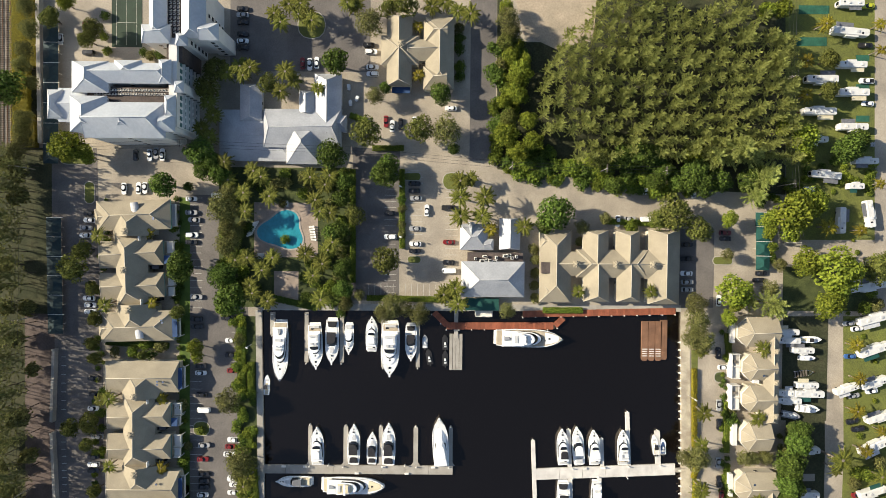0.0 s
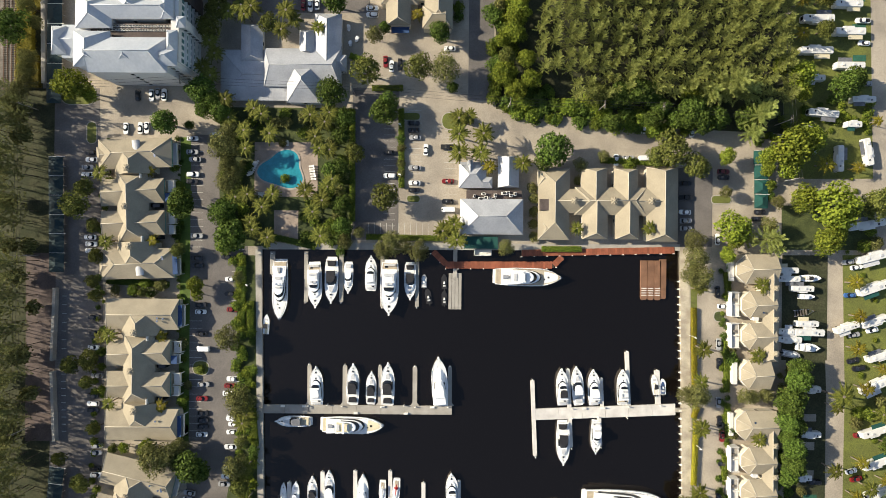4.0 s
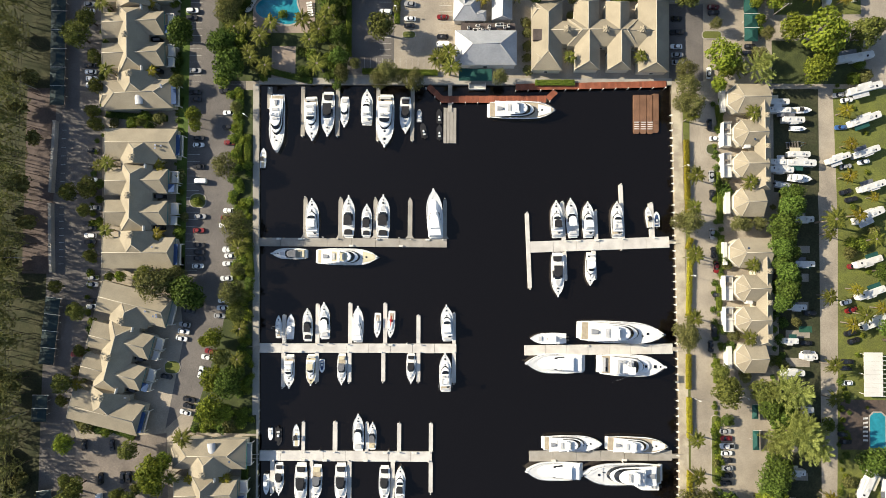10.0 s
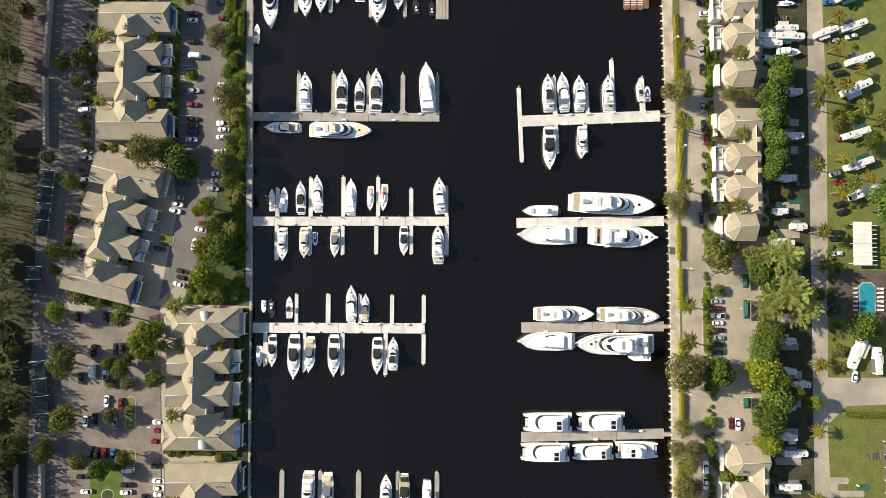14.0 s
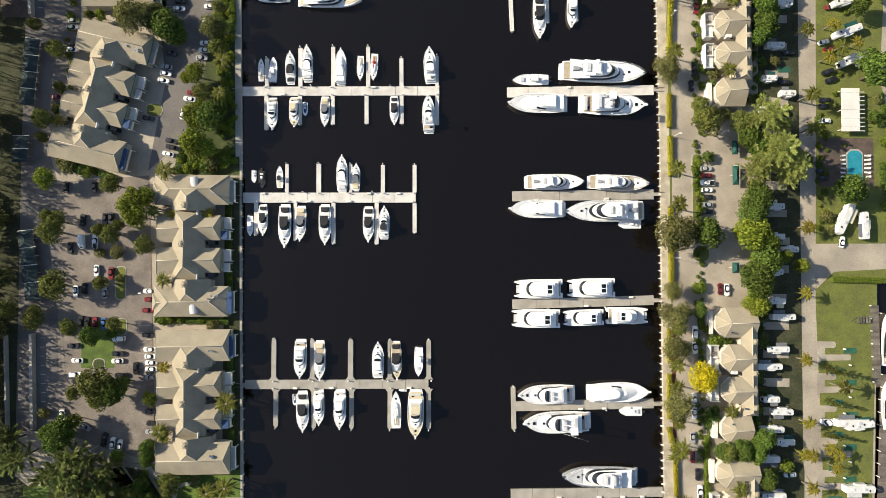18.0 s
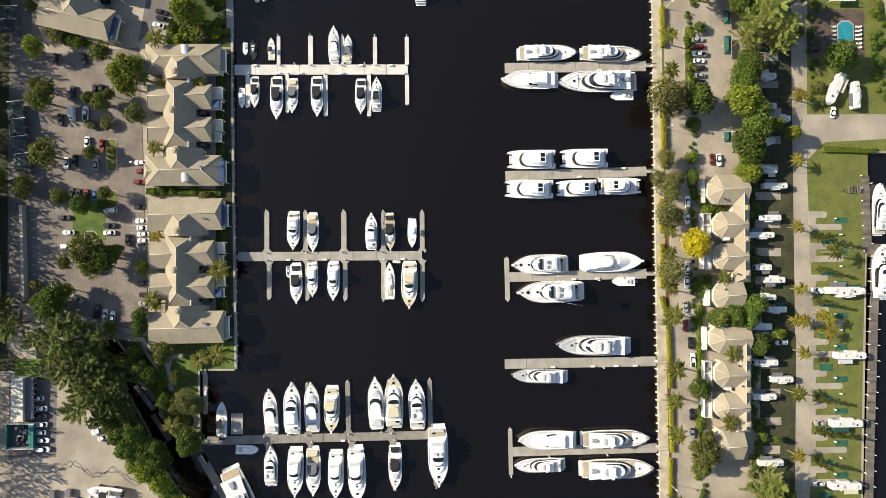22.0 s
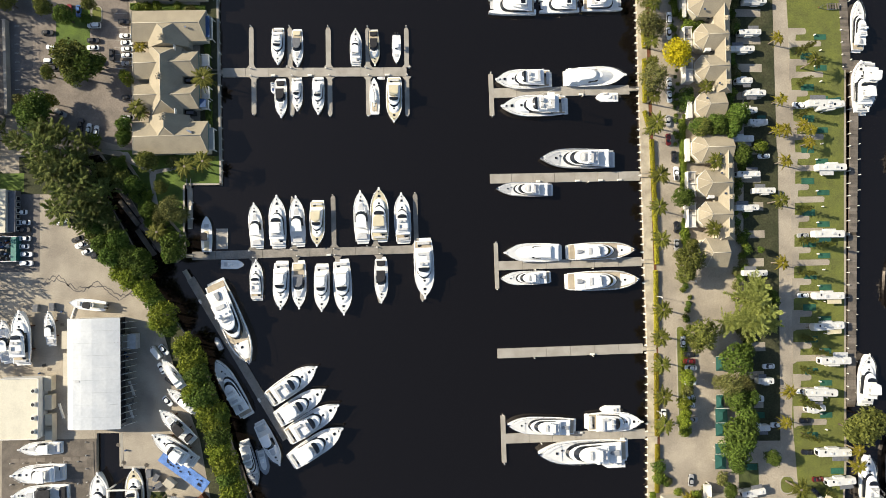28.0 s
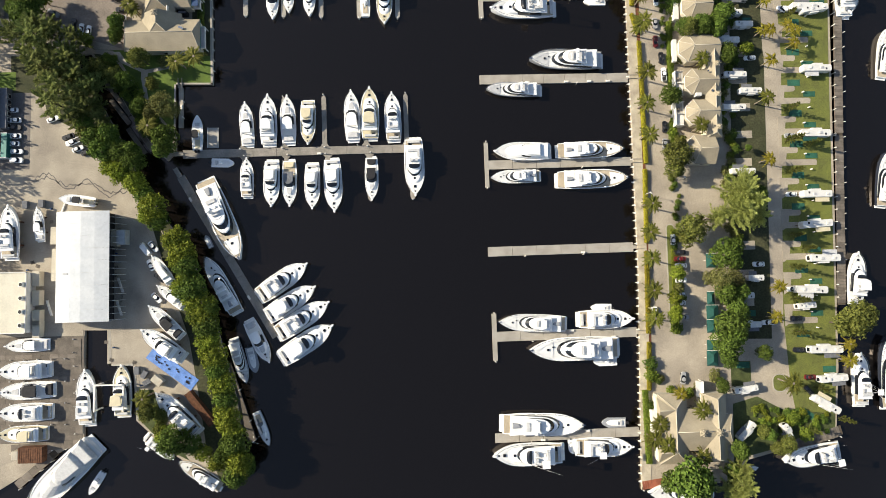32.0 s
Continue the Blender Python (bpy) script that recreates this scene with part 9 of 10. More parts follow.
# slim conifers and white supply posts on the camp lawn
COLUMNS = [kit("conifer_tree", "slim tall olive-green conifer on the camp lawn", "tree", [
    ("trunk", to_mesh("trunk", tube(bmesh.new(), (0, 0, -0.3), (0, 0, 10.4), 0.16, 0.04), BARK), None, None, ""),
    ("crown", feathery_mesh("crown", LEAF_OAK, seed, 11.0, 1.9, 1500, 40, 0.75, 0.1), None, None, "")], "conifers of the camp lawn") for seed in (91, 92)]
POST = plain("supply_post", PILE_WHITE, (-0.22, -0.22, 0, 0.22, 0.22, 1.1))
for k, (x, y) in enumerate(pitch_rows()):
    if k not in (3, 4, 8):
        put(COLUMNS[k % 2], at(x + 2.0, y - 9.1, LAND, rng.uniform(0, 360), rng.uniform(0.85, 1.1)))
    for dx, dy in ((12.0, -8.0), (9.9, -1.7)):
        tagged(part("supply_post", POST, None, None, "", (x + dx, y + dy, LAND + 0.05)), "small white supply post on the camp lawn", "post", "supply posts of the pitches")
for x, y in ((175.2, -428.2), (166.0, -416.2), (162.0, -431.8), (168.5, -320.2), (164.0, -361.9)):
    put(COLUMNS[0], at(x, y, LAND, rng.uniform(0, 360), 0.8))

# pool furniture
LOUNGER = kit("sun_lounger", "white sun lounger beside the pool", "sun lounger", [("bed", plain("bed", PILE_WHITE, (-0.95, -0.32, 0.3, 0.5, 0.32, 0.38)), None, None, ""), ("backrest", to_mesh("backrest", boxed(-0.5, -0.32, 0, 0.35, 0.32, 0.08), PILE_WHITE), pose(0.85, 0, 0.55, 0, -35, 0), None, ""), ("leg", plain("leg", PILE_WHITE, (-0.8, -0.28, 0, -0.72, 0.28, 0.3)), None, None, ""), ("leg", plain("leg", PILE_WHITE, (0.3, -0.28, 0, 0.38, 0.28, 0.3)), None, None, "")], "sun loungers")
for x0, y0, x1, y1, n, t in ((-75.5, 1.0, -72.6, 6.7, 8, 200), (-51.3, 4.4, -50.3, -1.6, 6, 0), (-72.0, -7.3, -69.5, -7.3, 4, 90), (-62.6, 13.3, -60.1, 13.3, 4, 90), (179.4, -159.3, 179.2, -169.4, 6, 0), (169.7, -159.3, 169.5, -169.5, 6, 180)):
    for k in range(n):
        put(LOUNGER, at(x0 + (x1 - x0) * k / n, y0 + (y1 - y0) * k / n, LAND + 0.1, t + rng.uniform(-8, 8), 1.1))

# power poles and cables
def power_pole(x, y, turn=0.0):
    r = tagged(new("power_pole"), "tall concrete power pole with cross arms", "power pole", "power poles")
    r.matrix_basis = pose(x, y, LAND, 0, 0, turn)
    part("pole", tube(bmesh.new(), (0, 0, -0.5), (0, 0, 11.5), 0.22, 0.14, 8), CONCRETE, r)
    for z in (10.2, 11.2):
        part("cross_arm", boxed(-1.5, -0.08, z, 1.5, 0.08, z + 0.16), OLD_WOOD, r)
    bm = bmesh.new()
    for k in (-1.2, 0, 1.2):
        tube(bm, (k, 0, 11.3), (k, 0, 11.6), 0.08, 0.06)
    part("insulator", bm, PILE_WHITE, r)


def cable(x0, y0, x1, y1, z=11.6):
    side = Vector((y0 - y1, x1 - x0, 0)).normalized() * 0.04
    mids = [Vector((x0 + (x1 - x0) * f, y0 + (y1 - y0) * f, LAND + z - 4.8 * f * (1 - f))) for f in (k / 8 for k in range(9))]
    bm = loft(bmesh.new(), [[p - side, p + side, p + Vector((0, 0, 0.06))] for p in mids])
    tagged(part("power_cable", bm, CANVAS_BLACK), "thin black overhead power cable", "cable", "overhead cables")


LINE_A = [(-156.8, 32.1), (-98.4, 34.9), (-34.1, 32.7), (25.9, 27.7), (61.4, 27.0), (83.6, 26.5), (131.6, 22.1)]
LINE_B = [(129.2, 103.6), (130.5, 61.9), (131.6, 22.1), (134.2, -0.1)]
for line, turn in ((LINE_A[1:], 90), (LINE_B[:2] + LINE_B[3:], 0)):
    for x, y in line:
        power_pole(x, y, turn)
for line, ox, oy in ((LINE_A, 0, 1), (LINE_B, 1, 0)):
    for (x0, y0), (x1, y1) in zip(line, line[1:]):
        for k in (-1.2, 0, 1.2):
            cable(x0 + ox * k, y0 + oy * k, x1 + ox * k, y1 + oy * k)
LINE_C = [(-159.9, 25.9), (-159.3, -31.8), (-160.9, -99.2), (-159.4, -159.6), (-158.4, -241.5)]
for (x0, y0), (x1, y1) in zip(LINE_C, LINE_C[1:]):
    power_pole(x0, y0)
    for k in (-1.2, 0, 1.2):
        cable(x0 + k, y0, x1 + k, y1)

# slim lamp posts on the car parks and the path
LAMP = kit("lamp_post", "slim pale lamp post with a flat head", "lamp post", [("post", to_mesh("post", tube(bmesh.new(), (0, 0, 0), (0, 0, 6), 0.09, 0.06), PILE_WHITE), None, None, ""), ("lamp_head", plain("lamp_head", PILE_WHITE, (-0.15, -0.25, 5.95, 0.8, 0.25, 6.1)), None, None, "")], "lamp posts")
for x, y in ((-15.8, 20.0), (-15.7, 0.7), (-74.9, -42.2), (98.1, -60.9), (98.7, -97.0), (101.1, -104.0), (102.2, -151.8), (101.7, -200.1), (99.1, -240.0), (99.9, -273.0), (101.6, -339.6), (100.7, -384.1), (-118.5, -152.7), (-105.1, -213.9), (-122.6, -273.0), (120.9, -150.6), (115.5, -334.1), (102.4, -29.4)):
    put(LAMP, at(x, y, LAND, rng.uniform(0, 360)))
DOCK_CRATE = [(-67.1, -314.9)]
for x, y in DOCK_CRATE:
    d = tagged(new("floating_platform"), "square grey floating work platform", "dock")
    d.matrix_basis = pose(x, y, 0)
    part("deck", boxed(-2.1, -4.0, -0.3, 2.1, 4.0, 0.5, 0.05), DOCK, d)
    part("edge", plain("edge", PILE_WHITE, (-2.1, -4.0, 0.5, -1.95, 4.0, 0.62), (1.95, -4.0, 0.5, 2.1, 4.0, 0.62)), None, d)
for x, y, t, n in ((-103.6, -299.2, -53, 4), (-102.7, -304.4, -53, 3), (-96.3, -316.0, -56, 3), (-93.5, -314.8, -56, 3)):
    d = tagged(new("floating_dock"), "old narrow timber float in the creek", "dock")
    d.matrix_basis = pose(x, y, 0, 0, 0, t)
    for k in range(n):
        part("plank_section", boxed(-4.0 * n / 2 + 4.0 * k, -0.9, -0.2, -4.0 * n / 2 + 4.0 * k + 3.9, 0.9, 0.6), OLD_WOOD, d)

# loose planting
gx, gy, gw, gd = -61.6, 0.1, 52.2, 54.9
thick = random.Random(12)
spots = []
for k in range(150):
    fx, fy = thick.uniform(0.01, 0.99), thick.uniform(0.02, 0.98)
    if not ((0.24 < fx < 0.77 and 0.2 < fy < 0.67) or (0.4 < fx < 0.62 and fy > 0.72)):
        spots.append((gx + gw * (fx - 0.5), gy + gd * (0.5 - fy), thick.uniform(1.6, 3.0), 0.8))
massed("shrubbery", "thick green garden planting round the pool", ((LOW_GREEN, 2), (LOW_DARK, 1), (LOW_GREY, 1)), spots, thick)
MIX = ((LOW_GREEN, 2), (LOW_DARK, 1), (LOW_LIME, 2))
shrubbery("thick lime-green planting along the sea wall", -78.7, -31.1, -74.4, -152.6, 7.0, 90, 1.4, 2.6, MIX)
shrubbery("thick green planting at the end of the sea-wall walk", -93.9, -162.7, -71.2, -160.4, 6.0, 26, 1.4, 2.6, MIX)
shrubbery("green planting before the row houses", 112.3, -32.7, 111.5, -280.6, 3.4, 110, 0.8, 1.7)
shrubbery("green planting before the row houses", 114.3, -265.0, 114.0, -387.7, 3.4, 60, 0.8, 1.7)
shrubbery("shaded shrubs behind the row houses", 136.4, -70.7, 133.5, -280.6, 6.0, 90, 1.2, 2.6, ((LOW_DARK, 2), (LOW_GREY, 1), (LOW_GREEN, 1)))
shrubbery("shaded shrubs behind the row houses", 138.1, -265.0, 135.2, -388.1, 6.0, 55, 1.2, 2.6, ((LOW_DARK, 2), (LOW_GREY, 1), (LOW_GREEN, 1)))
shrubbery("shrubs between the camping pitches", 163.2, 29.0, 169.1, -158.3, 14.0, 26, 0.7, 1.5, ((LOW_GREEN, 2), (LOW_LIME, 1)))
shrubbery("mixed shrubs beside the camp pool", 161.5, -138.0, 160.6, -190.0, 4.5, 20, 0.9, 2.0, ((LOW_DARK, 2), (LOW_GREEN, 1), (LOW_LIME, 1)))
shrubbery("mixed shrubs beside the camp pool", 185.6, -134.0, 187.5, -190.0, 6.0, 24, 1.0, 2.3, ((LOW_DARK, 2), (LOW_GREEN, 1), (LOW_GREY, 1)))
shrubbery("green planting behind the west houses", -132.5, 15.1, -136.6, -159.5, 4.0, 55, 0.9, 2.0)
shrubbery("green planting in front of the west houses", -103.7, 15.4, -101.7, -98.3, 3.0, 45, 0.7, 1.4)
shrubbery("dark shrubs on the creek bank", -107.5, -284.9, -86.7, -315.1, 7.0, 40, 1.3, 2.6, ((LOW_DARK, 2), (LOW_GREEN, 1)))
WILD = ((LOW_DARK, 2), (LOW_LIME, 1), (LOW_GREEN, 1))
shrubbery("mixed broadleaf edge of the casuarina wood", 23.7, 77.3, 25.9, 27.7, 12.0, 55, 2.0, 3.6, WILD)
shrubbery("mixed broadleaf edge of the casuarina wood", 26.9, 30.0, 99.3, 23.6, 12.0, 75, 2.0, 3.8, WILD)
shrubbery("mixed planting beside the camp lane", 121.5, 22.0, 169.2, 29.1, 14.0, 45, 1.2, 2.6, WILD)
shrubbery("mixed shrubs among the last pitches of the camp", 140.5, -426.5, 170.7, -431.0, 9.0, 34, 0.8, 2.0, WILD)
shrubbery("weeds and bushes beside the hoist slip", -91.9, -413.0, -82.3, -430.0, 4.0, 14, 0.9, 1.9, WILD)

# loose things on the yard floor
DRUM = to_mesh("oil_drum", tube(tube(bmesh.new(), (0, 0, 0), (0, 0, 0.9), 0.3, 0.3, 10), (0, 0, 0.3), (0, 0, 0.36), 0.32, 0.32, 10), BLUE_CANVAS)
PALLET = plain("timber_pallet", OLD_WOOD, *[(-0.6, -0.6 + 0.24 * k, 0.1, 0.6, -0.44 + 0.24 * k, 0.14) for k in range(6)], *[(a, -0.6, 0, a + 0.1, 0.76, 0.1) for a in (-0.6, -0.05, 0.5)])
PLANKS = plain("plank_stack", PILE_WHITE, (-3.0, -0.5, 0, 3.0, -0.1, 0.3), (-2.8, 0.0, 0, 3.1, 0.4, 0.25), (-2.5, -0.3, 0.3, 2.7, 0.2, 0.5))
LADDER = plain("ladder", STEEL, (-2.5, -0.25, 0.04, 2.5, -0.18, 0.12), (-2.5, 0.18, 0.04, 2.5, 0.25, 0.12), *[(-2.3 + 0.42 * k, -0.2, 0.06, -2.24 + 0.42 * k, 0.2, 0.1) for k in range(12)])
clutter = random.Random(4)
for name, me, label, spots in (("oil_drum", DRUM, "blue oil drum on the yard floor", ((-103.2, -358.0), (-102.6, -359.5), (-135.4, -365.2), (-127.2, -342.1), (-103.1, -394.9), (-92.6, -409.3))),
                               ("timber_pallet", PALLET, "old timber pallet on the yard floor", ((-102.7, -364.8), (-103.1, -367.7), (-133.8, -362.3), (-131.9, -363.8), (-127.1, -347.0), (-106.0, -392.9), (-104.0, -399.6), (-95.5, -400.7), (-85.1, -412.3), (-101.9, -350.3))),
                               ("plank_stack", PLANKS, "stack of pale planks beside the shed", ((-101.1, -371.6), (-101.5, -380.2), (-127.3, -379.7), (-123.0, -342.2))),
                               ("ladder", LADDER, "aluminium ladder lying on the yard floor", ((-100.6, -376.4), (-137.8, -354.5), (-89.0, -395.2)))):
    for x, y in spots:
        tagged(part(name, me, None, None, label, pose(x, y, LAND + 0.05, 0, 0, clutter.uniform(60, 120))), label, name.replace("_", " "))


# ---- vehicles: built along +x, wheels on 0 ----
def paint(name, c):
    return mat(name, c, 0.28, 0.0, var=0.04, size=2, grain=0.5, bump=0.0, spec=0.6)


CAR_PAINT = {"w": paint("white_car_paint", (0.78, 0.78, 0.77)), "k": paint("black_car_paint", (0.018, 0.018, 0.02)), "s": paint("silver_car_paint", (0.33, 0.33, 0.33)), "r": paint("red_car_paint", (0.2, 0.016, 0.016)),
             "b": paint("blue_car_paint", (0.05, 0.13, 0.33)), "y": paint("yellow_car_paint", (0.45, 0.47, 0.03)), "d": paint("dark_red_car_paint", (0.13, 0.015, 0.015))}
WORDS = {"w": "white", "k": "black", "s": "silver-grey", "r": "red", "b": "blue", "y": "yellow-green", "d": "dark-red"}
def wheel_pair(half):
    bm = tube(bmesh.new(), (0, -half - 0.12, 0), (0, -half + 0.12, 0), 0.34, 0.34, 10)
    tube(tube(bm, (0, half - 0.12, 0), (0, half + 0.12, 0), 0.34, 0.34, 10), (0, -half, 0), (0, half, 0), 0.06)
    return to_mesh("axle", bm, RUBBER)


AXLE, CART_AXLE, CAMP_AXLE = wheel_pair(0.8), wheel_pair(0.75), wheel_pair(0.66)


def rounded(name, material, rings, second=()):
    """A body from plan rings: (x0, x1, half width, z), corners cut."""
    bm = bmesh.new()
    for group in (rings, second):
        if group:
            loft(bm, cut_rings(group))
    return to_mesh(name, bm, material)


def cut_rings(rings):
    out = []
    for x0, x1, w, z in rings:
        c = min(0.3, w * 0.4)
        out.append([(x0, -w + c, z), (x0 + c, -w, z), (x1 - c * 1.4, -w, z), (x1, -w + c * 1.6, z), (x1, w - c * 1.6, z), (x1 - c * 1.4, w, z), (x0 + c, w, z), (x0, w - c, z)])
    return out


def vehicle(kind, colour):
    p = CAR_PAINT[colour]
    w4 = lambda a, b, s=1.0: [("axle", AXLE, (x, 0, 0.34), None, "pair of black wheels on an axle") for x in (a, b)]
    if kind == "car":
        ps = [("body", rounded("body", p, [(-2.2, 2.2, 0.84, 0.25), (-2.3, 2.3, 0.91, 0.6), (-2.25, 2.2, 0.86, 0.92)], [(-1.2, 0.35, 0.67, 1.36), (-1.1, 0.22, 0.6, 1.44)]), None, None, ""),
              ("glazing", rounded("glazing", GLASS_DARK, [(-1.75, 1.05, 0.8, 0.9), (-1.15, 0.3, 0.66, 1.38)]), None, None, "")] + w4(-1.4, 1.4)
    elif kind == "suv":
        ps = [("body", rounded("body", p, [(-2.3, 2.3, 0.88, 0.3), (-2.4, 2.4, 0.96, 0.7), (-2.35, 2.3, 0.92, 1.1)], [(-2.05, 0.55, 0.76, 1.6), (-1.95, 0.4, 0.7, 1.7)]), None, None, ""),
              ("glazing", rounded("glazing", GLASS_DARK, [(-2.25, 1.15, 0.87, 1.08), (-1.95, 0.5, 0.74, 1.62)]), None, None, "")] + w4(-1.45, 1.5)
    elif kind == "pickup":
        ps = [("body", rounded("body", p, [(-2.7, 2.7, 0.9, 0.35), (-2.8, 2.8, 0.98, 0.75), (-2.75, 2.7, 0.95, 1.1)], [(-0.6, 0.9, 0.77, 1.64), (-0.5, 0.75, 0.7, 1.74)]), None, None, ""),
              ("glazing", rounded("glazing", GLASS_DARK, [(-0.8, 1.45, 0.88, 1.08), (-0.5, 0.85, 0.75, 1.66)]), None, None, ""),
              ("load_bed", plain("load_bed", RUBBER, (-2.65, -0.76, 1.04, -0.9, 0.76, 1.115)), None, None, "dark open load bed")] + w4(-1.7, 1.75)
    elif kind == "van":
        ps = [("body", rounded("body", p, [(-2.6, 2.6, 0.92, 0.3), (-2.7, 2.65, 1.0, 0.9), (-2.65, 1.9, 0.96, 1.9), (-2.55, 1.4, 0.85, 2.1)]), None, None, ""),
              ("windscreen", rounded("windscreen", GLASS_DARK, [(1.55, 2.45, 0.86, 1.15), (1.45, 2.0, 0.8, 1.85)]), None, None, "")] + w4(-1.6, 1.7)
    else:
        ps = [("body", rounded("body", p, [(-1.1, 1.1, 0.55, 0.25), (-1.15, 1.15, 0.6, 0.65)]), None, None, ""), ("roof", rounded("roof", p, [(-0.9, 0.6, 0.58, 1.75), (-0.85, 0.55, 0.54, 1.83)]), None, None, ""),
              ("seat", plain("seat", CUSHION, (-0.5, -0.5, 0.6, 0.1, 0.5, 1.1)), None, None, ""), ("roof_post", plain("roof_post", STEEL, *[(a, b, 0.6, a + 0.05, b + 0.05, 1.76) for a in (-0.8, 0.5) for b in (-0.52, 0.47)]), None, None, "")] + [("axle", CART_AXLE, Matrix.Translation((x, 0, 0.22)) @ Matrix.Diagonal((0.65, 0.65, 0.65, 1)), None, "") for x in (-0.75, 0.75)]
    names = {"car": "car", "suv": "sport_utility_car", "pickup": "pickup_truck", "van": "van", "cart": "golf_cart"}
    words = {"car": "saloon car", "suv": "sport utility car", "pickup": "pickup truck", "van": "panel van", "cart": "golf cart"}
    return kit(names[kind], WORDS[colour] + " " + words[kind] + " parked on the asphalt", words[kind], ps, "parked vehicles")


KIND = {"w": ("car", "w"), "k": ("car", "k"), "s": ("car", "s"), "r": ("car", "r"), "b": ("car", "b"), "y": ("car", "y"), "d": ("car", "d"), "W": ("suv", "w"), "K": ("suv", "k"), "P": ("pickup", "k"), "p": ("pickup", "w"), "v": ("van", "w"), "g": ("cart", "w")}
GARAGE = {k: vehicle(*v) for k, v in KIND.items()}


def park(rows):
    for x, y, heading, k in rows:
        put(GARAGE[k], at(x, y, LAND + 0.03, heading + rng.choice((0, 180)) + rng.uniform(-2, 2), 1.02 * rng.uniform(0.97, 1.05)))


RV_WHITE = mat("camper_white", (0.66, 0.65, 0.62), 0.45, var=0.05, size=2, grain=0.4, bump=0.0)


def camper(seed, trailer=False):
    """A motor home or trailer 11 m long, with roof units, a slide-out and an awning."""
    rnd = random.Random(seed)
    s = -1 if seed % 2 else 1
    ps = [("body", rounded("body", RV_WHITE, [(-5.4, 5.4, 1.2, 0.45), (-5.5, 5.5, 1.26, 1.2), (-5.5, 5.35, 1.26, 3.0), (-5.4, 5.2, 1.15, 3.2)]), None, None, ""),
          ("slide_out", plain("slide_out", RV_WHITE, (-1.5, 0.9 * s if s > 0 else -1.85, 1.0, 2.2, 1.85 if s > 0 else -0.9, 2.9)), None, None, ""),
          ("awning", slab(bmesh.new(), [(-4.6, -s * 1.25), (0.6, -s * 1.25), (0.6, -s * 2.9), (-4.6, -s * 2.9)], 2.5, 2.6), None, None, "")]
    ps[2] = ("awning", to_mesh("awning", ps[2][1], rnd.choice((GREEN_AWNING, CANVAS_GREY, DECK_WHITE, CUSHION, DECK_CREAM))), None, None, "")
    for k in range(2):
        ps.append(("roof_unit", plain("roof_unit", CUSHION if k else PILE_WHITE, (-0.45, -0.4, 0, 0.45, 0.4, 0.32)), (-3.2 + 4.6 * k + rnd.uniform(-0.5, 0.5), 0.1, 3.2), None, ""))
    ps.append(("skylight", plain("skylight", GLASS_DARK, (-0.25, -0.35, 0, 0.25, 0.35, 0.1)), (3.2, -0.4, 3.2), None, ""))
    if trailer:
        ps.append(("hitch", plain("hitch", RUST, (5.3, -0.1, 0.45, 6.6, 0.1, 0.6)), None, None, ""))
    else:
        ps.append(("windscreen", rounded("windscreen", GLASS_DARK, [(5.0, 5.56, 1.1, 1.5), (5.0, 5.4, 1.1, 2.7)]), None, None, ""))
    for x in (-3.2, 3.4):
        ps.append(("axle", CAMP_AXLE, Matrix.Translation((x, 0, 0.45)) @ Matrix.Diagonal((1.3, 1.6, 1.3, 1)), None, ""))
    return kit("camping_trailer" if trailer else "motor_home", "white camping trailer with roof units on its pitch" if trailer else "long white motor home with an awning on its pitch", "motor home", ps, "motor homes of the camping park")


CAMPERS = [camper(k, k % 3 == 2) for k in range(6)]


def camp(rows):
    for x, y, heading, ln in rows:
        s = ln / 11.0
        put(rng.choice(CAMPERS), at(x, y, LAND - 0.02, heading + rng.choice((0, 180)), s, max(0.9, min(1.12, s)), 1.0))


park([(-120.1, 31.8, 90, "k"), (-114.6, 31.8, 90, "w"), (-109.6, 32.1, 90, "w"), (-78.4, 89.0, 0, "k"), (-78.4, 86.6, 0, "s"), (-78.4, 83.8, 0, "k"), (-78.3, 79.2, 0, "k"), (-78.3, 76.5, 0, "w"), (-78.3, 74.0, 0, "k"), (-138.3, 82.5, 0, "r"), (-138.3, 71.4, 0, "K"), (-149.2, 76.5, 90, "w"), (-112.1, 32.5, 90, "s")])
park([(-55.0, 68.1, 90, "r"), (-52.2, 67.7, 90, "w"), (-49.5, 68.4, 90, "w"), (-29.3, 75.5, 0, "k"), (-28.3, 72.8, 0, "W"), (-27.7, 66.9, 0, "w"), (-27.7, 64.2, 0, "W"), (2.9, 51.2, 0, "w"), (-19.9, 44.1, 90, "w"), (-16.6, 44.8, 90, "k"), (-22.3, 45.8, 90, "r"), (-11.2, 45.4, 90, "w"), (-36.9, 59.0, 90, "g"), (-36.2, 53.0, 90, "g"), (-33.6, 54.6, 60, "g")])
park([(165.2, 92.5, 0, "y"), (164.4, 77.2, 0, "P"), (165.2, 63.4, 0, "p"), (165.9, 54.6, 0, "w"), (166.8, 38.7, 0, "s")])
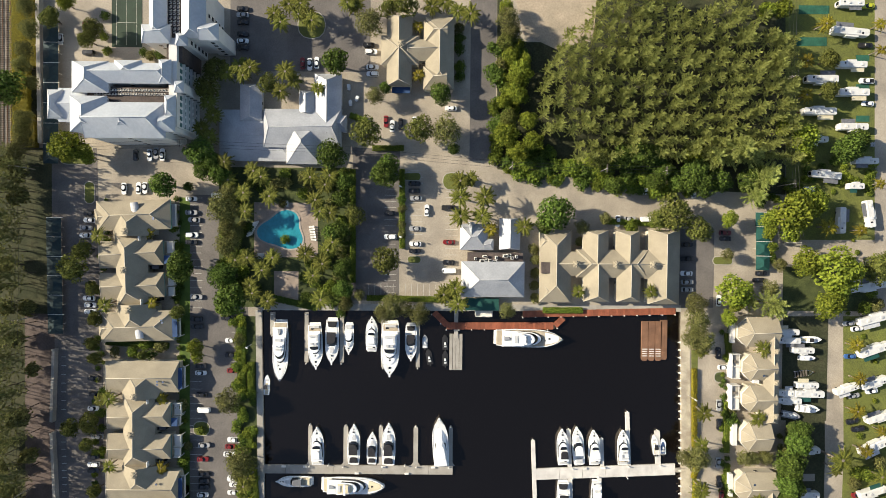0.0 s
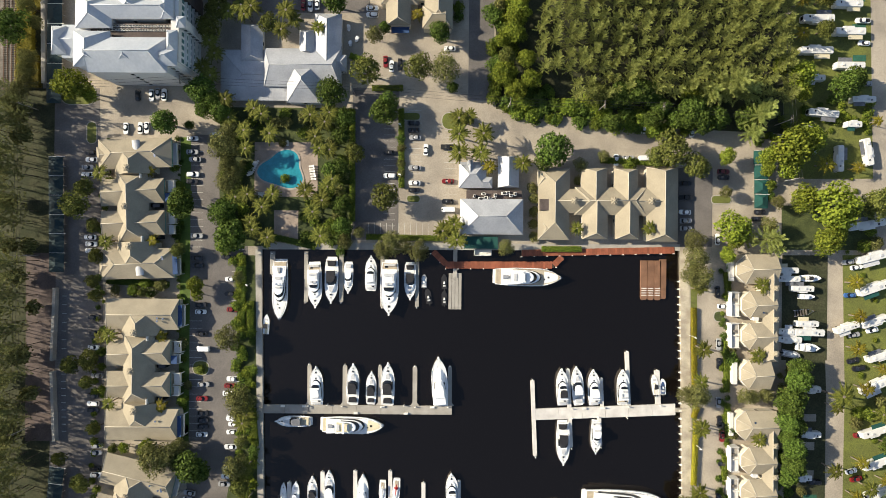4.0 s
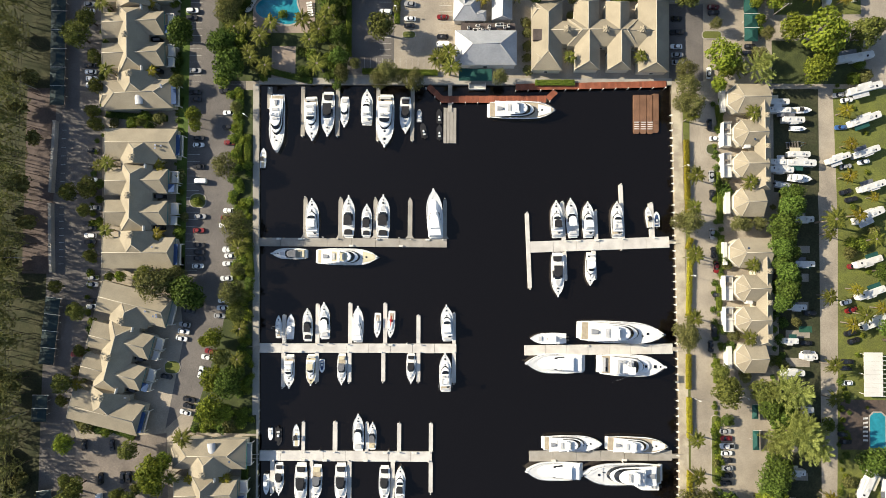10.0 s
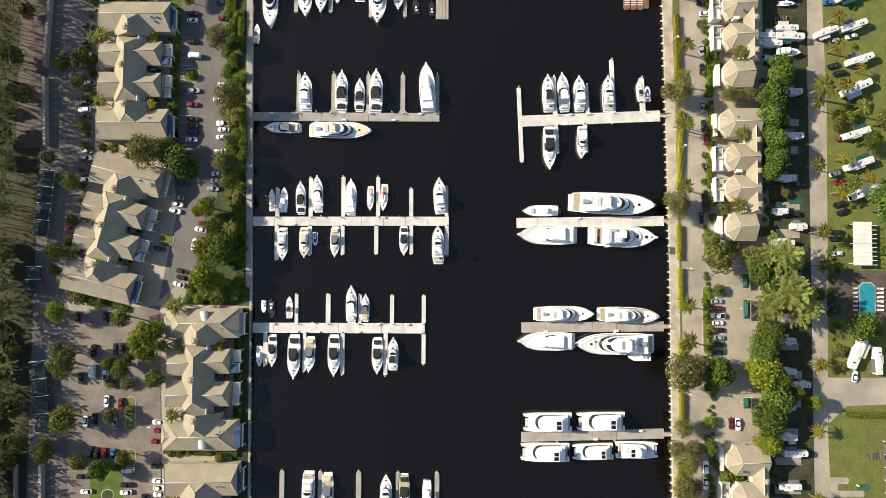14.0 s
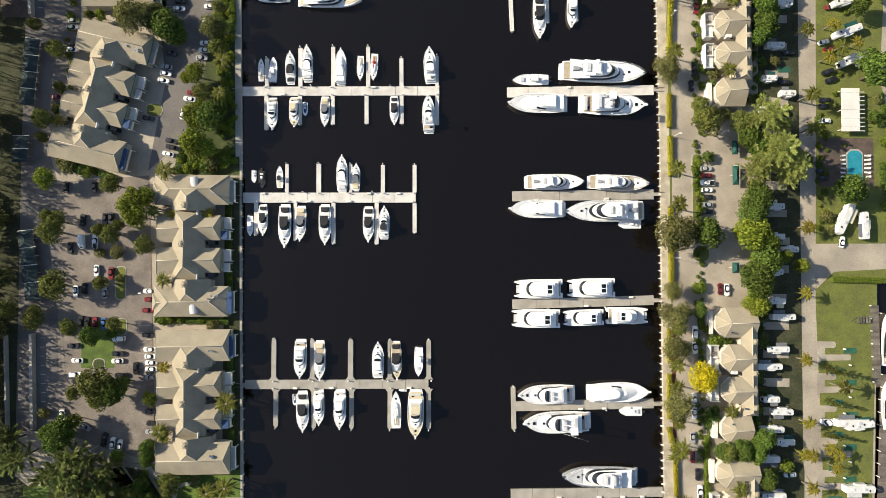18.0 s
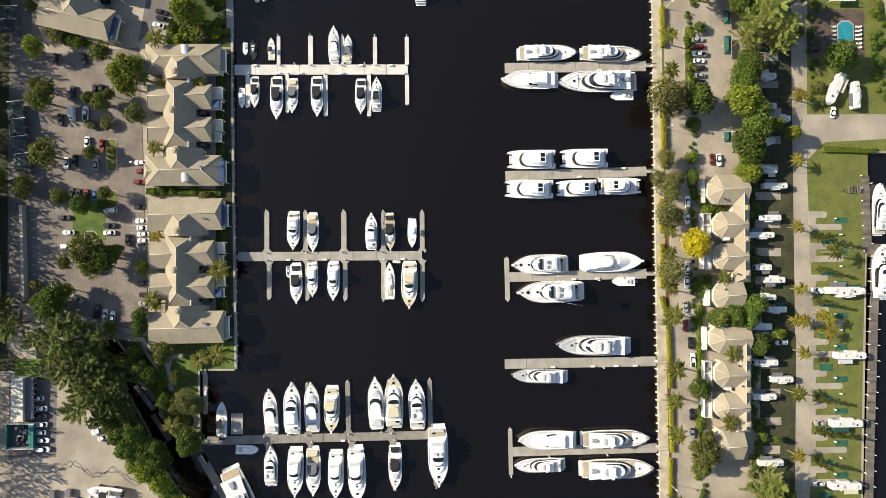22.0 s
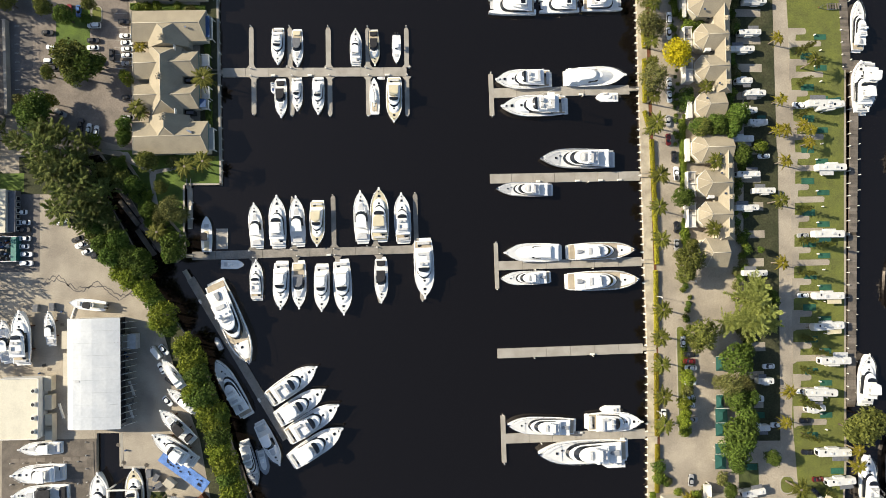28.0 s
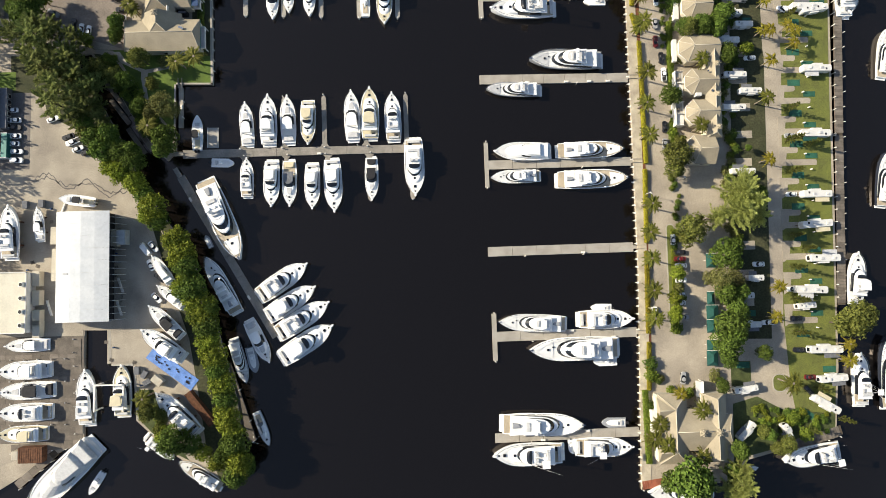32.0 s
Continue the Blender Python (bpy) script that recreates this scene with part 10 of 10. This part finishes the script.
park([(-124.6, 18.6, 90, "w"), (-118.9, 18.9, 90, "w"), (-116.4, 19.0, 90, "w"), (-138.0, 9.0, 0, "k"), (-138.0, 6.2, 0, "w"), (-139.5, 3.2, 0, "s"), (-139.7, 0.3, 0, "w"), (-98.2, 14.9, 0, "w"), (-98.2, 9.6, 0, "s"), (-97.2, 6.7, 0, "s"), (-97.9, 0.8, 0, "W"), (-98.2, -2.0, 0, "k"), (-87.3, 16.3, 0, "v"), (-138.8, -21.7, 0, "k"), (-138.4, -24.4, 0, "w"), (-137.8, -27.1, 0, "w"), (-137.8, -29.7, 0, "w"), (-96.2, -23.5, 0, "s"), (-96.2, -32.3, 0, "k"), (-96.0, -35.2, 0, "k"), (-84.2, -31.7, 0, "k")])
park([(-6.1, 11.3, 90, "w"), (2.5, 12.4, 0, "P"), (-10.5, 4.1, 0, "s"), (-20.3, 0.8, 0, "W"), (-10.5, -1.9, 0, "w"), (2.7, -1.1, 0, "r"), (2.7, -9.1, 0, "k"), (2.8, -12.3, 0, "v"), (-11.0, 21.7, 0, "k"), (-11.0, 18.9, 0, "k"), (-10.4, 16.0, 0, "s"), (-20.6, 10.0, 0, "k"), (-10.6, -4.7, 0, "k")])
park([(79.6, 20.6, 90, "w"), (83.7, 20.1, 90, "k"), (85.4, 20.1, 90, "k"), (90.4, 20.0, 90, "s"), (98.4, 19.3, 90, "w"), (68.9, 7.8, 90, "w"), (73.6, 8.6, 0, "s"), (80.3, 8.6, 0, "v"), (96.3, -1.2, 0, "k"), (96.3, -6.7, 0, "P"), (96.1, -12.5, 0, "w"), (96.5, -15.9, 0, "s"), (96.6, -18.9, 0, "s"), (143.7, 21.0, 0, "W"), (145.4, 11.7, 0, "w"), (111.1, 3.6, 0, "d"), (111.2, 1.3, 0, "k"), (125.6, -12.2, 0, "k"), (124.5, -14.9, 0, "k"), (118.6, -20.0, 90, "w"), (109.1, -23.1, 90, "w"), (163.8, -33.6, 8, "w"), (160.4, -31.6, 8, "s")])
park([(-94.4, -50.7, 0, "k"), (-94.4, -53.5, 0, "w"), (-94.3, -62.2, 0, "k"), (-93.3, -68.0, 0, "v"), (-82.7, -40.5, 0, "w"), (-82.7, -46.3, 0, "k"), (-81.9, -52.5, 0, "r"), (-81.1, -79.8, 0, "p"), (-136.6, -56.0, 0, "k"), (-136.1, -62.2, 0, "k"), (-136.7, -67.9, 0, "w"), (-135.2, -79.0, 0, "s"), (-136.9, -87.1, 0, "k"), (-136.7, -90.1, 0, "W"), (-136.7, -92.6, 0, "k"), (-93.1, -82.1, 0, "s"), (-93.6, -87.7, 0, "r"), (-93.3, -93.5, 0, "k"), (-93.3, -96.3, 0, "k"), (-93.3, -98.8, 0, "k"), (-93.6, -101.9, 0, "w"), (-83.1, -85.6, 0, "w"), (-81.6, -94.7, 0, "s"), (-81.0, -97.7, 0, "w"), (-81.7, -100.8, 0, "w"), (-82.6, -82.6, 0, "r")])
park([(109.3, -43.9, 90, "k"), (111.6, -49.4, 0, "w"), (109.9, -64.5, 90, "s"), (110.1, -72.1, 90, "k"), (110.1, -87.4, 90, "s"), (110.5, -94.8, 90, "k"), (111.6, -100.6, 90, "r"), (161.2, -44.6, 0, "b"), (163.1, -60.2, 12, "s"), (170.1, -58.3, 12, "w"), (164.9, -73.3, 14, "K"), (162.8, -70.3, 14, "k"), (165.5, -99.6, 10, "r")])
park([(-134.9, -106.8, 0, "s"), (-135.3, -109.5, 0, "s"), (-135.7, -115.8, 0, "k"), (-135.1, -118.3, 0, "w"), (-81.1, -95.4, 0, "p"), (-82.2, -106.6, 0, "w"), (-83.1, -115.5, 0, "w"), (-83.5, -118.3, 0, "w"), (-84.5, -121.4, 0, "s"), (-98.3, -125.0, -10, "s"), (-98.6, -127.7, -10, "w"), (-99.4, -130.5, -10, "w"), (-87.8, -135.5, -12, "r"), (-89.2, -137.8, -12, "w"), (-91.6, -143.6, 80, "w"), (-140.7, -137.1, 0, "r"), (-105.1, -145.5, -10, "k"), (-96.5, -119.6, -10, "k")])
park([(112.4, -111.5, 0, "k"), (110.4, -125.2, 90, "P"), (109.3, -131.8, 90, "k"), (146.6, -130.1, 0, "k"), (148.2, -118.3, 0, "K"), (147.4, -134.2, 0, "p"), (162.5, -113.9, 15, "w"), (164.3, -117.0, 15, "r"), (163.8, -125.9, 20, "K"), (165.3, -129.0, 20, "k"), (162.6, -137.2, 0, "k"), (162.0, -139.7, 0, "k"), (162.4, -145.5, 0, "w")])
park([(-130.1, -194.0, 90, "v"), (-125.0, -194.0, 90, "p"), (-121.5, -185.1, 90, "k"), (-119.2, -185.0, 90, "k"), (-130.1, -185.6, 90, "k"), (-97.3, -159.5, -14, "w"), (-95.9, -156.9, -14, "k"), (-95.9, -154.4, -14, "k"), (-136.9, -172.6, 90, "k"), (-125.9, -172.6, 90, "k"), (-124.4, -205.4, 90, "w"), (-118.8, -206.4, 90, "r"), (-103.8, -213.3, 0, "w"), (-103.2, -216.5, 0, "r"), (-134.8, -196.5, 90, "k"), (-132.4, -213.4, 90, "w"), (-129.0, -212.4, 90, "k"), (-121.1, -213.8, 90, "s")])
park([(114.7, -164.7, 0, "s"), (115.0, -167.5, 0, "r"), (115.2, -170.4, 0, "p"), (115.1, -173.2, 0, "w"), (115.1, -176.0, 0, "k"), (115.1, -179.0, 0, "s"), (115.3, -181.8, 0, "k"), (114.8, -184.8, 0, "k"), (120.0, -212.3, 90, "d"), (122.5, -212.6, 90, "w"), (168.6, -193.7, 80, "w"), (161.5, -168.3, 0, "k"), (160.9, -165.5, 0, "k")])
park([(-124.8, -225.6, 90, "r"), (-121.3, -226.1, 90, "b"), (-127.7, -225.6, 90, "k"), (-130.2, -225.1, 90, "k"), (-115.3, -231.8, 0, "W"), (-115.6, -237.6, 0, "k"), (-132.9, -234.5, 0, "k"), (-131.3, -240.2, 0, "w"), (-131.7, -245.6, 0, "W"), (-130.7, -248.4, 0, "k"), (-115.8, -240.4, 0, "w"), (-108.6, -243.3, 90, "k"), (-114.3, -246.0, 0, "k"), (-103.4, -235.9, 0, "w"), (-102.8, -238.6, 0, "w"), (-102.8, -241.0, 0, "w"), (-102.7, -243.5, 0, "w"), (-102.7, -246.7, 0, "s"), (-104.0, -230.3, 0, "k"), (-102.4, -259.9, 0, "k"), (-101.8, -264.5, 0, "k"), (-102.3, -267.7, 0, "s"), (-136.7, -261.4, 90, "w"), (-120.3, -270.6, 78, "P"), (-117.2, -272.1, 80, "w"), (-114.4, -272.9, 80, "w"), (-104.1, -220.7, 0, "r"), (-127.8, -265.8, -30, "s")])
park([(109.8, -229.2, 90, "W"), (109.7, -235.4, 90, "w"), (109.3, -255.3, 90, "w"), (109.2, -260.8, 90, "w"), (108.5, -270.4, 90, "s"), (108.4, -277.9, 90, "d"), (161.2, -264.2, 0, "w")])
park([(-142.4, -303.9, 0, "w"), (-141.3, -307.8, 0, "w"), (-141.2, -310.6, 0, "k"), (-141.2, -313.9, 0, "w"), (-141.6, -316.9, 0, "w"), (-140.3, -319.9, 0, "w"), (-140.2, -323.3, 0, "W"), (-127.1, -307.5, 20, "w"), (-121.2, -314.4, 20, "k"), (-119.3, -316.4, 22, "p"), (-117.5, -319.1, 22, "w"), (-114.0, -320.4, 22, "k")])
park([(110.4, -284.7, 90, "k"), (111.1, -291.4, 90, "p"), (110.7, -312.6, 90, "k"), (110.5, -319.7, 90, "s"), (146.5, -284.8, 0, "w"), (161.4, -316.6, 0, "s"), (162.8, -264.9, 0, "w")])
park([(-99.7, -353.7, 90, "k"), (-91.5, -358.0, -50, "v"), (-88.7, -357.1, -50, "w"), (-89.6, -364.1, -65, "w"), (-86.2, -368.9, -40, "k"), (-87.2, -376.6, -45, "w")])
park([(114.5, -362.7, 0, "k"), (114.3, -365.3, 0, "r"), (114.7, -367.9, 0, "w"), (114.5, -373.6, 0, "w"), (113.7, -379.4, 0, "w"), (113.6, -382.5, 0, "w"), (114.9, -388.0, 0, "s"), (145.8, -367.9, 0, "w"), (160.6, -340.3, 0, "w"), (159.0, -377.9, 0, "w"), (159.9, -389.4, 0, "k"), (148.6, -390.7, 0, "p"), (112.1, -357.6, 90, "w"), (103.7, -386.0, 90, "w")])
park([(113.8, -411.4, 85, "s"), (160.3, -401.7, 0, "k"), (164.2, -412.3, 0, "d"), (163.4, -417.5, -45, "k")])
camp([(157.2, 92.7, 0, 9.9), (157.5, 81.9, -5, 14.4), (158.3, 69.2, 0, 10.9), (146.6, 63.5, 0, 12.4), (159.0, 58.5, 0, 11.9), (145.9, 51.0, 0, 12.9), (159.3, 45.2, 0, 11.4), (145.1, 40.2, 0, 8.9), (164.6, 32.0, 0, 9.4)])
camp([(148.9, 26.5, -5, 11.9), (160.9, 22.2, 0, 5.9), (155.7, 8.8, 90, 10.4), (166.6, 11.4, 100, 10.9), (166.2, -16.9, 10, 14.9), (170.0, -29.3, 15, 13.9)])
camp([(135.0, -35.0, 0, 9.8), (135.4, -38.3, 0, 9.9), (141.6, -42.1, 0, 8.6), (143.5, -55.8, 0, 8.7), (135.1, -58.9, 0, 6.2), (144.4, -59.2, -1, 11.7), (136.2, -61.9, -2, 9.9), (169.8, -41.6, 20, 12.9), (170.1, -54.6, 20, 10.9), (172.4, -68.1, 18, 10.9), (170.7, -79.7, 25, 12.9), (159.2, -57.2, 20, 9.4), (145.2, -99.0, 0, 7.9), (145.3, -81.4, 0, 7.4)])
camp([(170.2, -97.9, 18, 10.9), (171.0, -110.1, 20, 11.4), (173.3, -121.3, 22, 12.9), (142.0, -115.9, 0, 7.4), (139.3, -129.1, 0, 5.9), (146.8, -135.1, 0, 5.9), (140.1, -141.5, 0, 9.4)])
camp([(141.5, -179.8, 0, 6.4), (140.8, -191.7, 0, 7.4), (146.8, -196.7, 0, 6.4), (141.1, -205.4, 0, 5.4), (168.7, -184.7, 65, 12.9), (176.5, -187.2, 92, 10.9), (145.4, -155.7, 0, 5.0), (144.8, -160.8, 0, 6.9)])
camp([(143.8, -223.1, 0, 9.4), (141.2, -235.7, 0, 8.9), (138.1, -242.4, 0, 9.9), (138.4, -255.1, 0, 6.4), (142.8, -260.0, 0, 8.4), (138.7, -266.8, 0, 9.4), (143.6, -271.6, 0, 7.4), (170.4, -264.3, 0, 13.4), (136.0, -278.2, 0, 10.9), (141.4, -217.0, 0, 5.9)])
camp([(138.9, -292.2, 0, 9.4), (145.2, -298.8, 0, 8.9), (138.2, -305.4, 0, 9.4), (173.1, -265.2, 8, 10.9), (172.7, -289.8, 0, 11.9), (170.7, -316.2, 0, 12.4)])
camp([(140.5, -331.1, 0, 9.9), (169.7, -340.5, 0, 11.9), (169.0, -352.4, 4, 12.4), (171.3, -365.9, 0, 12.4), (165.5, -378.2, -2, 12.9), (162.9, -384.4, 5, 7.4), (143.4, -373.2, 0, 6.4), (138.5, -380.0, 0, 7.9), (140.0, -391.3, 0, 8.9)])
camp([(169.7, -401.5, 0, 13.4), (172.0, -412.7, 4, 11.4), (168.9, -422.6, -30, 11.9), (137.2, -416.0, 8, 9.4), (136.9, -431.9, 45, 8.9), (152.8, -432.3, -65, 5.9)])

# empty boat trailers
for x, y, turn in ((175.8, -224.5, 183), (142.9, -51.6, 8)):
    r = tagged(new("boat_trailer"), "empty galvanised boat trailer with cross bunks", "trailer", "boat trailers")
    r.matrix_basis = pose(x, y, LAND + 0.05, 0, 0, turn)
    for q in (-1, 1):
        part("side_beam", tube(bmesh.new(), (-3.6, q * 1.2, 0.6), (1.6, q * 1.2, 0.6), 0.09), STEEL, r)
        part("draw_bar", tube(bmesh.new(), (1.6, q * 1.2, 0.6), (4.6, 0, 0.55), 0.08), STEEL, r)
    for k in range(5):
        part("bunk", boxed(-3.4 + 1.1 * k, -1.15, 0.7, -2.9 + 1.1 * k, 1.15, 0.85), OLD_WOOD, r)
    for q in (-2.0, -0.9):
        part("axle", CAMP_AXLE, None, r, "", (q, 0, 0.35))
    part("coupling", boxed(4.4, -0.1, 0.1, 4.7, 0.1, 0.7), RUST, r)
